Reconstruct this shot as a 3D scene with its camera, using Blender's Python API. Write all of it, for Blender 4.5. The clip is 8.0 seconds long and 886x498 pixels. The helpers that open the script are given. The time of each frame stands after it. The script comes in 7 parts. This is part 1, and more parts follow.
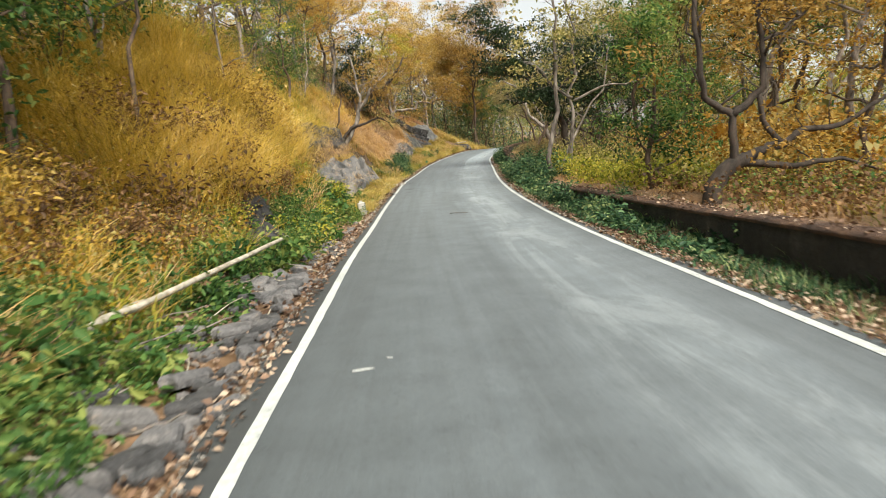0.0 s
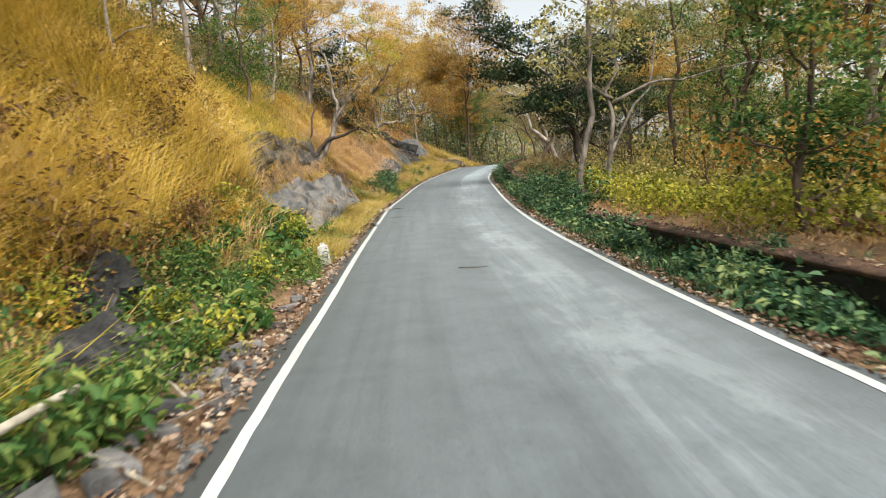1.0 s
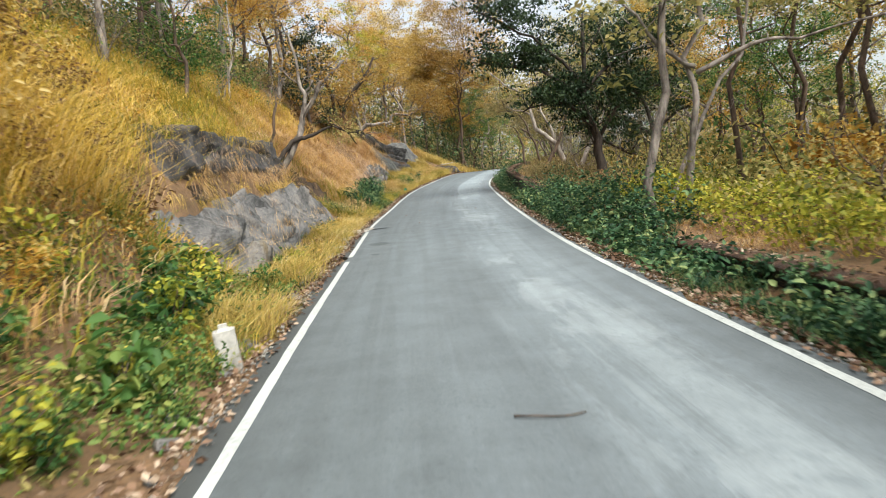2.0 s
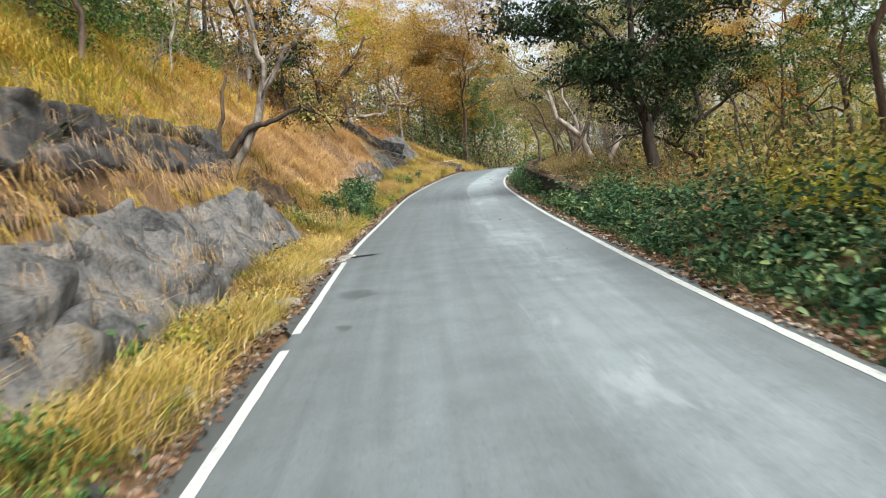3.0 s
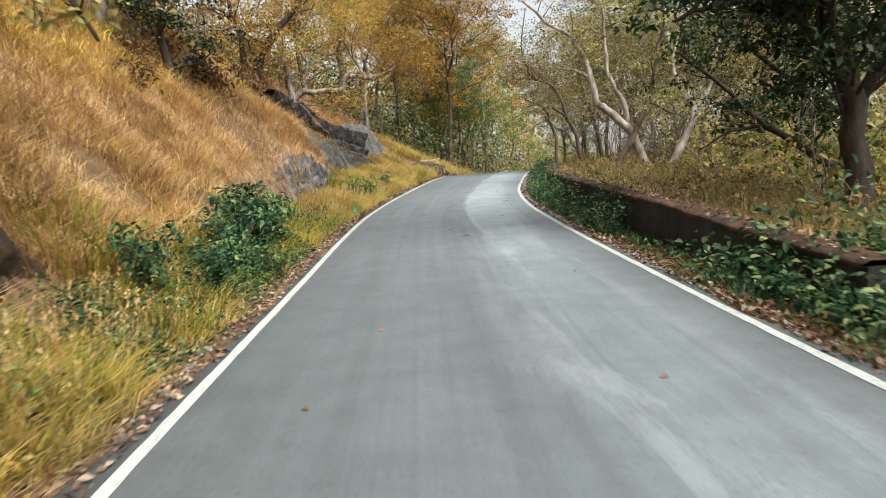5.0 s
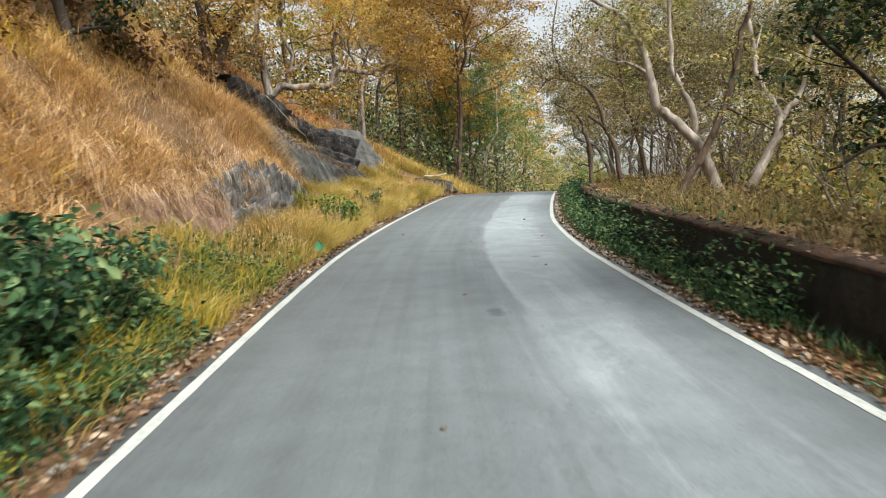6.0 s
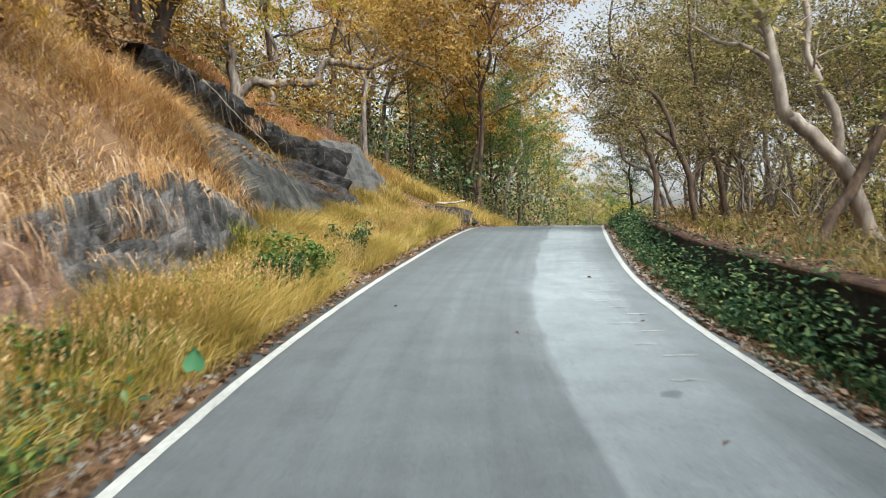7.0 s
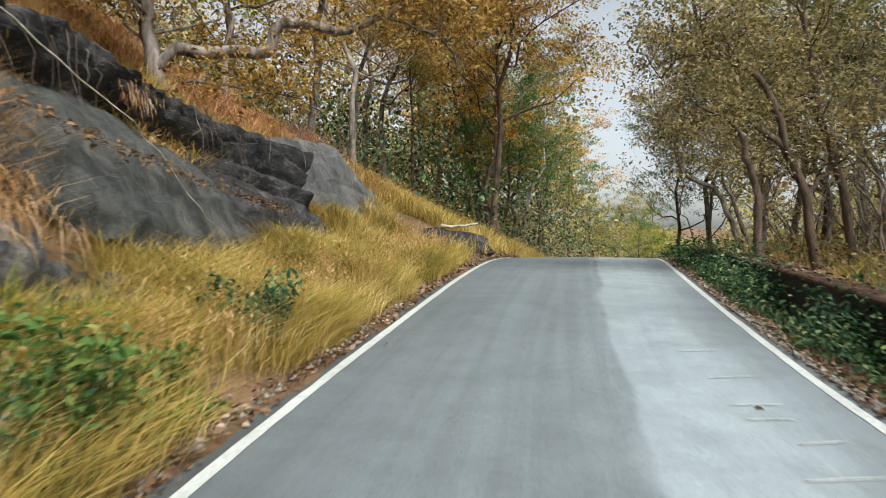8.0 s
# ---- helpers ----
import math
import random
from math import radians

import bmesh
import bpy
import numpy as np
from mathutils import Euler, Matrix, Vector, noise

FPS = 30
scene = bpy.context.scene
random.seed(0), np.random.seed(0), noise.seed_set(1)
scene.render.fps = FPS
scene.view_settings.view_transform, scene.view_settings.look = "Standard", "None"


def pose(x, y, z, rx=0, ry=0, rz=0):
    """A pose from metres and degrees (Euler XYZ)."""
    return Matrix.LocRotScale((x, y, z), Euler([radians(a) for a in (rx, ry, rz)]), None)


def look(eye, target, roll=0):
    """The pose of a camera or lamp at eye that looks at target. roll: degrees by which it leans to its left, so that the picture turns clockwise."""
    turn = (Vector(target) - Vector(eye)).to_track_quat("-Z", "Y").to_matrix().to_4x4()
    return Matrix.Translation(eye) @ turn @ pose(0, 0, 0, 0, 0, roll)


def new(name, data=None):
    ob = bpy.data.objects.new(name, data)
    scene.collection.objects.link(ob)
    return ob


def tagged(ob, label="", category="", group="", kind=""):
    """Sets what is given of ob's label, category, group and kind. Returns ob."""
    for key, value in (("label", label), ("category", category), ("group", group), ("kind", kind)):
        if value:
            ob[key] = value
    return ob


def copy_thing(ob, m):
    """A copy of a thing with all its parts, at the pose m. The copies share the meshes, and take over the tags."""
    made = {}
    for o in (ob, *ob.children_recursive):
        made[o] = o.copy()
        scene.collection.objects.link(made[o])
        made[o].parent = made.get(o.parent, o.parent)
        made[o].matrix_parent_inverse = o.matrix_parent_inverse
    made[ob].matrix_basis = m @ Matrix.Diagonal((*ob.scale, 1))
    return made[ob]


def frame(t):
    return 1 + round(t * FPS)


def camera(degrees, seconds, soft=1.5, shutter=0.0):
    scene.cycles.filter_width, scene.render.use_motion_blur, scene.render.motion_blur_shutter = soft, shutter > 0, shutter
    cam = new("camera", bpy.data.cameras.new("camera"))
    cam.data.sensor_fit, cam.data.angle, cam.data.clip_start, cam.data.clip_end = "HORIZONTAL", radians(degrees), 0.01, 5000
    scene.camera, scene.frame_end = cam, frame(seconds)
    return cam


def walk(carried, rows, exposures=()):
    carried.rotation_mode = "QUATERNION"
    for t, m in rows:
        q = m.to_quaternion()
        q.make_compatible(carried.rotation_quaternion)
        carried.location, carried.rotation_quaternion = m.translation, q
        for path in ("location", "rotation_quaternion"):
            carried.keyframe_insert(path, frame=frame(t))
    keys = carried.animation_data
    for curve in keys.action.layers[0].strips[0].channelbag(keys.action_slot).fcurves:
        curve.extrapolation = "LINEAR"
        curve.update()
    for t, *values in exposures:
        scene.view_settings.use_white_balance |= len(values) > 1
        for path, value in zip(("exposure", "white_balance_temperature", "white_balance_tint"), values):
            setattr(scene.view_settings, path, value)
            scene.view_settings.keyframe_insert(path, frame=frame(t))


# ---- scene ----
TINT = 6
STOPS = [(0.0, 1.08, 6850), (1.5, 1.12, 6450), (3.5, 1.16, 6300), (4.5, 1.13, 6350), (5.5, 1.06, 6600), (7.0, 1.10, 6250), (8.0, 0.87, 6250)]
cam = camera(61.8, 8.0, soft=0.9, shutter=0.25)
PATH = [
    (0, 0.000, 0.000, 1.805, -0.00, -7.75, 5.17),
    (0.5, -0.111, 2.972, 1.821, -0.43, -7.13, 5.09),
    (1, -0.216, 5.832, 1.812, -0.92, -6.54, 5.16),
    (1.5, -0.288, 8.717, 1.789, -1.38, -6.24, 5.47),
    (1.7, -0.313, 9.849, 1.800, -1.59, -6.13, 5.69),
    (2.8, -0.428, 16.507, 1.773, -1.98, -6.14, 6.09),
    (3, -0.448, 17.753, 1.775, -1.97, -6.22, 6.28),
    (3.5, -0.463, 20.940, 1.795, -2.39, -6.61, 7.13),
    (4, -0.440, 23.934, 1.824, -3.15, -6.59, 6.58),
    (4.2, -0.416, 25.156, 1.842, -3.40, -6.52, 6.14),
    (5.3, -0.262, 30.843, 1.861, -4.24, -6.18, 3.17),
    (5.5, -0.203, 31.919, 1.874, -4.12, -5.93, 2.92),
    (6, -0.007, 34.731, 1.899, -3.79, -5.15, 2.04),
    (6.5, 0.112, 37.563, 1.931, -3.36, -4.20, 1.25),
    (7, 0.259, 40.328, 2.024, -2.77, -3.23, 0.57),
    (7.5, 0.404, 42.950, 2.090, -2.27, -2.40, 0.07),
    (8, 0.632, 45.795, 2.159, -1.93, -1.80, -0.40),
]
walk(cam, [(t, pose(x, y, z, 90 + pitch, roll, yaw)) for t, x, y, z, yaw, pitch, roll in PATH],
     exposures=[(t, stops, kelvin, TINT) for t, stops, kelvin in STOPS])

# ---- light ----
world = bpy.data.worlds.new("world")
scene.world = world
world.use_nodes = True
wn = world.node_tree.nodes
sky = wn.new("ShaderNodeTexSky")
sky.sky_type, sky.sun_disc = "NISHITA", False
SUN_UP, SUN_TURN = 52.0, 150.0
sky.sun_elevation, sky.sun_rotation = radians(SUN_UP), radians(SUN_TURN)
sky.air_density, sky.dust_density, sky.ozone_density = 1.0, 1.5, 1.0
wn["Background"].inputs["Strength"].default_value = 0.082
haze = wn.new("ShaderNodeHueSaturation")        # a milky, thinly overcast sky
haze.inputs["Saturation"].default_value, haze.inputs["Value"].default_value = 0.25, 1.05
world.node_tree.links.new(sky.outputs[0], haze.inputs["Color"])
world.node_tree.links.new(haze.outputs[0], wn["Background"].inputs["Color"])

lamp = bpy.data.lights.new("sun", "SUN")
lamp.energy, lamp.angle, lamp.color = 3.5, radians(42), (1.0, 0.96, 0.89)
sun = new("sun", lamp)
_a, _e = radians(SUN_TURN), radians(SUN_UP)
sun.matrix_world = look((math.sin(_a) * math.cos(_e) * 50, math.cos(_a) * math.cos(_e) * 50, math.sin(_e) * 50), (0, 0, 0))


# ---- materials ----
def nodes_of(name):
    m = bpy.data.materials.new(name)
    m.use_nodes = True
    return m, m.node_tree.nodes, m.node_tree.links, m.node_tree.nodes["Principled BSDF"]


def ramp(n, stops, interp="LINEAR"):
    r = n.new("ShaderNodeValToRGB")
    r.color_ramp.interpolation = interp
    e = r.color_ramp.elements
    while len(e) < len(stops):
        e.new(0.5)
    for k, (p, c) in zip(e, stops):
        k.position, k.color = p, (*c, 1)
    return r


def tex_noise(n, l, vec, scale, detail=4.0, rough=0.55, dist=0.0):
    t = n.new("ShaderNodeTexNoise")
    t.inputs["Scale"].default_value, t.inputs["Detail"].default_value = scale, detail
    t.inputs["Roughness"].default_value, t.inputs["Distortion"].default_value = rough, dist
    if vec:
        l.new(vec, t.inputs["Vector"])
    return t


def mix(n, l, fac, a, b, mode="MIX"):
    m = n.new("ShaderNodeMix")
    m.data_type, m.blend_type = "RGBA", mode
    if isinstance(fac, (int, float)):
        m.inputs[0].default_value = fac
    else:
        l.new(fac, m.inputs[0])
    for k, val in ((6, a), (7, b)):
        if isinstance(val, tuple):
            m.inputs[k].default_value = (*val, 1)
        else:
            l.new(val, m.inputs[k])
    return m.outputs[2]


def bump(n, l, b, height, strength, distance=0.02):
    k = n.new("ShaderNodeBump")
    k.inputs["Strength"].default_value, k.inputs["Distance"].default_value = strength, distance
    l.new(height, k.inputs["Height"])
    l.new(k.outputs[0], b.inputs["Normal"])


def place(n):
    return n.new("ShaderNodeNewGeometry").outputs["Position"]


def leaf_material(name, stops, clear=0.45, patch=0.6, rough=0.55, shine=0.25):
    """Thin leaves: each its own shade, some light passing through."""
    m, n, l, b = nodes_of(name)
    geo = n.new("ShaderNodeNewGeometry")
    r = ramp(n, stops)
    big = tex_noise(n, l, geo.outputs["Position"], patch, 2.0)
    add = n.new("ShaderNodeMath")
    add.operation = "MULTIPLY_ADD"
    l.new(big.outputs["Fac"], add.inputs[0])
    add.inputs[1].default_value = 1.2
    half = n.new("ShaderNodeMath")
    half.operation = "MULTIPLY_ADD"
    l.new(geo.outputs["Random Per Island"], half.inputs[0])
    half.inputs[1].default_value, half.inputs[2].default_value = 0.75, -0.45
    l.new(half.outputs[0], add.inputs[2])
    l.new(add.outputs[0], r.inputs["Fac"])
    l.new(r.outputs[0], b.inputs["Base Color"])
    b.inputs["Roughness"].default_value = rough
    b.inputs["Specular IOR Level"].default_value = shine
    t = n.new("ShaderNodeBsdfTranslucent")
    l.new(r.outputs[0], t.inputs["Color"])
    s = n.new("ShaderNodeMixShader")
    s.inputs[0].default_value = clear
    l.new(b.outputs[0], s.inputs[1])
    l.new(t.outputs[0], s.inputs[2])
    l.new(s.outputs[0], n["Material Output"].inputs["Surface"])
    return m


def bark_material(name, dark, light, scale=6.0):
    m, n, l, b = nodes_of(name)
    p = place(n)
    stretch = n.new("ShaderNodeMapping")
    stretch.inputs["Scale"].default_value = (1, 1, 0.3)
    l.new(p, stretch.inputs["Vector"])
    a = tex_noise(n, l, stretch.outputs[0], scale, 6.0, 0.65)
    f = tex_noise(n, l, stretch.outputs[0], scale * 7, 4.0, 0.7)
    r = ramp(n, [(0.32, dark), (0.52, tuple((x + y) / 2 for x, y in zip(dark, light))), (0.68, light)])
    l.new(a.outputs["Fac"], r.inputs["Fac"])
    l.new(mix(n, l, 0.35, r.outputs[0], f.outputs["Color"], "SOFT_LIGHT"), b.inputs["Base Color"])
    b.inputs["Roughness"].default_value = 0.9
    bump(n, l, b, f.outputs["Fac"], 0.6, 0.02)
    return m


def rock_material(name, stops, scale=1.6, streak=1.0, crack=0.8, mottle=0.85, relief=0.9, vary=0.0):
    m, n, l, b = nodes_of(name)
    p = place(n)
    stretch = n.new("ShaderNodeMapping")
    stretch.inputs["Scale"].default_value = (1, 1, streak)
    stretch.inputs["Rotation"].default_value = (0.5, 0.3, 0)
    l.new(p, stretch.inputs["Vector"])
    a = tex_noise(n, l, stretch.outputs[0], scale, 9.0, 0.68, 0.15)
    f = tex_noise(n, l, p, scale * 14, 6.0, 0.7)
    r = ramp(n, stops)
    l.new(a.outputs["Fac"], r.inputs["Fac"])
    vor = n.new("ShaderNodeTexVoronoi")
    vor.feature = "DISTANCE_TO_EDGE"
    vor.inputs["Scale"].default_value = scale * 0.9
    shift = mix(n, l, 0.35, stretch.outputs[0], a.outputs["Color"])
    l.new(shift, vor.inputs["Vector"])
    fr = ramp(n, [(0.30, (0.45, 0.44, 0.43)), (0.48, (1, 1, 1)), (0.62, (1.25, 1.22, 1.18)), (0.75, (1.7, 1.6, 1.45))])
    l.new(f.outputs["Fac"], fr.inputs["Fac"])
    cr = ramp(n, [(0.0, (0.35, 0.34, 0.33)), (0.035, (1, 1, 1))])
    l.new(vor.outputs["Distance"], cr.inputs["Fac"])
    c = mix(n, l, crack, mix(n, l, mottle, r.outputs[0], fr.outputs[0], "MULTIPLY"), cr.outputs[0], "MULTIPLY")
    if vary:      # each stone its own tone
        tone = ramp(n, [(0.0, (1 - vary, 1 - vary, 1 - vary)), (0.6, (1, 1, 1)), (1.0, (1 + vary, 1 + 0.9 * vary, 1 + 0.8 * vary))])
        l.new(n.new("ShaderNodeObjectInfo").outputs["Random"], tone.inputs["Fac"])
        c = mix(n, l, 1.0, c, tone.outputs[0], "MULTIPLY")
    l.new(c, b.inputs["Base Color"])
    b.inputs["Roughness"].default_value = 0.82
    both = n.new("ShaderNodeMath")
    l.new(a.outputs["Fac"], both.inputs[0])
    l.new(f.outputs["Fac"], both.inputs[1])
    bump(n, l, b, both.outputs[0], relief, 0.08)
    return m


def asphalt_material():
    """Worn grey asphalt: the u of its map runs across (0 to 1 between the painted lines), the v along in metres."""
    m, n, l, b = nodes_of("worn_asphalt")
    uv = n.new("ShaderNodeUVMap").outputs[0]
    p = place(n)
    sep = n.new("ShaderNodeSeparateXYZ")
    l.new(uv, sep.inputs[0])
    wob = tex_noise(n, l, p, 0.35, 3.0)
    across = n.new("ShaderNodeMath")
    across.operation = "MULTIPLY_ADD"
    l.new(wob.outputs["Fac"], across.inputs[0])
    across.inputs[1].default_value = 0.30
    l.new(sep.outputs["X"], across.inputs[2])
    tone = ramp(n, [(0.0, (0.100, 0.114, 0.120)), (0.10, (0.119, 0.136, 0.144)), (0.25, (0.136, 0.157, 0.167)), (0.42, (0.157, 0.181, 0.194)),
                    (0.55, (0.150, 0.173, 0.186)), (0.68, (0.201, 0.232, 0.250)), (0.80, (0.214, 0.246, 0.265)), (0.90, (0.162, 0.186, 0.200)), (1.0, (0.138, 0.158, 0.169))])
    scale_in = n.new("ShaderNodeMath")
    scale_in.operation = "MULTIPLY_ADD"
    l.new(across.outputs[0], scale_in.inputs[0])
    scale_in.inputs[1].default_value, scale_in.inputs[2].default_value = 0.86, -0.03
    l.new(scale_in.outputs[0], tone.inputs["Fac"])
    # streaks drawn out along the road
    squeeze = n.new("ShaderNodeMapping")
    squeeze.inputs["Scale"].default_value = (22.0, 0.12, 1.0)
    l.new(uv, squeeze.inputs["Vector"])
    st = tex_noise(n, l, squeeze.outputs[0], 1.0, 5.0, 0.6, 0.5)
    sr = ramp(n, [(0.34, (0.86, 0.86, 0.855)), (0.5, (1, 1, 1)), (0.66, (1.10, 1.11, 1.12))])
    l.new(st.outputs["Fac"], sr.inputs["Fac"])
    c1 = mix(n, l, 0.8, tone.outputs[0], sr.outputs[0], "MULTIPLY")
    # pale dusty trail near the right-hand line
    dust = n.new("ShaderNodeMapping")
    dust.inputs["Scale"].default_value = (9.0, 0.16, 1.0)
    l.new(uv, dust.inputs["Vector"])
    dn = tex_noise(n, l, dust.outputs[0], 1.0, 6.0, 0.65, 0.8)
    dr = ramp(n, [(0.53, (0, 0, 0)), (0.63, (0.85, 0.85, 0.85))])
    l.new(dn.outputs["Fac"], dr.inputs["Fac"])
    band = ramp(n, [(0.48, (0, 0, 0)), (0.66, (0.5, 0.5, 0.5)), (0.82, (0.5, 0.5, 0.5)), (0.93, (0, 0, 0))])
    l.new(sep.outputs["X"], band.inputs["Fac"])
    dm = n.new("ShaderNodeMath")
    dm.operation = "MULTIPLY"
    l.new(dr.outputs[0], dm.inputs[0])
    l.new(band.outputs[0], dm.inputs[1])
    c2 = mix(n, l, dm.outputs[0], c1, (0.35, 0.395, 0.415))
    chalk = n.new("ShaderNodeMapping")
    chalk.inputs["Scale"].default_value = (4.5, 0.42, 1.0)
    l.new(uv, chalk.inputs["Vector"])
    cn = tex_noise(n, l, chalk.outputs[0], 1.0, 9.0, 0.68, 0.6)
    ck = ramp(n, [(0.53, (0, 0, 0)), (0.575, (0.75, 0.75, 0.75)), (0.68, (1, 1, 1))])
    l.new(cn.outputs["Fac"], ck.inputs["Fac"])
    lane = ramp(n, [(0.54, (0, 0, 0)), (0.66, (0.62, 0.62, 0.62)), (0.80, (0.62, 0.62, 0.62)), (0.90, (0, 0, 0))])
    l.new(sep.outputs["X"], lane.inputs["Fac"])
    both = n.new("ShaderNodeMath")
    both.operation = "MULTIPLY"
    l.new(ck.outputs[0], both.inputs[0])
    l.new(lane.outputs[0], both.inputs[1])
    c2 = mix(n, l, both.outputs[0], c2, (0.33, 0.37, 0.39))
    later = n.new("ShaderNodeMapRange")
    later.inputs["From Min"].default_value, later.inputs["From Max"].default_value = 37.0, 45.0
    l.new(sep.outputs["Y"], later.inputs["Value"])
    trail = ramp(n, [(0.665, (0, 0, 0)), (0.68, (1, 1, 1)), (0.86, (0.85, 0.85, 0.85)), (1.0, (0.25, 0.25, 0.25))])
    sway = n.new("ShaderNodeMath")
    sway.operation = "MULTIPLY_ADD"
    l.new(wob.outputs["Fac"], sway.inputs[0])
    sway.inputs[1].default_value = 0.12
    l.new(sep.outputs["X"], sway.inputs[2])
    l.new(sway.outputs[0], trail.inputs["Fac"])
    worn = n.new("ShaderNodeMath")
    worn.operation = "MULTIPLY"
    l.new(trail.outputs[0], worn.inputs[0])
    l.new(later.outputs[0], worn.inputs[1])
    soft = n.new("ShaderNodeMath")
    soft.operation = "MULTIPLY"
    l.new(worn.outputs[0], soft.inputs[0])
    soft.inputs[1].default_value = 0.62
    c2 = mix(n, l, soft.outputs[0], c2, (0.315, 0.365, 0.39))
    speck = tex_noise(n, l, p, 34.0, 4.0, 0.75)
    pr = ramp(n, [(0.28, (0.52, 0.53, 0.54)), (0.44, (0.98, 0.98, 0.98)), (0.58, (1.02, 1.02, 1.02)), (0.74, (1.38, 1.38, 1.38))])
    l.new(speck.outputs["Fac"], pr.inputs["Fac"])
    c2 = mix(n, l, 0.8, c2, pr.outputs[0], "MULTIPLY")
    grain = tex_noise(n, l, p, 160.0, 3.0, 0.8)
    gr = ramp(n, [(0.3, (0.62, 0.62, 0.62)), (0.55, (1, 1, 1)), (0.75, (1.35, 1.35, 1.35))])
    l.new(grain.outputs["Fac"], gr.inputs["Fac"])
    blot = tex_noise(n, l, p, 2.2, 5.0, 0.6)
    br = ramp(n, [(0.3, (0.86, 0.86, 0.86)), (0.6, (1.06, 1.06, 1.06))])
    l.new(blot.outputs["Fac"], br.inputs["Fac"])
    c3 = mix(n, l, 0.75, mix(n, l, 1.0, c2, br.outputs[0], "MULTIPLY"), gr.outputs[0], "MULTIPLY")
    # bare, darker asphalt outside the painted lines, and two oil stains
    rim = n.new("ShaderNodeMath")
    rim.operation = "MULTIPLY_ADD"
    l.new(sep.outputs["X"], rim.inputs[0])
    rim.inputs[1].default_value, rim.inputs[2].default_value = 0.8, 0.1
    rr = ramp(n, [(0.085, (0.62, 0.59, 0.56)), (0.105, (1, 1, 1)), (0.895, (1, 1, 1)), (0.92, (0.72, 0.71, 0.70))])
    l.new(rim.outputs[0], rr.inputs["Fac"])
    c4 = mix(n, l, 1.0, c3, rr.outputs[0], "MULTIPLY")
    for sx, sy, reach in ((-1.27, 25.95, 0.23), (-1.24, 24.15, 0.07), (0.9, 41.3, 0.10), (1.95, 44.9, 0.09)):
        far = n.new("ShaderNodeVectorMath")
        far.operation = "DISTANCE"
        flat = n.new("ShaderNodeVectorMath")
        flat.operation = "MULTIPLY_ADD"
        l.new(blot.outputs["Color"], flat.inputs[0])
        flat.inputs[1].default_value = (0.35, 0.7, 0)
        l.new(p, flat.inputs[2])
        cut = n.new("ShaderNodeVectorMath")
        cut.operation = "MULTIPLY"
        l.new(flat.outputs[0], cut.inputs[0])
        cut.inputs[1].default_value = (1, 0.6, 0)
        l.new(cut.outputs[0], far.inputs[0])
        far.inputs[1].default_value = (sx + 0.17, (sy + 0.35) * 0.6, 0)
        sr2 = ramp(n, [(0.0, (0.55, 0.55, 0.55)), (reach * 0.6, (0.62, 0.62, 0.62)), (reach, (1, 1, 1))])
        l.new(far.outputs["Value"], sr2.inputs["Fac"])
        c4 = mix(n, l, 1.0, c4, sr2.outputs[0], "MULTIPLY")
    reach = n.new("ShaderNodeMapRange")       # darker asphalt tone at the start, paler further on
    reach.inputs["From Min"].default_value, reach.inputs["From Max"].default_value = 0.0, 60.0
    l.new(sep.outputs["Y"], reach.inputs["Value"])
    run_tone = ramp(n, [(0.0, (0.64, 0.64, 0.645)), (0.13, (0.71, 0.71, 0.715)), (0.27, (0.86, 0.86, 0.865)), (0.42, (0.97, 0.97, 0.975)), (0.58, (0.80, 0.80, 0.81)), (0.70, (0.95, 0.95, 0.97)), (0.85, (0.97, 0.98, 1.0))])
    l.new(reach.outputs[0], run_tone.inputs["Fac"])
    c4 = mix(n, l, 1.0, c4, run_tone.outputs[0], "MULTIPLY")
    l.new(c4, b.inputs["Base Color"])
    b.inputs["Roughness"].default_value = 0.72
    bump(n, l, b, grain.outputs["Fac"], 0.35, 0.006)
    return m


def paint_material():
    m, n, l, b = nodes_of("worn_road_paint")
    p = place(n)
    a = tex_noise(n, l, p, 26.0, 5.0, 0.7)
    c = tex_noise(n, l, p, 1.3, 3.0)
    r = ramp(n, [(0.30, (0.17, 0.18, 0.178)), (0.42, (0.36, 0.38, 0.37)), (0.7, (0.54, 0.56, 0.54))])
    s = n.new("ShaderNodeMath")
    s.operation = "MULTIPLY_ADD"
    l.new(c.outputs["Fac"], s.inputs[0])
    s.inputs[1].default_value = 0.35
    l.new(a.outputs["Fac"], s.inputs[2])
    sub = n.new("ShaderNodeMath")
    sub.operation = "SUBTRACT"
    l.new(s.outputs[0], sub.inputs[0])
    sub.inputs[1].default_value = 0.13
    l.new(sub.outputs[0], r.inputs["Fac"])
    l.new(r.outputs[0], b.inputs["Base Color"])
    b.inputs["Roughness"].default_value = 0.7
    return m


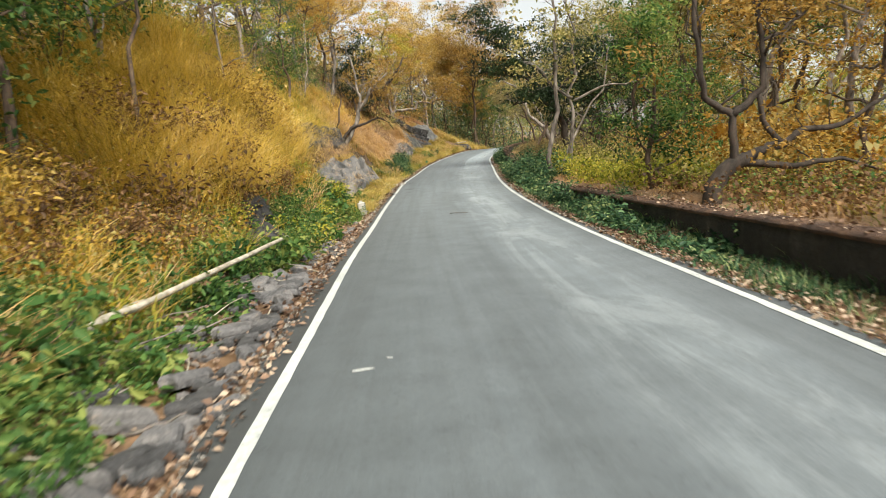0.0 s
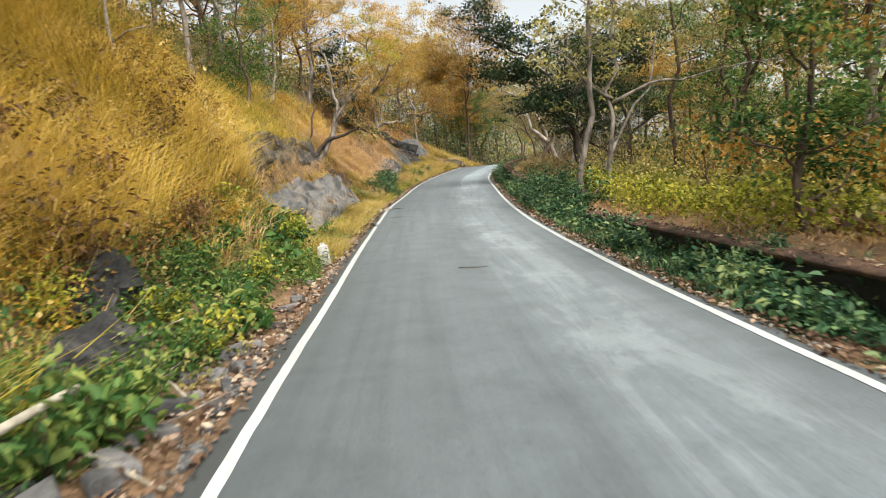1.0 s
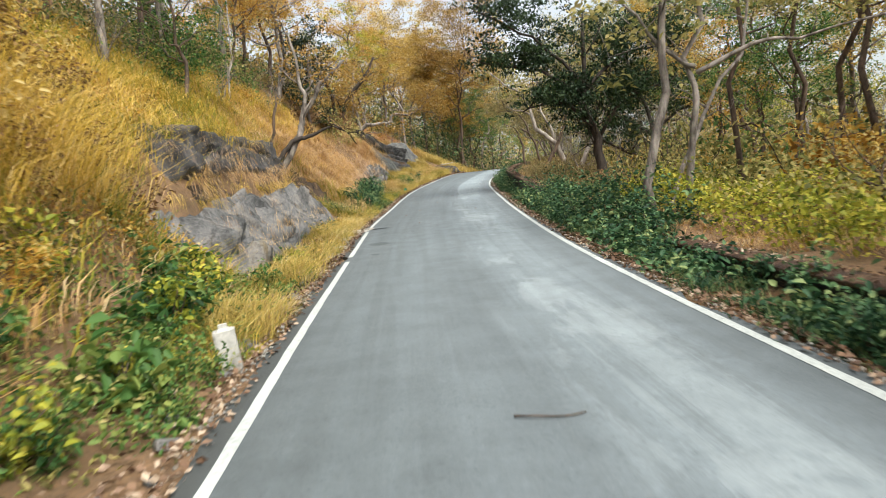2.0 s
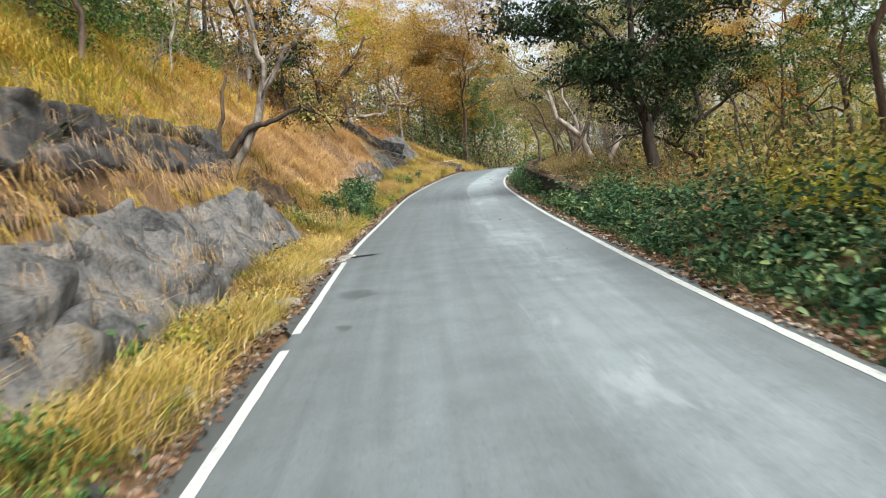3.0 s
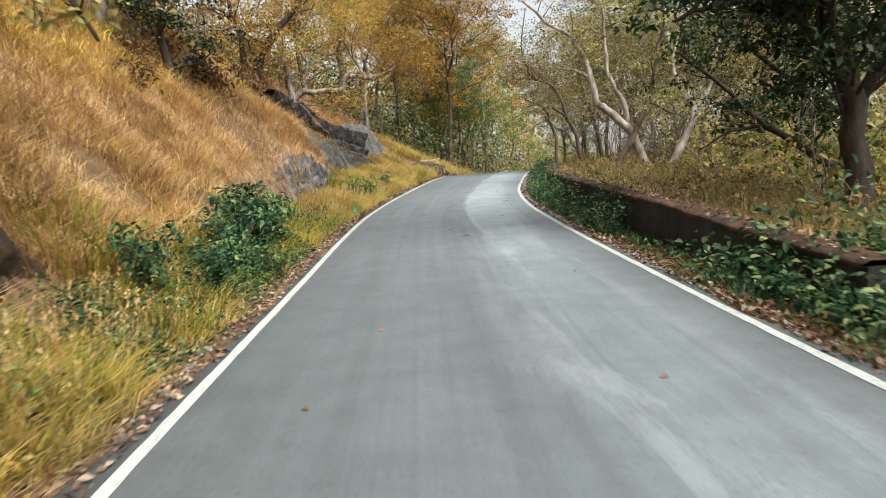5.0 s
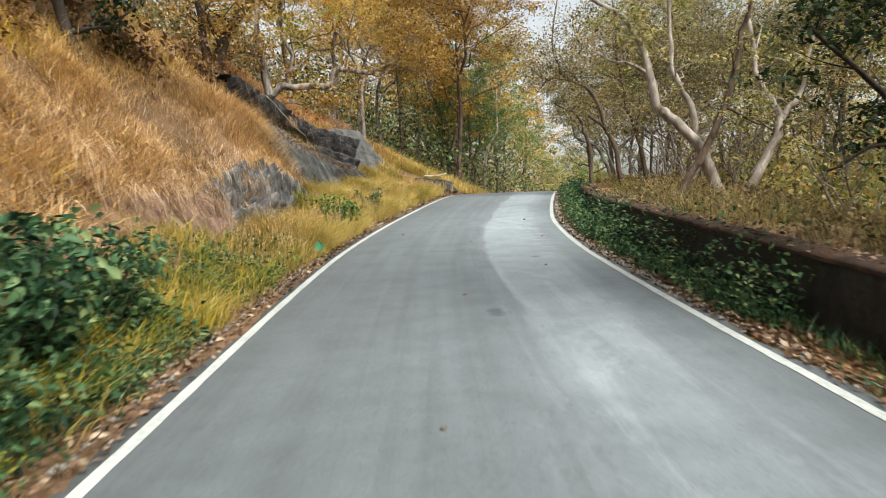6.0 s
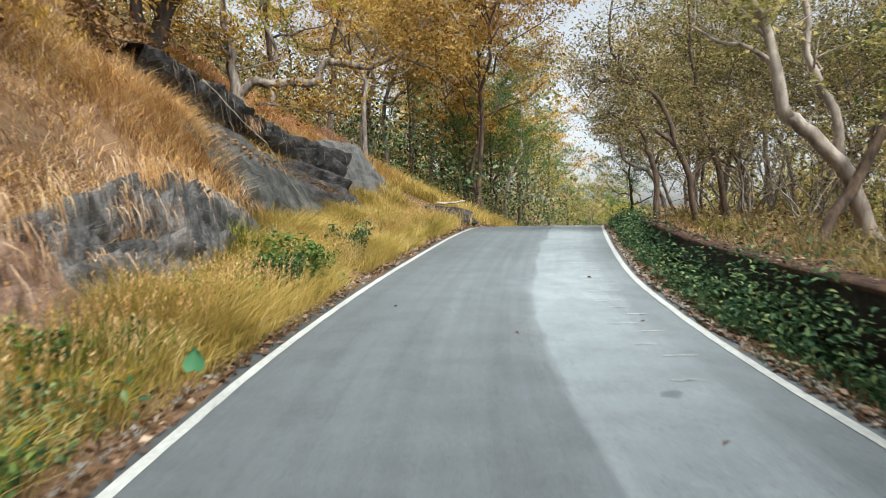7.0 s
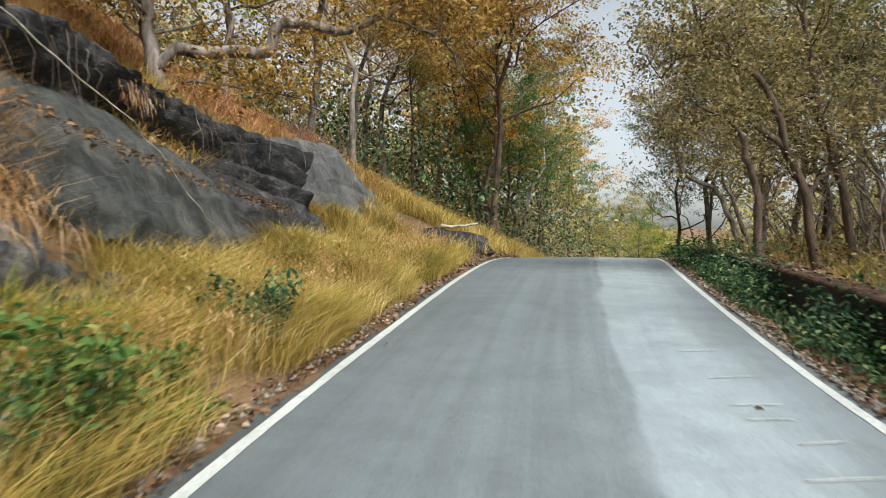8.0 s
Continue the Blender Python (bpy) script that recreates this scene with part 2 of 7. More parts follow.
def ground_material():
    m, n, l, b = nodes_of("leaf_littered_earth")
    p = place(n)
    a = tex_noise(n, l, p, 0.7, 6.0, 0.6)
    f = tex_noise(n, l, p, 18.0, 6.0, 0.75)
    r = ramp(n, [(0.3, (0.08, 0.048, 0.022)), (0.45, (0.15, 0.088, 0.042)), (0.58, (0.225, 0.135, 0.072)), (0.7, (0.30, 0.19, 0.115))])
    l.new(a.outputs["Fac"], r.inputs["Fac"])
    q = ramp(n, [(0.3, (0.45, 0.42, 0.4)), (0.5, (1, 1, 1)), (0.72, (1.5, 1.35, 1.2))])
    l.new(f.outputs["Fac"], q.inputs["Fac"])
    l.new(mix(n, l, 0.9, r.outputs[0], q.outputs[0], "MULTIPLY"), b.inputs["Base Color"])
    b.inputs["Roughness"].default_value = 0.95
    bump(n, l, b, f.outputs["Fac"], 0.8, 0.04)
    return m


ASPHALT, PAINT, EARTH = asphalt_material(), paint_material(), ground_material()
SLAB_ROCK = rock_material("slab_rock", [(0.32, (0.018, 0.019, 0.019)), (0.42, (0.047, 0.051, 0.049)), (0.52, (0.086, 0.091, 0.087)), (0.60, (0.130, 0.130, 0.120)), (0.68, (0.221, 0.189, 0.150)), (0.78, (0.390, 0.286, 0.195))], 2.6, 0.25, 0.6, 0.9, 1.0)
SMOOTH_ROCK = rock_material("smooth_rock", [(0.32, (0.05, 0.053, 0.055)), (0.45, (0.14, 0.146, 0.148)), (0.58, (0.22, 0.222, 0.22)), (0.74, (0.33, 0.29, 0.24))], 1.8, 0.3, 0.5, 0.7, 0.9)
GREY_ROCK = rock_material("grey_rock", [(0.30, (0.013, 0.012, 0.012)), (0.40, (0.061, 0.061, 0.062)), (0.50, (0.164, 0.160, 0.160)), (0.60, (0.254, 0.234, 0.217)), (0.68, (0.205, 0.164, 0.107)), (0.78, (0.377, 0.279, 0.205))], 1.7, 0.4, 0.85, 0.9, 1.0)
LEDGE_ROCK = rock_material("ledge_rock", [(0.32, (0.016, 0.016, 0.017)), (0.43, (0.060, 0.060, 0.062)), (0.53, (0.16, 0.156, 0.155)), (0.62, (0.31, 0.28, 0.26)), (0.74, (0.48, 0.36, 0.28))], 2.4, 0.35, 0.75, 0.9, 1.0)
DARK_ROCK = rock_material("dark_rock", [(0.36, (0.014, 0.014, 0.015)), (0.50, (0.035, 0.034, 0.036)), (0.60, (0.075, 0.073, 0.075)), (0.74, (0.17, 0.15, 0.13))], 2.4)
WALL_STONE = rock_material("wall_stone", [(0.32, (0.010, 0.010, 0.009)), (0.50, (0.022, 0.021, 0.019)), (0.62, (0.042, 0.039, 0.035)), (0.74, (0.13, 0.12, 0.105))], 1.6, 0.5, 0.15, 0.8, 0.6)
WALL_CAP = rock_material("wall_cap", [(0.34, (0.028, 0.015, 0.009)), (0.5, (0.065, 0.032, 0.018)), (0.62, (0.12, 0.065, 0.035)), (0.72, (0.10, 0.085, 0.045))], 3.0, 1.0, 0.3, 0.8, 0.6)
DARK_LEDGE = rock_material("dark_ledge", [(0.32, (0.020, 0.019, 0.020)), (0.46, (0.055, 0.052, 0.052)), (0.58, (0.11, 0.10, 0.098)), (0.68, (0.20, 0.15, 0.115)), (0.78, (0.36, 0.25, 0.16))], 2.2, 0.5, 0.6, 0.7, 0.8)
PINK_EARTH = rock_material("pinkish_earth", [(0.32, (0.10, 0.055, 0.035)), (0.45, (0.26, 0.155, 0.105)), (0.58, (0.40, 0.26, 0.19)), (0.70, (0.52, 0.38, 0.30))], 2.8, 0.5, 0.5, 0.9, 0.9)
MARKER_STONE = rock_material("whitewashed_stone", [(0.34, (0.26, 0.25, 0.23)), (0.5, (0.38, 0.37, 0.34)), (0.66, (0.48, 0.46, 0.43))], 3.0, 1.0, 0.0, 0.35, 0.3)
TAR = rock_material("torn_tar", [(0.34, (0.012, 0.012, 0.013)), (0.5, (0.028, 0.028, 0.03)), (0.66, (0.06, 0.06, 0.06))], 12.0)
EARTH_FACE = rock_material("earth_face", [(0.34, (0.016, 0.009, 0.005)), (0.46, (0.050, 0.029, 0.015)), (0.56, (0.115, 0.070, 0.037)), (0.66, (0.22, 0.13, 0.06)), (0.78, (0.38, 0.25, 0.13))], 2.6)
RUBBLE = rock_material("rubble_stone", [(0.30, (0.05, 0.05, 0.053)), (0.45, (0.115, 0.115, 0.12)), (0.60, (0.19, 0.185, 0.188)), (0.74, (0.29, 0.24, 0.20))], 4.0, 1.0, 0.3, 0.8, 0.7, 0.55)
CONCRETE = rock_material("pale_concrete", [(0.34, (0.30, 0.27, 0.24)), (0.5, (0.46, 0.43, 0.39)), (0.66, (0.62, 0.58, 0.53))], 5.0)
PALE_BARK = bark_material("pale_bark", (0.12, 0.095, 0.08), (0.48, 0.42, 0.365), 5.0)
BROWN_BARK = bark_material("brown_bark", (0.022, 0.015, 0.011), (0.17, 0.115, 0.08), 9.0)
DARK_BARK = bark_material("dark_bark", (0.012, 0.009, 0.007), (0.075, 0.055, 0.042), 8.0)
GREY_BARK = bark_material("grey_bark", (0.032, 0.024, 0.019), (0.36, 0.31, 0.27), 7.0)
DEAD_WOOD = bark_material("bleached_wood", (0.20, 0.17, 0.12), (0.58, 0.53, 0.44), 9.0)
LEAF_GREEN = leaf_material("verge_leaves", [(0.1, (0.022, 0.060, 0.018)), (0.4, (0.060, 0.140, 0.036)), (0.65, (0.13, 0.23, 0.06)), (0.9, (0.30, 0.34, 0.09))])
LEAF_WEED = leaf_material("weed_leaves", [(0.1, (0.010, 0.032, 0.016)), (0.4, (0.034, 0.086, 0.040)), (0.62, (0.075, 0.155, 0.068)), (0.78, (0.15, 0.24, 0.10)), (0.95, (0.30, 0.35, 0.14))], 0.35, 2.2, 0.5, 0.25)
BIG_LEAF = leaf_material("blue_green_leaf", [(0.2, (0.06, 0.20, 0.09)), (0.8, (0.11, 0.30, 0.15))], 0.4)
LEAF_DARK = leaf_material("dark_leaves", [(0.1, (0.008, 0.017, 0.008)), (0.5, (0.018, 0.038, 0.016)), (0.9, (0.05, 0.08, 0.028))], 0.2)
LEAF_OLIVE = leaf_material("olive_leaves", [(0.1, (0.085, 0.095, 0.03)), (0.4, (0.23, 0.225, 0.068)), (0.65, (0.40, 0.35, 0.115)), (0.9, (0.58, 0.48, 0.20))], 0.5)
LEAF_BROWN = leaf_material("brown_olive_leaves", [(0.1, (0.07, 0.066, 0.030)), (0.4, (0.19, 0.17, 0.078)), (0.65, (0.33, 0.27, 0.12)), (0.9, (0.50, 0.39, 0.18))], 0.5)
LEAF_GOLD = leaf_material("golden_leaves", [(0.1, (0.24, 0.145, 0.03)), (0.4, (0.52, 0.335, 0.065)), (0.65, (0.66, 0.46, 0.12)), (0.9, (0.74, 0.60, 0.28))], 0.55)
LEAF_RUST = leaf_material("rust_leaves", [(0.1, (0.23, 0.11, 0.026)), (0.4, (0.52, 0.27, 0.048)), (0.65, (0.68, 0.42, 0.08)), (0.9, (0.72, 0.56, 0.19))], 0.6)
LEAF_AMBER = leaf_material("amber_leaves", [(0.1, (0.10, 0.065, 0.018)), (0.4, (0.29, 0.165, 0.035)), (0.65, (0.44, 0.26, 0.06)), (0.9, (0.52, 0.38, 0.14))], 0.5)
LEAF_LIME = leaf_material("lime_leaves", [(0.1, (0.09, 0.125, 0.018)), (0.4, (0.26, 0.29, 0.034)), (0.65, (0.44, 0.42, 0.055)), (0.9, (0.62, 0.52, 0.09))])
GRASS_GOLD = leaf_material("golden_grass", [(0.05, (0.12, 0.092, 0.018)), (0.3, (0.36, 0.255, 0.036)), (0.55, (0.60, 0.405, 0.060)), (0.75, (0.70, 0.47, 0.092)), (0.95, (0.76, 0.57, 0.24))], 0.4, 0.45)
GRASS_STRAW = leaf_material("straw_grass", [(0.05, (0.20, 0.10, 0.04)), (0.35, (0.50, 0.29, 0.11)), (0.6, (0.66, 0.415, 0.165)), (0.9, (0.76, 0.575, 0.33))], 0.4, 1.3)
GRASS_DRY = leaf_material("withered_straw", [(0.05, (0.07, 0.035, 0.018)), (0.3, (0.22, 0.12, 0.06)), (0.55, (0.42, 0.26, 0.14)), (0.78, (0.58, 0.41, 0.26)), (0.95, (0.72, 0.58, 0.44))], 0.3, 3.2)
GRASS_RUST = leaf_material("rust_grass", [(0.05, (0.12, 0.05, 0.022)), (0.35, (0.34, 0.155, 0.065)), (0.6, (0.52, 0.27, 0.13)), (0.9, (0.66, 0.43, 0.25))], 0.35, 1.5)
GRASS_VERGE = leaf_material("verge_grass", [(0.05, (0.13, 0.125, 0.032)), (0.25, (0.31, 0.26, 0.055)), (0.45, (0.43, 0.31, 0.075)), (0.65, (0.54, 0.375, 0.11)), (0.82, (0.65, 0.48, 0.16)), (0.95, (0.73, 0.61, 0.30))], 0.4, 1.6)
LEAF_DEAD = leaf_material("dead_leaves", [(0.1, (0.06, 0.034, 0.016)), (0.5, (0.15, 0.08, 0.034)), (0.9, (0.29, 0.165, 0.07))], 0.25)
GRASS_GREEN = leaf_material("green_grass", [(0.1, (0.07, 0.10, 0.015)), (0.45, (0.17, 0.20, 0.025)), (0.7, (0.34, 0.29, 0.035)), (0.9, (0.50, 0.36, 0.05))], 0.4)
LITTER = leaf_material("fallen_leaves", [(0.1, (0.05, 0.029, 0.018)), (0.4, (0.13, 0.073, 0.045)), (0.65, (0.23, 0.14, 0.09)), (0.9, (0.44, 0.34, 0.25))], 0.1)


# ---- mesh helpers ----
def solid(name, verts, faces, material, smooth=True):
    me = bpy.data.meshes.new(name)
    me.from_pydata([tuple(v) for v in verts], [], faces)
    me.materials.append(material)
    if smooth:
        me.polygons.foreach_set("use_smooth", [True] * len(me.polygons))
    me.update()
    return me


def bulk(name, verts, faces, material):
    """A mesh from arrays: verts (n, 3), faces (m, 3) or (m, 4)."""
    me = bpy.data.meshes.new(name)
    k = faces.shape[1]
    me.vertices.add(len(verts))
    me.vertices.foreach_set("co", np.asarray(verts, np.float32).ravel())
    me.loops.add(faces.size)
    me.loops.foreach_set("vertex_index", faces.astype(np.int32).ravel())
    me.polygons.add(len(faces))
    me.polygons.foreach_set("loop_start", np.arange(0, faces.size, k, dtype=np.int32))
    me.materials.append(material)
    me.update(calc_edges=True)
    return me


def part(name, me, parent, label=""):
    ob = new(name, me)
    ob.parent = parent
    return tagged(ob, label)


def group_at(name, at, label, category, group=""):
    ob = new(name)
    ob.location = at
    ob.empty_display_size = 0.2
    return tagged(ob, label, category, group)


def leaves(centres, ways, sizes, rng, width=0.5, fold=0.18):
    """Folded diamond leaves: centre of the stalk end, direction, length."""
    n = len(centres)
    ways = ways / (np.linalg.norm(ways, axis=1)[:, None] + 1e-9)
    up = rng.normal(0, 0.6, (n, 3)) + [0, 0, 1]
    side = np.cross(ways, up)
    side /= np.linalg.norm(side, axis=1)[:, None] + 1e-9
    nor = np.cross(side, ways)
    s = sizes[:, None]
    mid = centres + ways * s * 0.45
    v = np.stack([centres, mid + side * s * width / 2 + nor * s * fold, centres + ways * s, mid - side * s * width / 2 + nor * s * fold], 1)
    return v.reshape(-1, 3), np.arange(4 * n).reshape(n, 4)


def broad_leaves(centres, ways, sizes, rng, width=0.6, fold=0.15):
    """Pointed oval leaves folded along the midrib, drooping at the tip."""
    n = len(centres)
    ways = ways / (np.linalg.norm(ways, axis=1)[:, None] + 1e-9)
    up = rng.normal(0, 0.5, (n, 3)) + [0, 0, 1]
    side = np.cross(ways, up)
    side /= np.linalg.norm(side, axis=1)[:, None] + 1e-9
    nor = np.cross(side, ways)
    s = sizes[:, None]
    def at(a, b, c):
        return centres + ways * s * a + side * s * width * b + nor * s * c
    v = np.stack([at(0, 0, 0), at(0.28, 0.44, fold), at(0.68, 0.34, fold * 0.6), at(1, 0, -0.12), at(0.68, -0.34, fold * 0.6), at(0.28, -0.44, fold)], 1)
    i = 6 * np.arange(n)[:, None]
    f = np.concatenate([i + [0, 1, 2, 3], i + [0, 3, 4, 5]], 1).reshape(-1, 4)
    return v.reshape(-1, 3), f


def unit(rng, n, flat=1.0):
    v = rng.normal(0, 1, (n, 3))
    v[:, 2] *= flat
    return v / np.linalg.norm(v, axis=1)[:, None]


class Tubes:
    """Collects tapered tubes along polylines into one mesh."""

    def __init__(self, sides=7):
        self.v, self.f, self.sides = [], [], sides

    def add(self, pts, radii, sides=None):
        k = sides or self.sides
        pts = [Vector(p) for p in pts]
        start = len(self.v)
        for i, (p, r) in enumerate(zip(pts, radii)):
            d = (pts[min(i + 1, len(pts) - 1)] - pts[max(i - 1, 0)]).normalized()
            a = d.cross(Vector((0.31, 0.95, 0.07))).normalized()
            c = d.cross(a)
            for j in range(k):
                t = 2 * math.pi * j / k
                rr = r * (1 + 0.12 * math.sin(3 * t + 1.7 * i))
                self.v.append(p + (a * math.cos(t) + c * math.sin(t)) * rr)
        for i in range(len(pts) - 1):
            for j in range(k):
                q = start + i * k
                self.f.append((q + j, q + (j + 1) % k, q + k + (j + 1) % k, q + k + j))
        self.f.append(tuple(start + j for j in reversed(range(k))))
        self.f.append(tuple(start + (len(pts) - 1) * k + j for j in range(k)))


def bend(pts, rng, per=3, wob=0.03):
    """A finer, slightly crooked line through the given points."""
    p = [Vector(q) for q in pts]
    out = []
    for i in range(len(p) - 1):
        a, b, c, d = p[max(i - 1, 0)], p[i], p[i + 1], p[min(i + 2, len(p) - 1)]
        for s in range(per):
            t = s / per
            q = 0.5 * (2 * b + (c - a) * t + (2 * a - 5 * b + 4 * c - d) * t * t + (3 * b - a - 3 * c + d) * t ** 3)
            if i or s:
                q = q + Vector(rng.normal(0, wob, 3)) * (c - b).length
            out.append(q)
    return out + [p[-1]]


def taper(n, a, b):
    return [a + (b - a) * i / (n - 1) for i in range(n)]


def twigs(tubes, anchors, rng, line, r0, count, length, from_=0.3, rise=0.35, sub=2, sides=5):
    """Side branches off a line, each with smaller ones; their outer points go to anchors."""
    line = [Vector(q) for q in line]
    for _ in range(count):
        t = from_ + (1 - from_) * rng.random()
        k = min(int(t * (len(line) - 1)), len(line) - 2)
        p = line[k].lerp(line[k + 1], rng.random())
        way = Vector(unit(rng, 1)[0])
        way.z = abs(way.z) * 0.6 + rise
        way.normalize()
        ln = length * (0.5 + 0.8 * rng.random())
        pts = [p, p + way * ln * 0.35 + Vector(rng.normal(0, 0.06, 3)) * ln, p + way * ln * 0.7 + Vector(rng.normal(0, 0.1, 3)) * ln,
               p + way * ln + Vector(rng.normal(0, 0.12, 3)) * ln]
        tubes.add(pts, taper(4, r0, r0 * 0.25), sides)
        anchors += [pts[2], pts[3], pts[1].lerp(pts[2], 0.6)]
        for _ in range(sub):
            q = pts[1].lerp(pts[3], rng.random())
            w = Vector(unit(rng, 1)[0])
            w.z = w.z * 0.5 + 0.2
            e = q + w * ln * 0.5
            tubes.add([q, q.lerp(e, 0.5) + Vector(rng.normal(0, 0.04, 3)) * ln, e], [r0 * 0.4, r0 * 0.28, r0 * 0.12], 3)
            anchors += [e, q.lerp(e, 0.6)]


def crown_mesh(name, anchors, rng, count, size, puff, material, droop=0.0, width=0.5, shape=leaves, spray=0):
    a = np.array([tuple(q) for q in anchors])
    if spray:      # leaves gathered into sprays
        k = max(24, count // spray)
        mid = a[rng.integers(0, len(a), k)] + rng.normal(0, 1, (k, 3)) * puff * np.array([1, 1, 0.7])
        c = mid[rng.integers(0, k, count)] + rng.normal(0, 1, (count, 3)) * (0.09 + 0.24 * puff) * np.array([1, 1, 0.45])
    else:
        c = a[rng.integers(0, len(a), count)] + rng.normal(0, 1, (count, 3)) * puff * np.array([1, 1, 0.7])
    w = unit(rng, count, 0.8)
    w[:, 2] -= droop
    v, f = shape(c, w, size * (0.55 + 0.8 * rng.random(count)), rng, width)
    return bulk(name, v, f, material)


def tree(at, rng, height, radius, bark, leaf, count, size, label, lines=None, limbs=7, spread=0.45, puff=0.35, lean=(0, 0), first=0.35,
         twig=4, droop=0.15, name="tree", group="", width=0.5, shape=leaves):
    """A tree at its foot. lines: known limbs as (points, foot radius, end radius) in the world; without them a trunk with limbs is grown."""
    base = Vector(at)
    ob = group_at(name, base, label, "tree", group)
    tubes, anchors = Tubes(8), []
    if lines:
        for pts, a, b, n_twigs, ln in lines:
            q = bend([Vector(p) - base for p in pts], rng)
            tubes.add(q, taper(len(q), a, b))
            if n_twigs:
                twigs(tubes, anchors, rng, q, max(b * 0.6, 0.012), n_twigs, ln, 0.35)
    else:
        top = Vector((lean[0] * height, lean[1] * height, height))
        spine = bend([Vector((0, 0, -0.3)), top * 0.3 + Vector(rng.normal(0, 0.04, 3)) * height, top * 0.65 + Vector(rng.normal(0, 0.05, 3)) * height, top], rng, 3, 0.04)
        tubes.add(spine, [radius * (1.35 if i == 0 else 1) * (1 - 0.85 * i / (len(spine) - 1)) for i in range(len(spine))])
        for k in range(limbs):
            t = first + (1 - first) * (k + rng.random() * 0.8) / limbs
            i = min(int(t * (len(spine) - 1)), len(spine) - 2)
            p = spine[i].lerp(spine[i + 1], rng.random())
            az = k * 2.4 + rng.random()
            ln = height * spread * (1.15 - 0.6 * t)
            e = p + Vector((math.cos(az) * ln, math.sin(az) * ln, ln * (0.35 + 0.5 * rng.random())))
            q = bend([p, p.lerp(e, 0.5) + Vector(rng.normal(0, 0.1, 3)) * ln, e], rng, 3, 0.06)
            tubes.add(q, taper(len(q), radius * 0.42 * (1.1 - 0.6 * t), radius * 0.08), 5)
            anchors += q[3:]
            twigs(tubes, anchors, rng, q, radius * 0.12, twig, ln * 0.5, 0.3, sub=1, sides=3)
    part("trunk", solid("trunk", tubes.v, tubes.f, bark), ob)
    if count:
        part("crown", crown_mesh("crown", anchors, rng, count, size, puff, leaf, droop, width, shape, 30), ob)
    return ob


# ---- the lie of the land ----
ROAD_Y = [-40, -14, -2, 2, 6, 10, 14, 18, 22, 26, 30, 34, 38, 42, 46, 50, 54, 58, 61.5, 66, 72, 80, 92, 140]
ROAD_Z = [0.0, 0.32, 0.443, 0.471, 0.46, 0.436, 0.406, 0.425, 0.448, 0.487, 0.531, 0.542, 0.601, 0.715, 0.849, 1.03, 1.20, 1.36, 1.45, 1.32, 0.75, -0.3, -2.2, -7]
LINE_L = [4.6, 0.35, -0.71, -1.01, -1.18, -1.38, -1.48, -1.59, -1.65, -1.69, -1.72, -1.62, -1.43, -1.21, -0.88, -0.22, 0.58, 1.40, 2.2, 3.4, 5.4, 8.6, 14, 38]
WIDTH = [3.45, 3.45, 3.44, 3.44, 3.41, 3.39, 3.4, 3.43, 3.48, 3.6, 3.78, 3.88, 3.89, 3.81, 3.68, 3.47, 3.52, 3.62, 3.7, 3.7, 3.7, 3.7, 3.7, 3.7]


def smooth_table(values):
    """The table drawn as a soft curve, at every half metre."""
    fine = np.arange(-40, 140.01, 0.5)
    v = np.interp(fine, ROAD_Y, values)
    k = np.hanning(13)
    k /= k.sum()
    return fine, np.convolve(np.pad(v, 6, mode="edge"), k, "valid")


FINE, Z_TAB = smooth_table(ROAD_Z)
_, L_TAB = smooth_table(LINE_L)
_, W_TAB = smooth_table(WIDTH)


def road_z(y):
    return np.interp(y, FINE, Z_TAB)


def line_l(y):
    return np.interp(y, FINE, L_TAB)


def line_r(y):
    return np.interp(y, FINE, L_TAB + W_TAB)


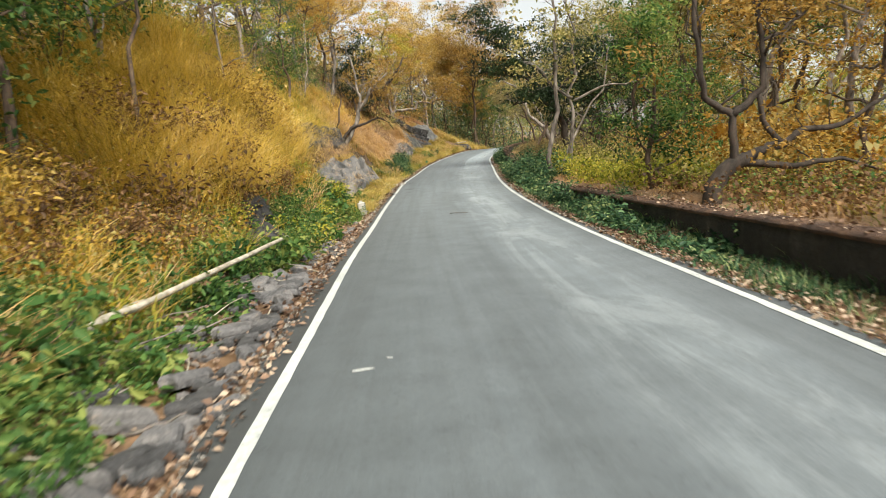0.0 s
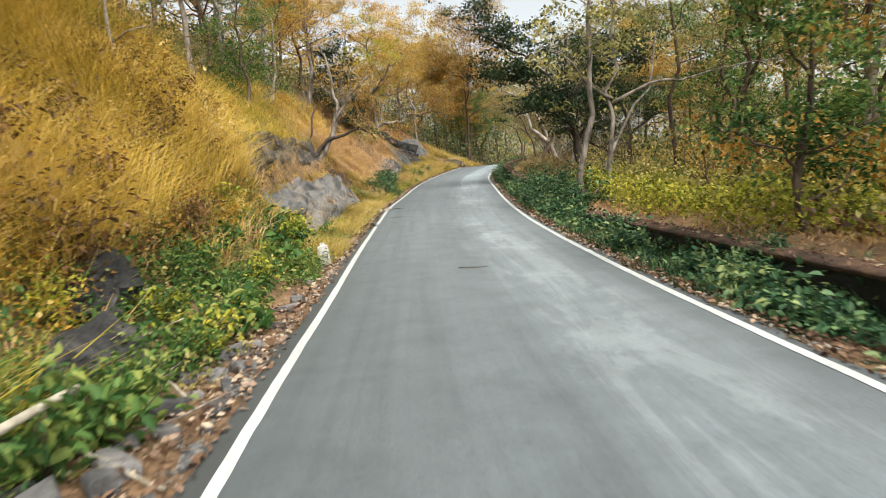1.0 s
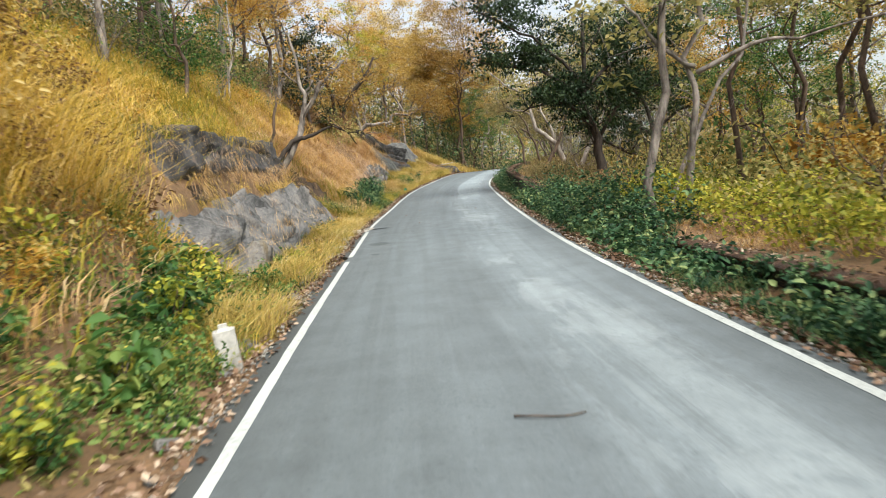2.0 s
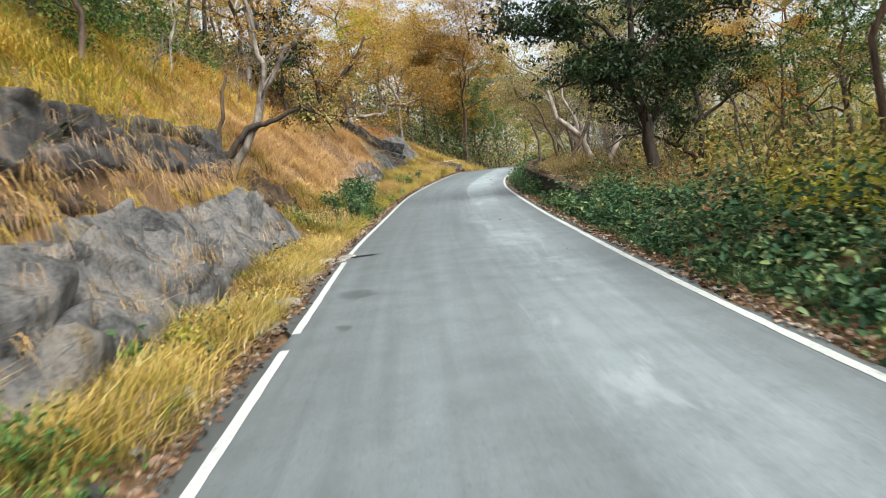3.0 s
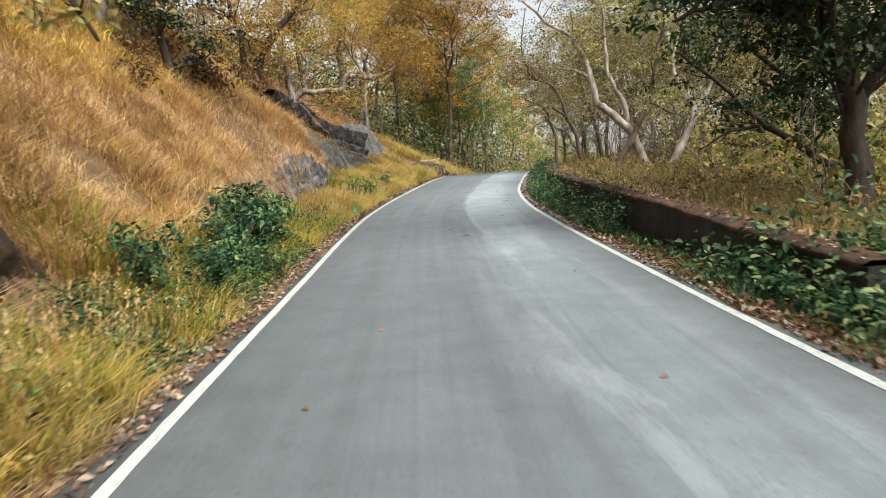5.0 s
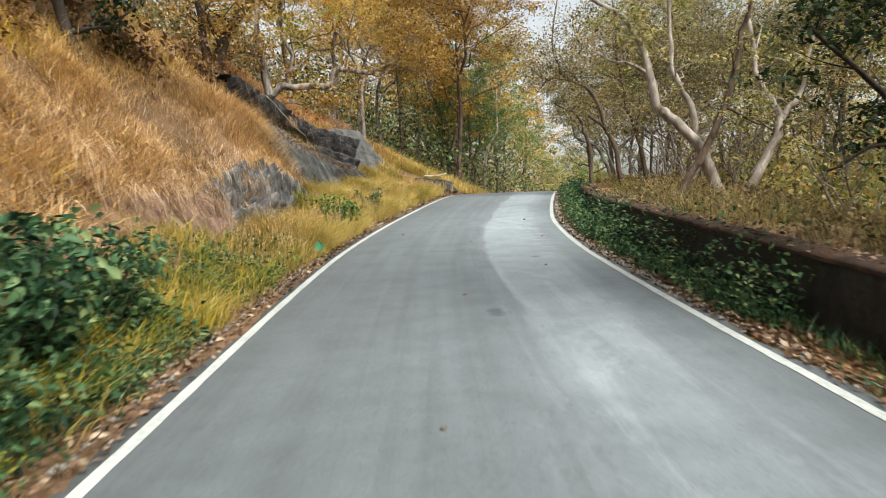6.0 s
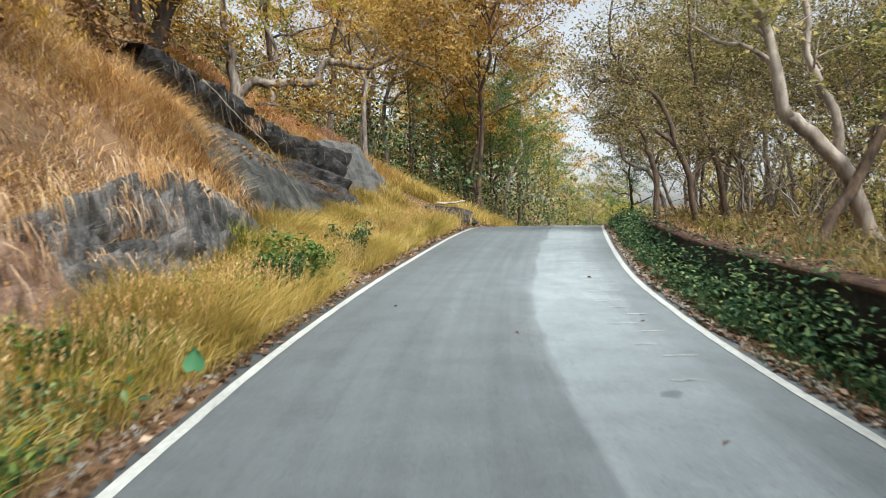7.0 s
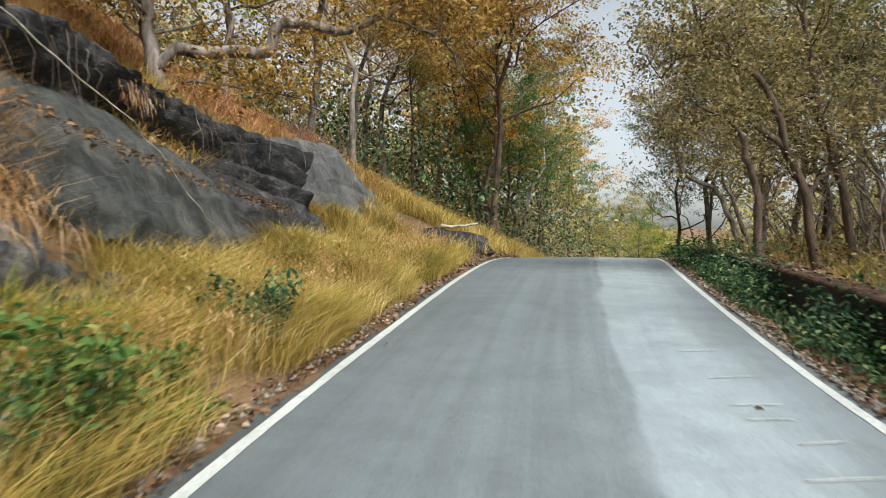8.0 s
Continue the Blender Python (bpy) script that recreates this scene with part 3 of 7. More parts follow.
BANK_U = [0.0, 0.35, 0.8, 1.2, 1.7, 2.3, 3.0, 4.0, 5.0, 7.0, 10.0, 15.0, 28.0, 50.0, 120.0, 700.0]
BANKS = [(-30, [0, -0.06, -0.1, -0.05, 0.0, 0.2, 0.5, 1.0, 1.6, 2.8, 4.2, 7, 13, 19, 22, 10]),
         (9, [0, -0.06, -0.1, -0.06, 0.03, 0.25, 0.6, 1.3, 2.0, 3.4, 5, 7.5, 13, 19, 22, 10]),
         (14, [0, -0.05, -0.06, 0.02, 0.3, 0.9, 1.7, 2.6, 3.4, 4.7, 6, 8, 13, 19, 22, 10]),
         (18, [0, -0.05, -0.05, 0.1, 0.6, 1.7, 2.7, 3.7, 4.4, 5.4, 6.5, 8.5, 13, 19, 22, 10]),
         (23, [0, -0.04, -0.03, 0.0, 0.22, 0.72, 1.95, 3.2, 4.1, 5.3, 6.5, 8.5, 13, 19, 22, 10]),
         (28, [0, -0.03, -0.02, 0.0, 0.27, 0.74, 2.45, 3.1, 3.9, 5.4, 7, 9, 13, 19, 22, 10]),
         (31.5, [0, -0.03, -0.02, 0.02, 0.30, 0.76, 2.45, 3.1, 3.9, 5.4, 7, 9, 13, 19, 22, 10]),
         (34, [0, -0.03, 0.03, 0.16, 0.45, 0.9, 1.5, 2.7, 3.9, 5.5, 7, 9, 13, 19, 22, 10]),
         (38, [0, -0.03, 0.05, 0.20, 0.6, 1.1, 1.8, 3.0, 4.2, 5.8, 7, 9, 13, 19, 22, 10]),
         (43.5, [0, -0.03, 0.05, 0.15, 0.6, 1.1, 1.7, 2.8, 4.0, 5.6, 7, 9, 13, 19, 22, 10]),
         (46.5, [0, -0.03, 0.05, 0.12, 0.28, 0.85, 1.65, 2.7, 3.8, 5.5, 7, 9, 13, 19, 22, 10]),
         (50.6, [0, -0.03, 0.05, 0.12, 0.30, 0.90, 2.10, 3.35, 4.2, 5.6, 7.2, 9, 13, 19, 22, 10]),
         (53.5, [0, 0.0, 0.08, 0.2, 0.32, 0.55, 1.35, 2.75, 3.5, 5.0, 6.6, 8.6, 12, 17, 20, 10]),
         (57.4, [0, 0.0, 0.08, 0.2, 0.32, 0.42, 1.1, 2.1, 2.8, 4.3, 6.4, 8.5, 12, 17, 20, 10]),
         (59.5, [0, 0.0, 0.10, 0.25, 0.42, 0.6, 0.85, 1.7, 2.6, 4.3, 6.2, 8.3, 12, 17, 20, 10]),
         (64, [0, 0.05, 0.3, 0.5, 0.7, 0.9, 1.2, 1.8, 2.5, 3.6, 5, 7, 10, 14, 16, 8]),
         (80, [0, 0.05, 0.2, 0.3, 0.4, 0.6, 0.8, 1.2, 1.8, 3.0, 4, 6, 9, 12, 13, 6])]
FALL_R = [0.0, 0.4, 0.85, 1.4, 2.2, 4.0, 7.0, 12.0, 20.0, 40.0, 90.0, 200.0, 700.0]
FALL_Z = [0.0, -0.06, -0.12, 0.16, 0.20, 0.08, -0.6, -1.6, -3.2, -6.0, -9.0, -12.0, -12.0]


def lumps(x, y):
    return (0.10 * np.sin(1.3 * x + 0.4 * y + 1) * np.sin(0.9 * y - 0.3 * x) + 0.05 * np.sin(3.1 * x - 1.1 * y) * np.sin(2.7 * y + 0.8 * x)
            + 0.025 * np.sin(7.3 * x + 2.1 * y) * np.sin(6.1 * y - 1.9 * x))


def land(x, y):
    """The ground's height, for arrays of places."""
    x, y = np.asarray(x, float), np.asarray(y, float)
    yc = np.clip(y, -40, 140)
    u, r = line_l(yc) - x, x - line_r(yc)
    rows = np.array([np.interp(u, BANK_U, b) for _, b in BANKS])
    ys = np.array([b[0] for b in BANKS])
    k = np.clip(np.searchsorted(ys, yc) - 1, 0, len(ys) - 2)
    s = np.clip((yc - ys[k]) / (ys[k + 1] - ys[k]), 0, 1)
    s = s * s * (3 - 2 * s)
    flat = rows.reshape(len(ys), -1)
    i = np.arange(flat.shape[1])
    left = (flat[k.ravel(), i] * (1 - s.ravel()) + flat[(k + 1).ravel(), i] * s.ravel()).reshape(x.shape)
    right = np.interp(r, FALL_R, FALL_Z)
    h = np.where(u > 0, left, np.where(r > 0, right, 0.0))
    off = np.maximum(np.maximum(u, r), 0)
    far = np.maximum(np.hypot(x, y - 40) - 130, 0)
    h = h + 0.03 * far * (1 + 0.25 * np.sin(np.arctan2(x, y - 40) * 7))
    return road_z(yc) + h + lumps(x, y) * np.clip((off - 0.25) / 1.2, 0, 1) * (1 + np.clip(off / 12, 0, 2)) - 0.06 * np.exp(-(off / 0.3) ** 2) * (off <= 0.9)


def rocky(u, y):
    """Where bare rock shows on the uphill side and little grows."""
    return (((y > 42) & (y < 49) & (u > 1.5) & (u < 2.3)) | ((y > 21.8) & (y < 33.4) & (u > 1.12) & (u < 3.0)) | ((y > 33.2) & (y < 36.0) & (u > 1.75) & (u < 2.9)) | ((y > 48.6) & (y < 52.2) & (u > 1.45) & (u < 2.65))
            | ((y > 51.5) & (y < 58.4) & (u > 1.85) & (u < 4.0 - (y - 52) * 0.2)) | ((y > 59.2) & (y < 63) & (u > 2.7) & (u < 4.0)) | ((y > 61.0) & (y < 63.6) & (u > 0.5) & (u < 2.2)))


def build_ground():
    side = [0.15, 0.3, 0.45, 0.6, 0.8, 1.0, 1.25, 1.5, 1.75, 2.0, 2.3, 2.6, 3, 3.4, 3.8, 4.3, 4.8, 5.5, 6.3, 7.2, 8.2, 9.5, 11, 13, 15.5, 19, 24, 31, 42, 60, 90, 150, 300, 690]
    ys = np.concatenate([[-700, -300, -120, -60], np.arange(-40, -6, 2.0), np.arange(-6, 80, 0.4), np.arange(80, 140, 3.0), [150, 180, 240, 350, 700]])
    rows = []
    for y in ys:
        yc = min(max(y, -40), 140)
        l, r = float(line_l(yc)), float(line_r(yc))
        xs = [l - s for s in reversed(side)] + [l + 0.02, (l + r) / 2, r - 0.02] + [r + s for s in side]
        rows.append(xs)
    x = np.array(rows)
    y = np.repeat(ys[:, None], x.shape[1], 1)
    z = land(x, y)
    n, k = x.shape
    verts = np.stack([x, y, z], 2).reshape(-1, 3)
    i = np.arange(n * k).reshape(n, k)
    f = np.stack([i[:-1, :-1], i[:-1, 1:], i[1:, 1:], i[1:, :-1]], 2).reshape(-1, 4)
    me = bulk("ground", verts, f, EARTH)
    me.polygons.foreach_set("use_smooth", [True] * len(me.polygons))
    tagged(new("ground", me), "earth slope covered with dry fallen leaves", "ground", kind="structure")


def strip(name, ys, left, right, thick, material, uv_of=None):
    """A slab that follows the road, between two side curves, with a crooked edge."""
    cols = 12
    bm = bmesh.new()
    uvl = bm.loops.layers.uv.new("UVMap")
    grid = []
    for j, y in enumerate(ys):
        z = float(road_z(y)) + thick
        row = []
        for c in range(cols + 1):
            t = c / cols
            xx = left[j] * (1 - t) + right[j] * t
            row.append(bm.verts.new((xx, y, z + 0.02 * math.sin(math.pi * t))))
        grid.append(row)
    low = [(bm.verts.new((left[j], y, float(road_z(y)) - 0.15)), bm.verts.new((right[j], y, float(road_z(y)) - 0.15))) for j, y in enumerate(ys)]
    for j in range(len(ys) - 1):
        for c in range(cols):
            bm.faces.new((grid[j][c], grid[j][c + 1], grid[j + 1][c + 1], grid[j + 1][c]))
        bm.faces.new((low[j][0], grid[j][0], grid[j + 1][0], low[j + 1][0]))
        bm.faces.new((grid[j][-1], low[j][1], low[j + 1][1], grid[j + 1][-1]))
    for f in bm.faces:
        for lp in f.loops:
            p = lp.vert.co
            a, b = float(line_l(p.y)), float(line_r(p.y))
            lp[uvl].uv = ((p.x - a) / (b - a), p.y)
    me = bpy.data.meshes.new(name)
    bm.to_mesh(me)
    bm.free()
    me.materials.append(material)
    return me


def build_road():
    rng = np.random.default_rng(3)
    ys = np.arange(-40, 110, 0.2)
    rough = np.convolve(rng.normal(0, 0.10, len(ys) + 6), np.ones(4) / 4, "valid")[:len(ys)]
    rough2 = np.convolve(rng.normal(0, 0.07, len(ys) + 6), np.ones(4) / 4, "valid")[:len(ys)]
    bite = 0.22 * np.exp(-((ys - 24.1) / 0.5) ** 2)
    left = line_l(ys) - np.interp(ys, [18, 24, 33, 38], [0.21, 0.19, 0.18, 0.13]) + rough * 0.7 + bite
    right = line_r(ys) + 0.13 + rough2
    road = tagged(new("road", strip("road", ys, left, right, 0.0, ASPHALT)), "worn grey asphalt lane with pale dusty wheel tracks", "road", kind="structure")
    for where, label in ((line_l, "worn white painted edge line"), (line_r, "worn white painted edge line")):
        a = where(ys) - 0.040 + rng.normal(0, 0.002, len(ys))
        b = where(ys) + 0.040 + rng.normal(0, 0.002, len(ys))
        verts, faces = [], []
        for j, y in enumerate(ys):
            for xx in (a[j], b[j]):
                t = (xx - left[j]) / (right[j] - left[j])
                c = t * 12
                k = min(int(c), 11)
                h0, h1 = 0.02 * math.sin(math.pi * k / 12), 0.02 * math.sin(math.pi * (k + 1) / 12)
                verts.append((xx, y, float(road_z(y)) + h0 + (h1 - h0) * (c - k) + 0.004))
        for j in range(len(ys) - 1):
            if where is line_l and (23.5 < ys[j] < 24.2 or 28.9 < ys[j] < 29.3):
                continue
            faces.append((2 * j, 2 * j + 1, 2 * j + 3, 2 * j + 2))
        tagged(new("edge_line", solid("edge_line", verts, faces, PAINT, False)), label, "road marking", kind="structure")


build_ground()
build_road()


# ---- rocks, wall and stones ----
def rock_mesh(name, size, seed, material, rough=0.22, level=3, flat=0.0):
    """A weathered lump: a ball pushed into facets, then roughened."""
    bm = bmesh.new()
    bmesh.ops.create_icosphere(bm, subdivisions=level, radius=1.0)
    rng = np.random.default_rng(seed)
    cuts = [(Vector(unit(rng, 1)[0]), 0.62 + 0.3 * rng.random()) for _ in range(9)]
    for v in bm.verts:
        p = v.co.copy()
        for nrm, d in cuts:
            over = p.dot(nrm) - d
            if over > 0:
                p -= nrm * over * 0.9
        q = p * 1.7 + Vector((seed * 3.1, seed * 1.7, 0))
        p *= 1 + rough * noise.noise(q) + rough * 0.45 * noise.noise(q * 3.1) + rough * 0.2 * noise.noise(q * 8.0)
        if flat:
            p.z = max(p.z, -flat)
        v.co = Vector((p.x * size[0], p.y * size[1], p.z * size[2]))
    me = bpy.data.meshes.new(name)
    bm.to_mesh(me)
    bm.free()
    me.materials.append(material)
    return me


def rock(at, size, seed, material, label, turn=(0, 0, 0), rough=0.22, level=4, name="rock_outcrop"):
    ob = new(name, rock_mesh(name, size, seed, material, rough, level))
    ob.matrix_basis = pose(*at, *turn)
    return tagged(ob, label, "rock")


def left_at(u, y):
    x = float(line_l(y)) - u
    return x, y, float(land(x, y))


def right_at(r, y):
    x = float(line_r(y)) + r
    return x, y, float(land(x, y))


def along(line, t):
    k = min(int(t * (len(line) - 1)), len(line) - 2)
    return line[k].lerp(line[k + 1], t * (len(line) - 1) - k)


def bank_line(u, rise, ys, seed, wob=0.12):
    """A line along the bank at a given distance from the edge line and height over the road, a little crooked."""
    out = []
    for y in np.linspace(ys[0], ys[1], max(4, int((ys[1] - ys[0]) / 0.8))):
        q = Vector((y * 0.9, seed * 3.3, 0))
        out.append(Vector((float(line_l(y)) - u - wob * noise.noise(q), y, float(road_z(y)) + rise + wob * noise.noise(q + Vector((0, 9, 0))))))
    return out


def rock_sheet(top, foot, material, label, seed, bulge=0.14, grain=0.07, cells=0.055, sink=0.3, edge=0.7):
    """Bedrock showing in the bank between two lines: bedded layers and broken blocks, its rim sunk in the soil."""
    top, foot = [Vector(p) for p in top], [Vector(p) for p in foot]
    width = sum((b - a).length for a, b in zip(top, top[1:]))
    tall = (along(top, 0.5) - along(foot, 0.5)).length
    n, m = max(8, int(width / cells)), max(8, int(tall / cells))
    verts = []
    for i in range(n + 1):
        a = i / n
        t, f = along(top, a), along(foot, a)
        run = along(top, min(a + 0.02, 1)) - along(top, max(a - 0.02, 0))
        out = (t - f).cross(run).normalized()
        if out.x < 0:
            out = -out
        for j in range(m + 1):
            b = j / m
            p = t.lerp(f, b)
            q = p + Vector((seed * 7.7, seed * 1.3, 0))
            bed = p.z * 2.6 + p.y * 0.45 + 0.9 * noise.noise(q * 0.7)
            layer, fr = math.floor(bed), bed - math.floor(bed)
            w = Vector((p.y * 0.75 + 0.4 * p.z, p.z * 1.4, seed)) + 0.3 * Vector((noise.noise(q * 1.3), noise.noise(q * 1.6), 0))
            gap, at = noise.voronoi(w)
            tilt = (w - at[0]).dot(Vector((noise.noise(at[0] * 5.1), noise.noise(at[0] * 6.3), 0)))
            d = bulge * (0.5 + noise.noise(q * 0.6)) + grain * (0.9 * fr * fr + noise.noise(Vector((layer * 3.1, p.y * 0.9, seed)))) + 1.4 * grain * noise.noise(at[0] * 3.3) + 2.2 * grain * tilt
            d += 0.35 * grain * noise.noise(q * 4.5) + 0.2 * grain * noise.noise(q * 11) - grain * max(0, 1 - (gap[1] - gap[0]) * 14)
            rim = min(min(a, 1 - a) * width / edge, min(b, 1 - b) * tall / (0.32 * edge) + 0.25) + 0.35 * noise.noise(q * 1.7)
            rim = max(min(rim, 1), 0)
            verts.append(p + out * (d * rim - sink * (1 - rim)))
    ob = tagged(new("rock_outcrop"), label, "rock")
    k, blocks = m + 1, max(2, int(width / 2))
    for c in range(blocks):
        a, b = n * c // blocks, n * (c + 1) // blocks
        part("block", solid("block", verts[a * k:(b + 1) * k], [(i * k + j, i * k + j + 1, (i + 1) * k + j + 1, (i + 1) * k + j) for i in range(b - a) for j in range(m)], material), ob)
    return ob


def drape(name, label, rng, material, edge, count, length, out, wide=0.005, per=22, spread=0.06):
    """Dry straw hanging in clumps over an edge."""
    edge, out = [Vector(p) for p in edge], np.array(out)
    n = count // per
    mid = np.array([tuple(along(edge, float(t))) for t in rng.random(n)]) + rng.normal(0, 1, (n, 3)) * [0.06, 0.06, spread]
    start = np.repeat(mid, per, 0) + rng.normal(0, 0.09, (n * per, 3)) * [1, 1, 0.5]
    ln = (np.repeat(rng.uniform(0.35, 1.0, n), per) * rng.uniform(0.5, 1.2, n * per) * length)[:, None]
    lean = out[None] * np.repeat(rng.uniform(0.1, 0.8, n), per)[:, None] + np.repeat(rng.normal(0, 0.25, (n, 3)), per, 0) + rng.normal(0, 0.28, (n * per, 3))
    one = start + lean * ln * 0.45 + np.array([0, 0, 1]) * ln * rng.uniform(-0.1, 0.25, n * per)[:, None]
    two = start + lean * ln * 0.75 - np.array([0, 0, 1]) * ln * 0.35
    tip = start + lean * ln * 0.85 - np.array([0, 0, 1]) * ln
    side = np.stack([-np.ones(n * per) * out[1], np.ones(n * per) * out[0], rng.normal(0, 0.3, n * per)], 1) * wide * rng.uniform(0.6, 1.4, n * per)[:, None]
    v = np.stack([start, one - side, one + side, two - side, two + side, tip], 1).reshape(-1, 3)
    i = 6 * np.arange(n * per)[:, None]
    f = np.concatenate([i + [0, 1, 2], i + [1, 3, 4], i + [1, 4, 2], i + [3, 5, 4]], 1).reshape(-1, 3)
    tagged(new(name, bulk(name, v, f, material)), label, "grass", kind="stuff")


SLAB_LIP = [(-3.6, 51.0, 4.32), (-3.38, 52.2, 4.2), (-3.0, 53.8, 4.02), (-2.6, 55.6, 3.72), (-1.95, 56.7, 3.45), (-1.35, 57.4, 3.2), (-1.6, 58.3, 3.0)]
SLAB_FOOT = [(-2.5, 51.2, 2.5), (-2.0, 52.2, 2.05), (-1.65, 53.6, 1.85), (-1.35, 55.2, 1.80), (-1.1, 56.4, 1.75), (-0.8, 57.5, 1.7), (-1.0, 58.4, 1.7)]


def rock_slab():
    """The great dark slab beside the road: a smooth sloping face under a jutting lip, its back in the hill."""
    lip, foot = [Vector(p) for p in SLAB_LIP], [Vector(p) for p in SLAB_FOOT]
    out = Vector((0.86, -0.27, 0.42)).normalized()
    level = Vector((0.95, -0.30, 0))
    verts, n, m = [], 190, 80
    for i in range(n + 1):
        s = i / n
        a, b = along(lip, s), along(foot, s)
        jut = 0.26 + 0.06 * noise.noise(Vector((s * 9, 3, 0))) + 0.04 * noise.noise(Vector((s * 23, 7, 0)))
        deep = 0.50 + 0.08 * noise.noise(Vector((s * 7, 11, 0)))
        for j in range(m + 1):
            t = j / m
            if t < 0.2:        # top of the lip, from the hill outwards
                p = a + (level * -1.3 + Vector((0, 0, 0.35))) * (1 - t / 0.2) + level * jut * (t / 0.2)
            elif t < 0.36:     # the lip's edge, turning under
                k = (t - 0.2) / 0.16
                p = a + level * (jut - (jut + 0.12) * k * k) + Vector((0, 0, -deep)) * k
            else:              # the face
                k = (t - 0.36) / 0.64
                p = (a - level * 0.12 + Vector((0, 0, -deep))).lerp(b, k) + out * (0.20 * math.sin(k * 3.1) - 1.2 * max(0, k - 0.9))
            q = p * 0.7
            bed = p.z * 1.1 - p.y * 0.28 + 0.5 * noise.noise(q)
            fr = bed * 1.6 - math.floor(bed * 1.6)
            rough = 1.0 if t < 0.36 else 0.35 + 0.45 * min(max((s - 0.44) / 0.1, 0), 1)
            heave = 0.30 * max(0, min((s - 0.5) / 0.15, (0.95 - s) / 0.12, 1)) * math.exp(-((t - 0.40) / 0.12) ** 2)
            w = Vector((p.y * 0.55 + p.z * 0.3, p.z * 0.9, p.x * 0.4)) * (2.0 if t < 0.36 else 0.8)
            gap, at = noise.voronoi(w)
            p = p + level * heave + out * (0.11 * rough * noise.noise(at[0] * 3.3) + 0.07 * noise.noise(q * 1.5) + 0.06 * fr * fr * (1.4 - rough) + 0.10 * rough * noise.noise(q * 5) + 0.05 * rough * noise.noise(p * 7) + 0.022 * noise.noise(p * 5) + 0.016 * noise.noise(p * 12)
                           - 0.08 * rough * max(0, 1 - (gap[1] - gap[0]) * 12))
            verts.append(p)
    ob = tagged(new("rock_slab"), "great dark rock slab with a jutting lip in the hillside", "rock")
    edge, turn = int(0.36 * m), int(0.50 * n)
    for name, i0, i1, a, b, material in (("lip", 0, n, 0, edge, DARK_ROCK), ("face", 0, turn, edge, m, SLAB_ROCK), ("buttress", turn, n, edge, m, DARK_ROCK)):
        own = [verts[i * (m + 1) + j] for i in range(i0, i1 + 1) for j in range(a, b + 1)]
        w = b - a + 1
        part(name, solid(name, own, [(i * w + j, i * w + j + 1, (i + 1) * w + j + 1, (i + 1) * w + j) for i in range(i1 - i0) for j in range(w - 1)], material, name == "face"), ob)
    rng = np.random.default_rng(71)
    for k in range(22):     # roots and creepers hanging over the lip
        p = along(lip, rng.uniform(0.1, 0.83)) + level * 0.3 + Vector((0, 0, rng.uniform(-0.15, 0.1)))
        t = Tubes(4)
        ln = rng.uniform(0.3, 1.4)
        q = bend([p, p + level * 0.08 + Vector((0, rng.normal(0, 0.12), -ln * 0.45)), p + level * 0.3 * ln + Vector((0, rng.normal(-0.1, 0.25), -ln))], rng, 3, 0.04)
        t.add(q, taper(len(q), rng.uniform(0.003, 0.008), 0.002))
        part("root", solid("root", t.v, t.f, GREY_BARK if k % 4 == 0 else BROWN_BARK), ob)
    t = Tubes(5)     # one long pale creeper down the face
    q = bend([(-2.75, 51.6, 3.95), (-2.45, 52.3, 3.55), (-2.1, 53.0, 3.15), (-1.85, 53.6, 2.6), (-1.6, 54.0, 2.15)], rng, 4, 0.02)
    t.add(q, taper(len(q), 0.010, 0.004))
    part("creeper", solid("creeper", t.v, t.f, DEAD_WOOD), ob)
    n = 420          # leaf litter caught on a step across the face
    s = rng.random(n)
    base = np.array([tuple(along(lip, 0.08 + 0.6 * q).lerp(along(foot, 0.08 + 0.6 * q), 0.60 + 0.12 * q)) for q in s])
    base += rng.normal(0, 1, (n, 3)) * [0.03, 0.10, 0.03] + np.array(out) * 0.24
    v, f = leaves(base, unit(rng, n, 0.5), rng.uniform(0.03, 0.09, n), rng, 0.5)
    tagged(new("slab_litter", bulk("slab_litter", v, f, LEAF_DEAD)), "dead leaves caught on a step of the dark slab", "leaves", kind="stuff")


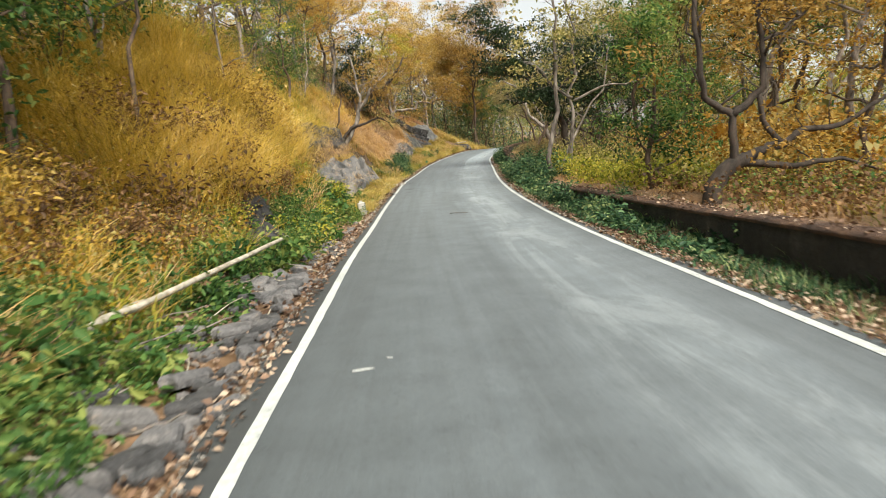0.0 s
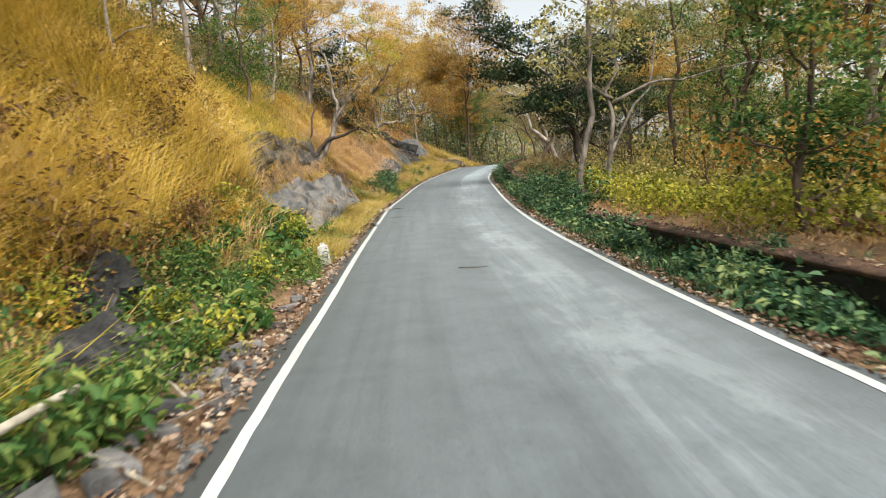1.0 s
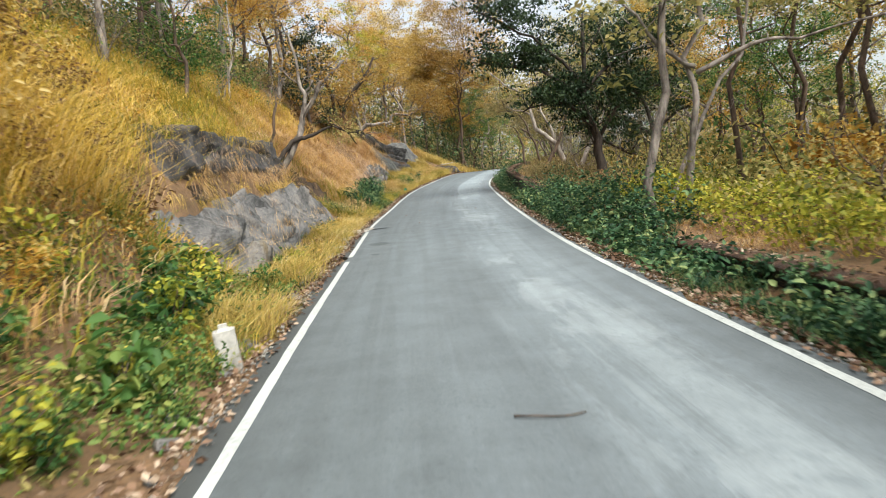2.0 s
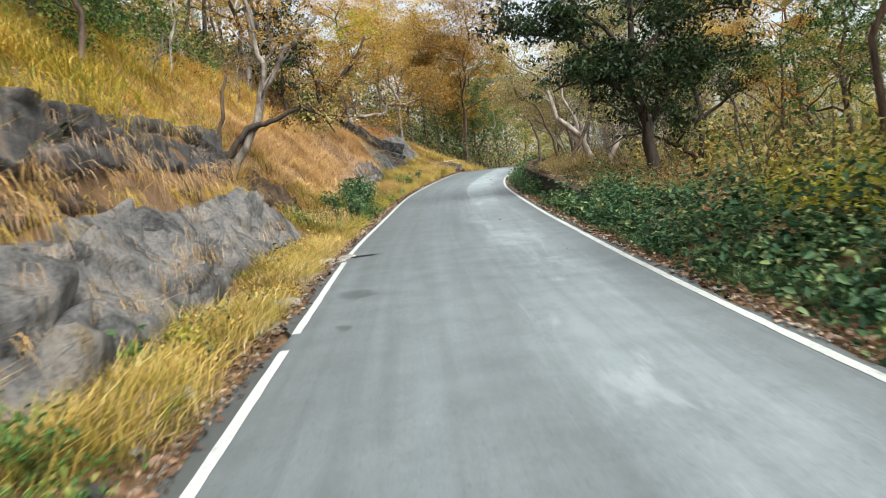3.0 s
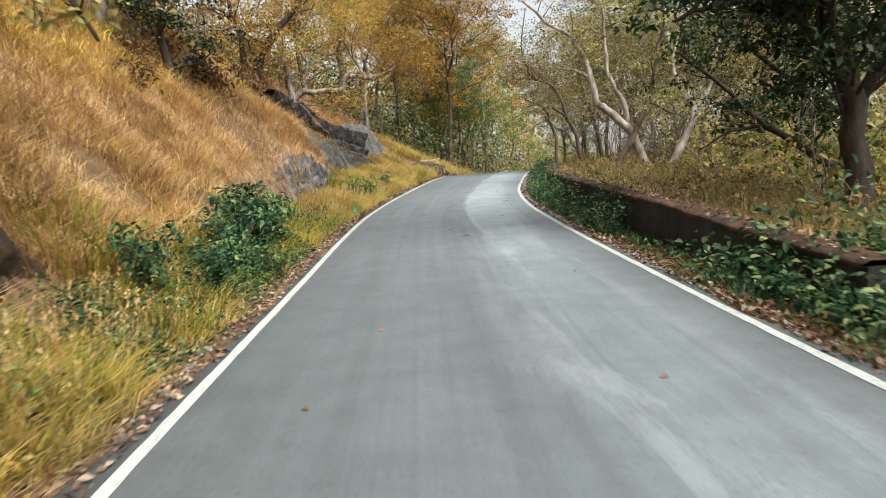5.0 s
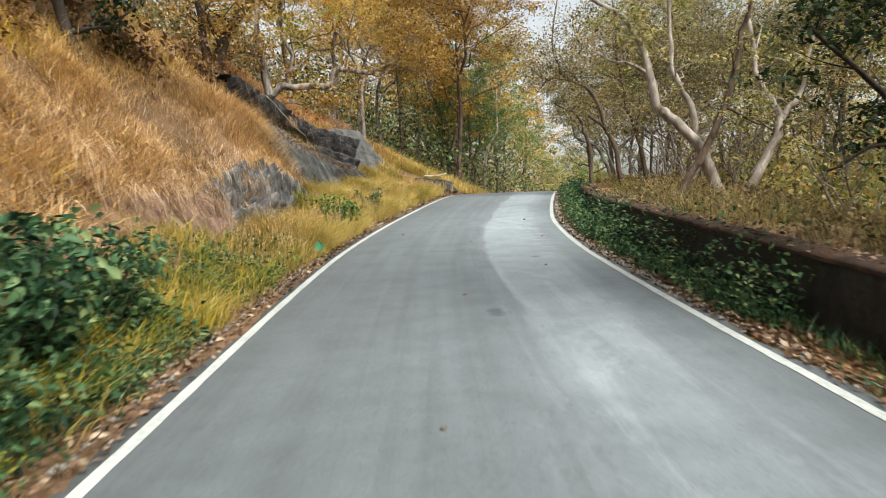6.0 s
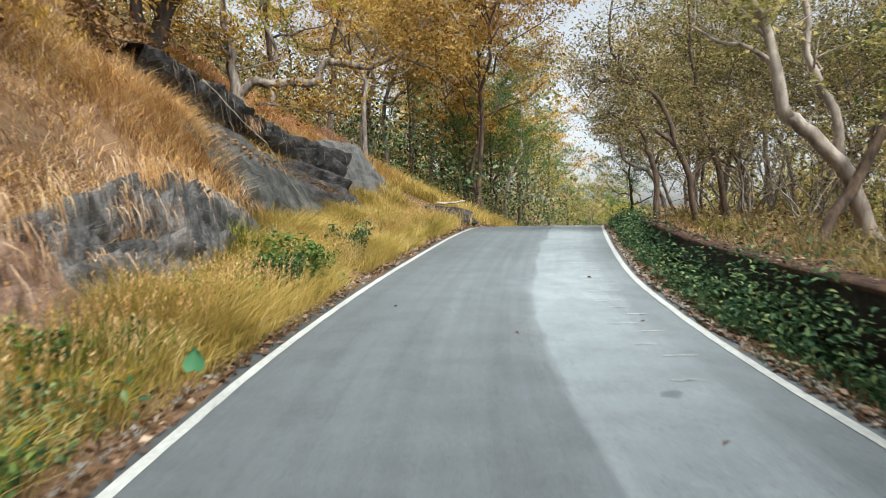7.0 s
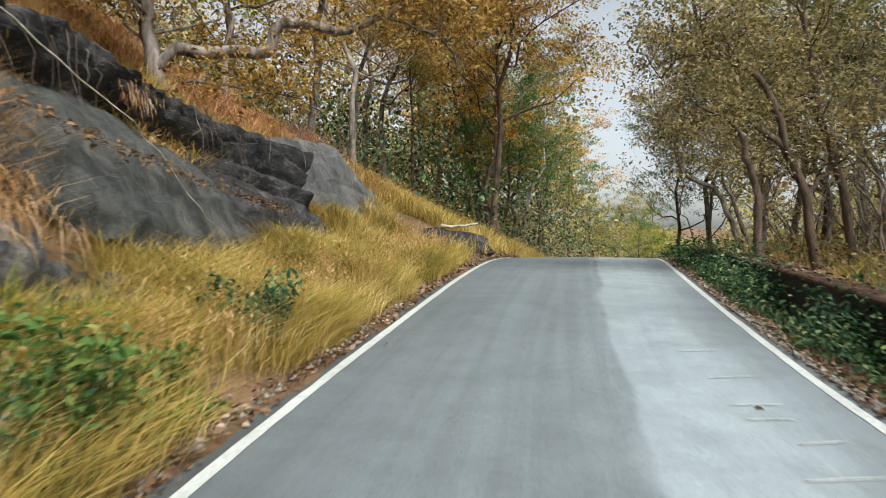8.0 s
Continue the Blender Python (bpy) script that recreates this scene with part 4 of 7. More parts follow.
def build_rocks():
    rng = np.random.default_rng(12)
    rock_sheet(bank_line(2.62, 1.14, (21.8, 33.2), 1), bank_line(1.12, 0.03, (21.6, 33.4), 2, 0.10), GREY_ROCK, "grey weathered rock face showing through the grassy bank", 3, 0.20, 0.17, edge=0.9)
    rock_sheet(bank_line(2.78, 1.62, (23.6, 34.2), 4), bank_line(2.50, 1.0, (23.6, 34.2), 5), EARTH_FACE, "brown earthy bank with straw hanging over it", 6, 0.10, 0.07)
    rock_sheet(bank_line(3.04, 2.66, (23.6, 34.4), 7), bank_line(2.64, 1.55, (23.6, 34.4), 8), DARK_LEDGE, "dark broken rock ledge below the grass", 9, 0.16, 0.10)
    rock_sheet([left_at(3.05, y) for y in (33.0, 33.8, 34.6, 35.4, 36.3)], [left_at(1.75, y) for y in (33.0, 33.8, 34.6, 35.4, 36.3)],
               EARTH_FACE, "dark hollow of bare earth under the grey tree's roots", 23, 0.16, 0.12, 0.05, 0.2, 0.6)
    drape("hanging_straw", "dry straw hanging over the earthy ledge", rng, GRASS_DRY, bank_line(2.60, 1.62, (24.2, 33.2), 8), 400, 0.4, (0.9, -0.2, 0), 0.0035, spread=0.22)
    drape("hanging_straw", "golden straw hanging over the earthy ledge", rng, GRASS_STRAW, bank_line(2.56, 1.50, (24.2, 33.2), 8), 900, 0.4, (0.9, -0.2, 0), 0.0035, 30, spread=0.28)
    drape("hanging_straw", "ochre straw hanging down onto the grey rock", rng, GRASS_GOLD, bank_line(2.48, 1.22, (22.6, 33.4), 10), 900, 0.36, (0.9, -0.2, 0), 0.0035, 30, spread=0.12)
    drape("hanging_straw", "dry straw caught in the cracks of the grey rock", rng, GRASS_DRY, bank_line(1.95, 0.86, (22.4, 33.0), 11, 0.3), 500, 0.24, (0.8, -0.3, 0), 0.0032, 14, spread=0.22)
    drape("hanging_straw", "brown straw low on the grey rock", rng, GRASS_STRAW, bank_line(1.45, 0.48, (22.4, 33.0), 13, 0.25), 400, 0.22, (0.8, -0.3, 0), 0.0032, 14, spread=0.14)
    drape("hanging_straw", "golden straw hanging over the dark ledge", rng, GRASS_GOLD, bank_line(2.92, 2.62, (23.6, 33.6), 7), 600, 0.36, (0.9, -0.2, 0), 0.0035, spread=0.15)
    drape("hanging_straw", "withered straw over the dark ledge", rng, GRASS_DRY, bank_line(2.84, 2.15, (23.6, 33.6), 14, 0.2), 400, 0.36, (0.9, -0.2, 0), 0.0035, spread=0.25)
    rock_sheet([(-3.05, 46.3, 1.95), (-3.0, 46.8, 2.04), (-2.92, 47.6, 2.2), (-2.9, 48.6, 2.42), (-2.82, 49.6, 2.45), (-2.65, 50.4, 2.28), (-2.35, 51.3, 2.05), (-1.9, 52.4, 1.9)],
               [(-2.25, 46.3, 0.88), (-2.12, 46.8, 0.95), (-2.0, 47.6, 1.05), (-1.95, 48.6, 1.25), (-2.0, 49.6, 1.4), (-1.9, 50.4, 1.4), (-1.7, 51.3, 1.45), (-1.4, 52.4, 1.5)],
               LEDGE_ROCK, "broken grey rock ledge with straw hanging over it", 14, 0.16, 0.20, 0.05, 0.3, 0.5)
    drape("hanging_straw", "straw caught on the steps of the rock ledge", rng, GRASS_DRY, [(-2.7, 46.2, 1.6), (-2.5, 47.4, 1.7), (-2.5, 48.6, 1.95), (-2.45, 49.6, 1.98), (-2.2, 50.8, 1.85)], 350, 0.26, (0.9, -0.3, 0), spread=0.16)
    drape("hanging_straw", "pinkish straw hanging over the rock ledge", rng, GRASS_STRAW, [(-3.05, 46.6, 2.05), (-2.86, 47.8, 2.25), (-2.84, 48.8, 2.5), (-2.74, 49.6, 2.5), (-2.5, 50.6, 2.3), (-2.2, 51.4, 2.1)], 500, 0.36, (0.9, -0.3, 0), spread=0.10)
    rock_sheet([(-3.75, 41.6, 1.85), (-3.55, 43.0, 1.9), (-3.3, 44.5, 1.92), (-3.1, 46.0, 1.95), (-2.9, 47.2, 1.9)], [(-2.75, 41.6, 0.85), (-2.6, 43.0, 0.85), (-2.45, 44.5, 0.85), (-2.3, 46.0, 0.9), (-2.15, 47.2, 0.95)],
               PINK_EARTH, "bare pinkish earth in the cut bank", 21, 0.10, 0.08)
    drape("hanging_straw", "bleached straw strewn over the bare earth", rng, GRASS_DRY, [(-3.6, 41.8, 1.8), (-3.3, 43.4, 1.75), (-3.0, 45.0, 1.7), (-2.8, 46.6, 1.7)], 1300, 0.4, (0.9, -0.3, 0), spread=0.25)
    drape("hanging_straw", "pale dry straw hanging over the rock ledge", rng, GRASS_DRY, [(-3.35, 45.0, 2.1), (-2.98, 46.6, 2.05), (-2.78, 47.8, 2.1), (-2.85, 48.8, 2.5)], 600, 0.45, (0.9, -0.3, 0), spread=0.16)
    drape("hanging_straw", "dry straw fringe along the top of the ledge", rng, GRASS_DRY, [(-2.92, 48.8, 2.58), (-2.72, 49.6, 2.52), (-2.5, 50.4, 2.36), (-2.2, 51.3, 2.12), (-1.9, 52.0, 1.95)], 300, 0.3, (0.9, -0.3, 0))
    rock_sheet([(-2.3, 59.2, 3.75), (-1.75, 60.6, 3.9), (-1.2, 61.9, 3.85), (-0.6, 63.0, 3.05), (-0.35, 63.5, 2.75)], [(-1.6, 58.2, 2.0), (-1.05, 59.4, 2.05), (-0.6, 60.6, 2.15), (-0.3, 61.8, 2.3), (-0.15, 62.6, 2.4)], SMOOTH_ROCK, "smooth pale grey rock beside the dark slab", 19, 0.03, 0.05, 0.05, 0.12, 0.25)
    rock_slab()
    drape("hanging_straw", "rust-brown grass caught on the slab's ledge", rng, GRASS_DRY, [(-2.7, 54.3, 3.72), (-2.55, 54.9, 3.62)], 180, 0.22, (0.9, -0.3, 0))
    rock((1.15, 62.8, 1.66), (1.25, 0.8, 0.50), 54, DARK_ROCK, "low dark boulder half hidden in golden grass", (0, 2, 15), 0.25, 4, "boulder")
    rock((-2.85, 11.2, 0.55), (0.38, 0.7, 0.45), 58, DARK_ROCK, "dark boulder at the foot of the bank", (0, 0, 10), 0.25, 4, "boulder")
    rock((-3.8, 12.9, 0.95), (0.6, 0.9, 0.5), 59, DARK_ROCK, "dark boulder at the foot of the bank", (0, 10, 40), 0.25, 4, "boulder")


def build_wall():
    """The low parapet on the valley side, in two lengths: a dark, smooth-worn face under a thin reddish coping."""
    rng = np.random.default_rng(8)
    for a, b, off, stops, tops in ((1.0, 21.5, 1.15, [1, 6, 10.5, 15, 18, 21.5], [0.37, 0.36, 0.30, 0.25, 0.17, 0.10]),
                                   (34.5, 65.0, 1.0, [34.5, 37, 39, 43, 46, 52, 55, 60, 65], [0.38, 0.44, 0.52, 0.56, 0.57, 0.45, 0.40, 0.28, 0.24])):
        wall = tagged(new("parapet_wall"), "low dark stone parapet wall with leaf-strewn reddish coping", "wall", kind="structure")
        ys = np.arange(a, b + 0.01, 0.14)
        rows = [(-0.15, -0.75), (-0.15, -0.45), (-0.148, -0.32), (-0.146, -0.20), (-0.144, -0.10), (-0.14, -0.03), (0.15, -0.03), (0.16, -1.2)]
        verts, faces = [], []
        for j, y in enumerate(ys):
            x, z = float(line_r(y)) + off, float(road_z(y)) + float(np.interp(y, stops, tops))
            for k, (dx, dz) in enumerate(rows):
                q = Vector((y * 1.6, dz * 4, k * 0.3))
                lump = 0.018 * noise.noise(q) + 0.012 * noise.noise(q * 3.1)
                verts.append((x + dx + lump * (dx < 0), y, z + dz + 0.012 * noise.noise(q * 1.9) * (k in (5, 6))))
            if j:
                q, n = len(rows) * (j - 1), len(rows)
                faces += [(q + i, q + i + 1, q + i + 1 + n, q + i + n) for i in range(n - 1)]
        n = len(rows)
        faces += [tuple(range(n)), tuple(len(verts) - 1 - i for i in range(n))]
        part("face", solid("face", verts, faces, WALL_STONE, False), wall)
        verts, faces = [], []
        rim = [(-0.165, -0.035), (-0.175, 0.0), (-0.12, 0.022), (0.0, 0.026), (0.12, 0.022), (0.18, 0.0), (0.17, -0.035)]
        for j, y in enumerate(ys):
            x, z = float(line_r(y)) + off, float(road_z(y)) + float(np.interp(y, stops, tops))
            for k, (dx, dz) in enumerate(rim):
                q = Vector((y * 2.2, dx * 9, a))
                verts.append((x + dx + 0.014 * noise.noise(q) * (k < 2), y, z + dz + 0.010 * noise.noise(q * 1.7) + 0.006 * noise.noise(q * 5)))
            if j:
                q, n = len(rim) * (j - 1), len(rim)
                faces += [(q + i, q + i + 1, q + i + 1 + n, q + i + n) for i in range(n - 1)]
        part("coping", solid("coping", verts, faces, WALL_CAP), wall, "worn reddish coping")
        m = 1500     # dead leaves and moss lying along the coping
        ly = rng.uniform(a, b, m)
        lx = line_r(ly) + off + rng.normal(0.04, 0.10, m)
        lz = road_z(ly) + np.interp(ly, stops, tops) + 0.022 + 0.015 * rng.random(m)
        v, f = leaves(np.stack([lx, ly, lz], 1), unit(rng, m, 0.2), rng.uniform(0.03, 0.07, m), rng, 0.55, 0.1)
        tagged(new("coping_litter", bulk("coping_litter", v, f, LITTER)), "reddish dead leaves lying along the wall's coping", "leaves", kind="stuff")


def slab_mesh(name, rng, length, width, thick, material):
    """A split flat stone: a crooked polygon with a chipped upper rim."""
    k = int(rng.integers(5, 8))
    az = np.sort(rng.uniform(0, 2 * math.pi, k) * 0.35 + np.arange(k) * 2 * math.pi / k * 0.95)
    r = rng.uniform(0.75, 1.1, k)
    ring = [(math.cos(a) * length * q, math.sin(a) * width * q) for a, q in zip(az, r)]
    tip = rng.normal(0, 0.12, 2)
    levels = ((0.92, -1.0), (1.0, -0.2), (0.97, 0.55), (0.84, 1.0))
    verts = [(x * f + rng.normal(0, 0.01) * length, y * f, thick * (h + (tip[0] * x / length + tip[1] * y / width) * (h > 0))) for f, h in levels for x, y in ring]
    faces = [(a * k + j, a * k + (j + 1) % k, (a + 1) * k + (j + 1) % k, (a + 1) * k + j) for a in range(3) for j in range(k)]
    faces += [tuple(reversed(range(k))), tuple(3 * k + j for j in range(k))]
    return solid(name, verts, faces, material, False)


def build_stones():
    rng = np.random.default_rng(5)
    shapes = [slab_mesh("stone", rng, 0.24, 0.16, 0.05, RUBBLE) for _ in range(7)] + [slab_mesh("stone", rng, 0.14, 0.11, 0.06, RUBBLE) for _ in range(5)]

    def lay(u, y, s, turn, tilt, label, lift=0.045):
        x, y, z = left_at(u, y)
        ob = new("stone", shapes[rng.integers(12)] if s < 0.85 else shapes[rng.integers(7)])
        ob.matrix_basis = pose(x, y, z + lift * s, rng.normal(0, tilt), rng.normal(0, tilt), turn) @ Matrix.Scale(s, 4)
        tagged(ob, label, "stone", "rubble along the verge")

    for k in range(250):
        if k < 180:
            y, u = rng.uniform(1.2, 12), abs(rng.normal(0.36, 0.40)) + 0.27
        else:
            y, u = rng.uniform(12, 36), abs(rng.normal(0.30, 0.12)) + 0.14
        lay(u, y, (0.35 + 0.75 * rng.random() ** 2) * (0.9 if k < 180 else 0.7), rng.uniform(0, 360), 14, "flat grey stone lying on the road verge")
    for k in range(30):      # split slabs set on edge against the asphalt
        lay(0.40 + 0.14 * rng.random(), 3.2 + 0.19 * k + rng.normal(0, 0.04), rng.uniform(0.5, 0.85), rng.normal(10, 14), 12, "split grey slab lying against the asphalt edge", 0.09)
    for u, y, s, t in ((0.75, 4.9, 1.15, 70), (0.85, 4.0, 1.35, 130), (1.1, 4.4, 1.1, 30), (0.72, 6.2, 1.0, 40), (1.5, 3.2, 1.2, 10), (0.8, 7.6, 0.9, 95), (0.8, 3.2, 1.3, 60), (0.62, 9.6, 0.95, 15), (0.7, 10.6, 1.0, 80), (1.3, 5.6, 1.0, 33), (1.9, 4.6, 1.4, 75), (1.1, 2.8, 1.3, 140)):
        lay(u, y, s, t, 8, "large flat grey stone on the road verge", 0.06)
    for x, y, sx, sy, t in ((-1.98, 29.25, 0.30, 0.20, 10), (-2.05, 27.6, 0.17, 0.42, -6), (-2.02, 24.6, 0.15, 0.36, 4), (-2.1, 25.9, 0.2, 0.25, 30), (-2.3, 22.6, 0.22, 0.2, 12), (-1.72, 29.55, 0.16, 0.10, 5)):
        ob = new("concrete_chunk", rock_mesh("concrete_chunk", (sx, sy, 0.07), int(y * 10), CONCRETE, 0.16, 3))
        ob.matrix_basis = pose(x, y, float(land(x, y)) + 0.05, rng.normal(0, 3), rng.normal(0, 3), t)
        tagged(ob, "broken pale concrete at the crumbling road edge", "concrete", "broken road edge")


def build_debris():
    """Sticks, the fallen pole, scars and small things on and beside the asphalt."""
    rng = np.random.default_rng(33)
    pole = Tubes(9)
    q = bend([(-2.86, 5.0, 0.66), (-2.72, 5.6, 0.72), (-2.45, 7.2, 0.78), (-2.2, 8.8, 0.85), (-2.1, 9.5, 0.86)], rng, 3, 0.006)
    pole.add(q, taper(len(q), 0.038, 0.020))
    tagged(new("fallen_pole", solid("fallen_pole", pole.v, pole.f, DEAD_WOOD)), "peeled pale pole lying across the weeds", "pole")
    log = Tubes(9)
    q = bend([(-3.95, 6.35, 0.52), (-3.48, 6.3, 0.56), (-3.02, 6.3, 0.64), (-2.71, 6.35, 0.70)], rng, 3, 0.01)
    log.add(q, taper(len(q), 0.055, 0.04))
    tagged(new("fallen_log", solid("fallen_log", log.v, log.f, DEAD_WOOD)), "short weathered log lying among the weeds", "log")
    for k in range(60):
        u, y = rng.uniform(0.4, 2.4), rng.uniform(1.5, 14)
        x, y, z = left_at(u, y)
        a, ln = rng.uniform(0, 3.14), rng.uniform(0.25, 0.9)
        t = Tubes(5)
        d = Vector((math.cos(a), math.sin(a), 0.12)) * ln
        p = Vector((x, y, z + 0.06))
        q = bend([p - d / 2, p + Vector(rng.normal(0, 0.03, 3)), p + d / 2 + Vector((0, 0, 0.05))], rng, 3, 0.03)
        t.add(q, taper(len(q), rng.uniform(0.008, 0.022), 0.005))
        tagged(new("dead_stick", solid("dead_stick", t.v, t.f, DEAD_WOOD if k % 3 else GREY_BARK)), "dry dead stick lying on the verge", "stick", "sticks on the verge")
    t = Tubes(5)
    z = float(road_z(15.4)) + 0.032
    t.add(bend([(0.02, 15.45, z), (0.12, 15.40, z + 0.008), (0.28, 15.37, z), (0.40, 15.40, z)], rng, 3, 0.01), taper(10, 0.007, 0.004))
    tagged(new("twig", solid("twig", t.v, t.f, BROWN_BARK)), "thin dark twig lying on the asphalt", "twig")
    t = Tubes(6)
    t.add(bend([(1.15, 62.7, 2.16), (1.55, 62.7, 2.14), (2.0, 62.7, 2.22)], rng, 3, 0.02), taper(7, 0.045, 0.02))
    tagged(new("broken_log", solid("broken_log", t.v, t.f, DEAD_WOOD)), "short pale log lying on a boulder", "log")
    # a torn hole at the left edge, filled with dark grit
    y0, zz = 29.5, float(road_z(29.5))
    outline = [(-1.66, -0.06), (-1.58, -0.11), (-1.51, -0.07), (-1.45, -0.10), (-1.38, -0.05), (-1.32, -0.065), (-1.27, -0.03), (-1.21, -0.012), (-1.12, 0.0), (-1.20, 0.008), (-1.26, 0.03), (-1.31, 0.07), (-1.37, 0.05), (-1.44, 0.10), (-1.52, 0.06), (-1.60, 0.11), (-1.68, 0.07)]
    verts = [(x, y0 + dy, float(road_z(y0 + dy)) + 0.010 + 0.018 * math.sin(math.pi * min(max((x + 2.0) / 4.1, 0), 1))) for x, dy in outline]
    tagged(new("road_scar", solid("road_scar", verts, [tuple(range(len(verts)))], TAR, False)), "dark torn scar in the asphalt edge", "road damage", kind="structure")
    # pale scuffs and small leaves on the asphalt
    sc_v, sc_f = [], []
    for x, y, ln, a in ((2.62, 49.1, 0.42, 6), (2.78, 49.6, 0.3, 10), (2.75, 50.3, 0.36, 4), (2.5, 48.4, 0.4, 5), (2.9, 51.0, 0.4, 9), (2.55, 47.6, 0.28, 2), (3.0, 51.9, 0.4, 8), (2.42, 46.8, 0.3, 7), (2.30, 47.15, 0.35, 3), (2.35, 45.9, 0.3, 4), (2.48, 48.0, 0.25, 8), (2.7, 50.0, 0.3, 3), (2.2, 46.3, 0.22, 6), (2.15, 45.2, 0.25, 2), (-0.62, 4.5, 0.14, 5), (-0.47, 4.72, 0.03, 60)):
        w = 0.008 if y > 10 else 0.022
        c, sn = math.cos(radians(a)), math.sin(radians(a))
        k = len(sc_v)
        for du, dv in ((-ln / 2, -w), (-ln / 4, -w * 1.4), (ln / 4, -w), (ln / 2, -w * 0.3), (ln / 2, w * 0.3), (ln / 4, w * 1.2), (-ln / 4, w), (-ln / 2, w * 0.6)):
            px, py = x + du * c - dv * sn, y + du * sn + dv * c
            edge = (px - float(line_l(py)) + 0.26) / 4.1
            sc_v.append((px, py, float(road_z(py)) + 0.006 + 0.02 * math.sin(math.pi * min(max(edge, 0), 1))))
        sc_f.append(tuple(range(k, k + 8)))
    tagged(new("scuff_mark", solid("scuff_mark", sc_v, sc_f, PAINT, False)), "pale scuffs scratched into the asphalt", "road marking", kind="structure")
    for k, (x, y) in enumerate(((1.15, 33.4), (-0.48, 29.9), (1.66, 37.3), (2.68, 50.2), (0.2, 38.4), (1.9, 44.0), (-0.5, 35.2), (0.36, 52.1), (2.5, 47.2), (-0.9, 33.4), (1.4, 27.5), (0.7, 42.2), (1.2, 46.8), (0.1, 48.2))):
        v, f = broad_leaves(np.array([[x, y, float(road_z(y)) + 0.024]]), np.array([[math.cos(k * 2.0), math.sin(k * 2.0), 0.02]]), np.array([0.06]), rng)
        tagged(new("fallen_leaf", bulk("fallen_leaf", v, f, LITTER)), "dry brown leaf lying on the asphalt", "leaf", "leaves on the asphalt")
    lv, lf = [], []
    for a in range(7):       # a broad leaf, folded along its rib
        t = a / 6
        half = 0.068 * math.sin(math.pi * (0.12 + 0.84 * t) ** 0.8)
        for b in (-1, -0.5, 0, 0.5, 1):
            lv.append((-1.06 + b * half, 44.9 + 0.05 * t - 0.03 * abs(b), 1.04 + 0.14 * t - 0.012 * b * b))
    for a in range(6):
        for b in range(4):
            lf.append((a * 5 + b, a * 5 + b + 1, a * 5 + b + 6, a * 5 + b + 5))
    tagged(new("big_leaf", solid("big_leaf", lv, lf, BIG_LEAF)), "single broad blue-green leaf standing in the grass", "leaf")


def build_marker():
    """The short whitish marker stone in the weeds."""
    bm = bmesh.new()
    bmesh.ops.create_cube(bm, size=1.0)
    bmesh.ops.scale(bm, verts=bm.verts, vec=(0.17, 0.14, 0.75))
    top = [v for v in bm.verts if v.co.z > 0]
    bmesh.ops.bevel(bm, geom=[e for e in bm.edges if all(v in top for v in e.verts)], offset=0.05, segments=3, affect="EDGES")
    bmesh.ops.bevel(bm, geom=[e for e in bm.edges if e.calc_length() > 0.5], offset=0.015, segments=2, affect="EDGES")
    me = bpy.data.meshes.new("marker_stone")
    bm.to_mesh(me)
    bm.free()
    me.materials.append(MARKER_STONE)
    ob = new("marker_stone", me)
    ob.matrix_basis = pose(-2.02, 17.5, 0.38, 2, -5, 12)
    tagged(ob, "short whitish marker stone among the weeds", "marker stone")


build_rocks()
build_stones()
build_debris()
build_marker()


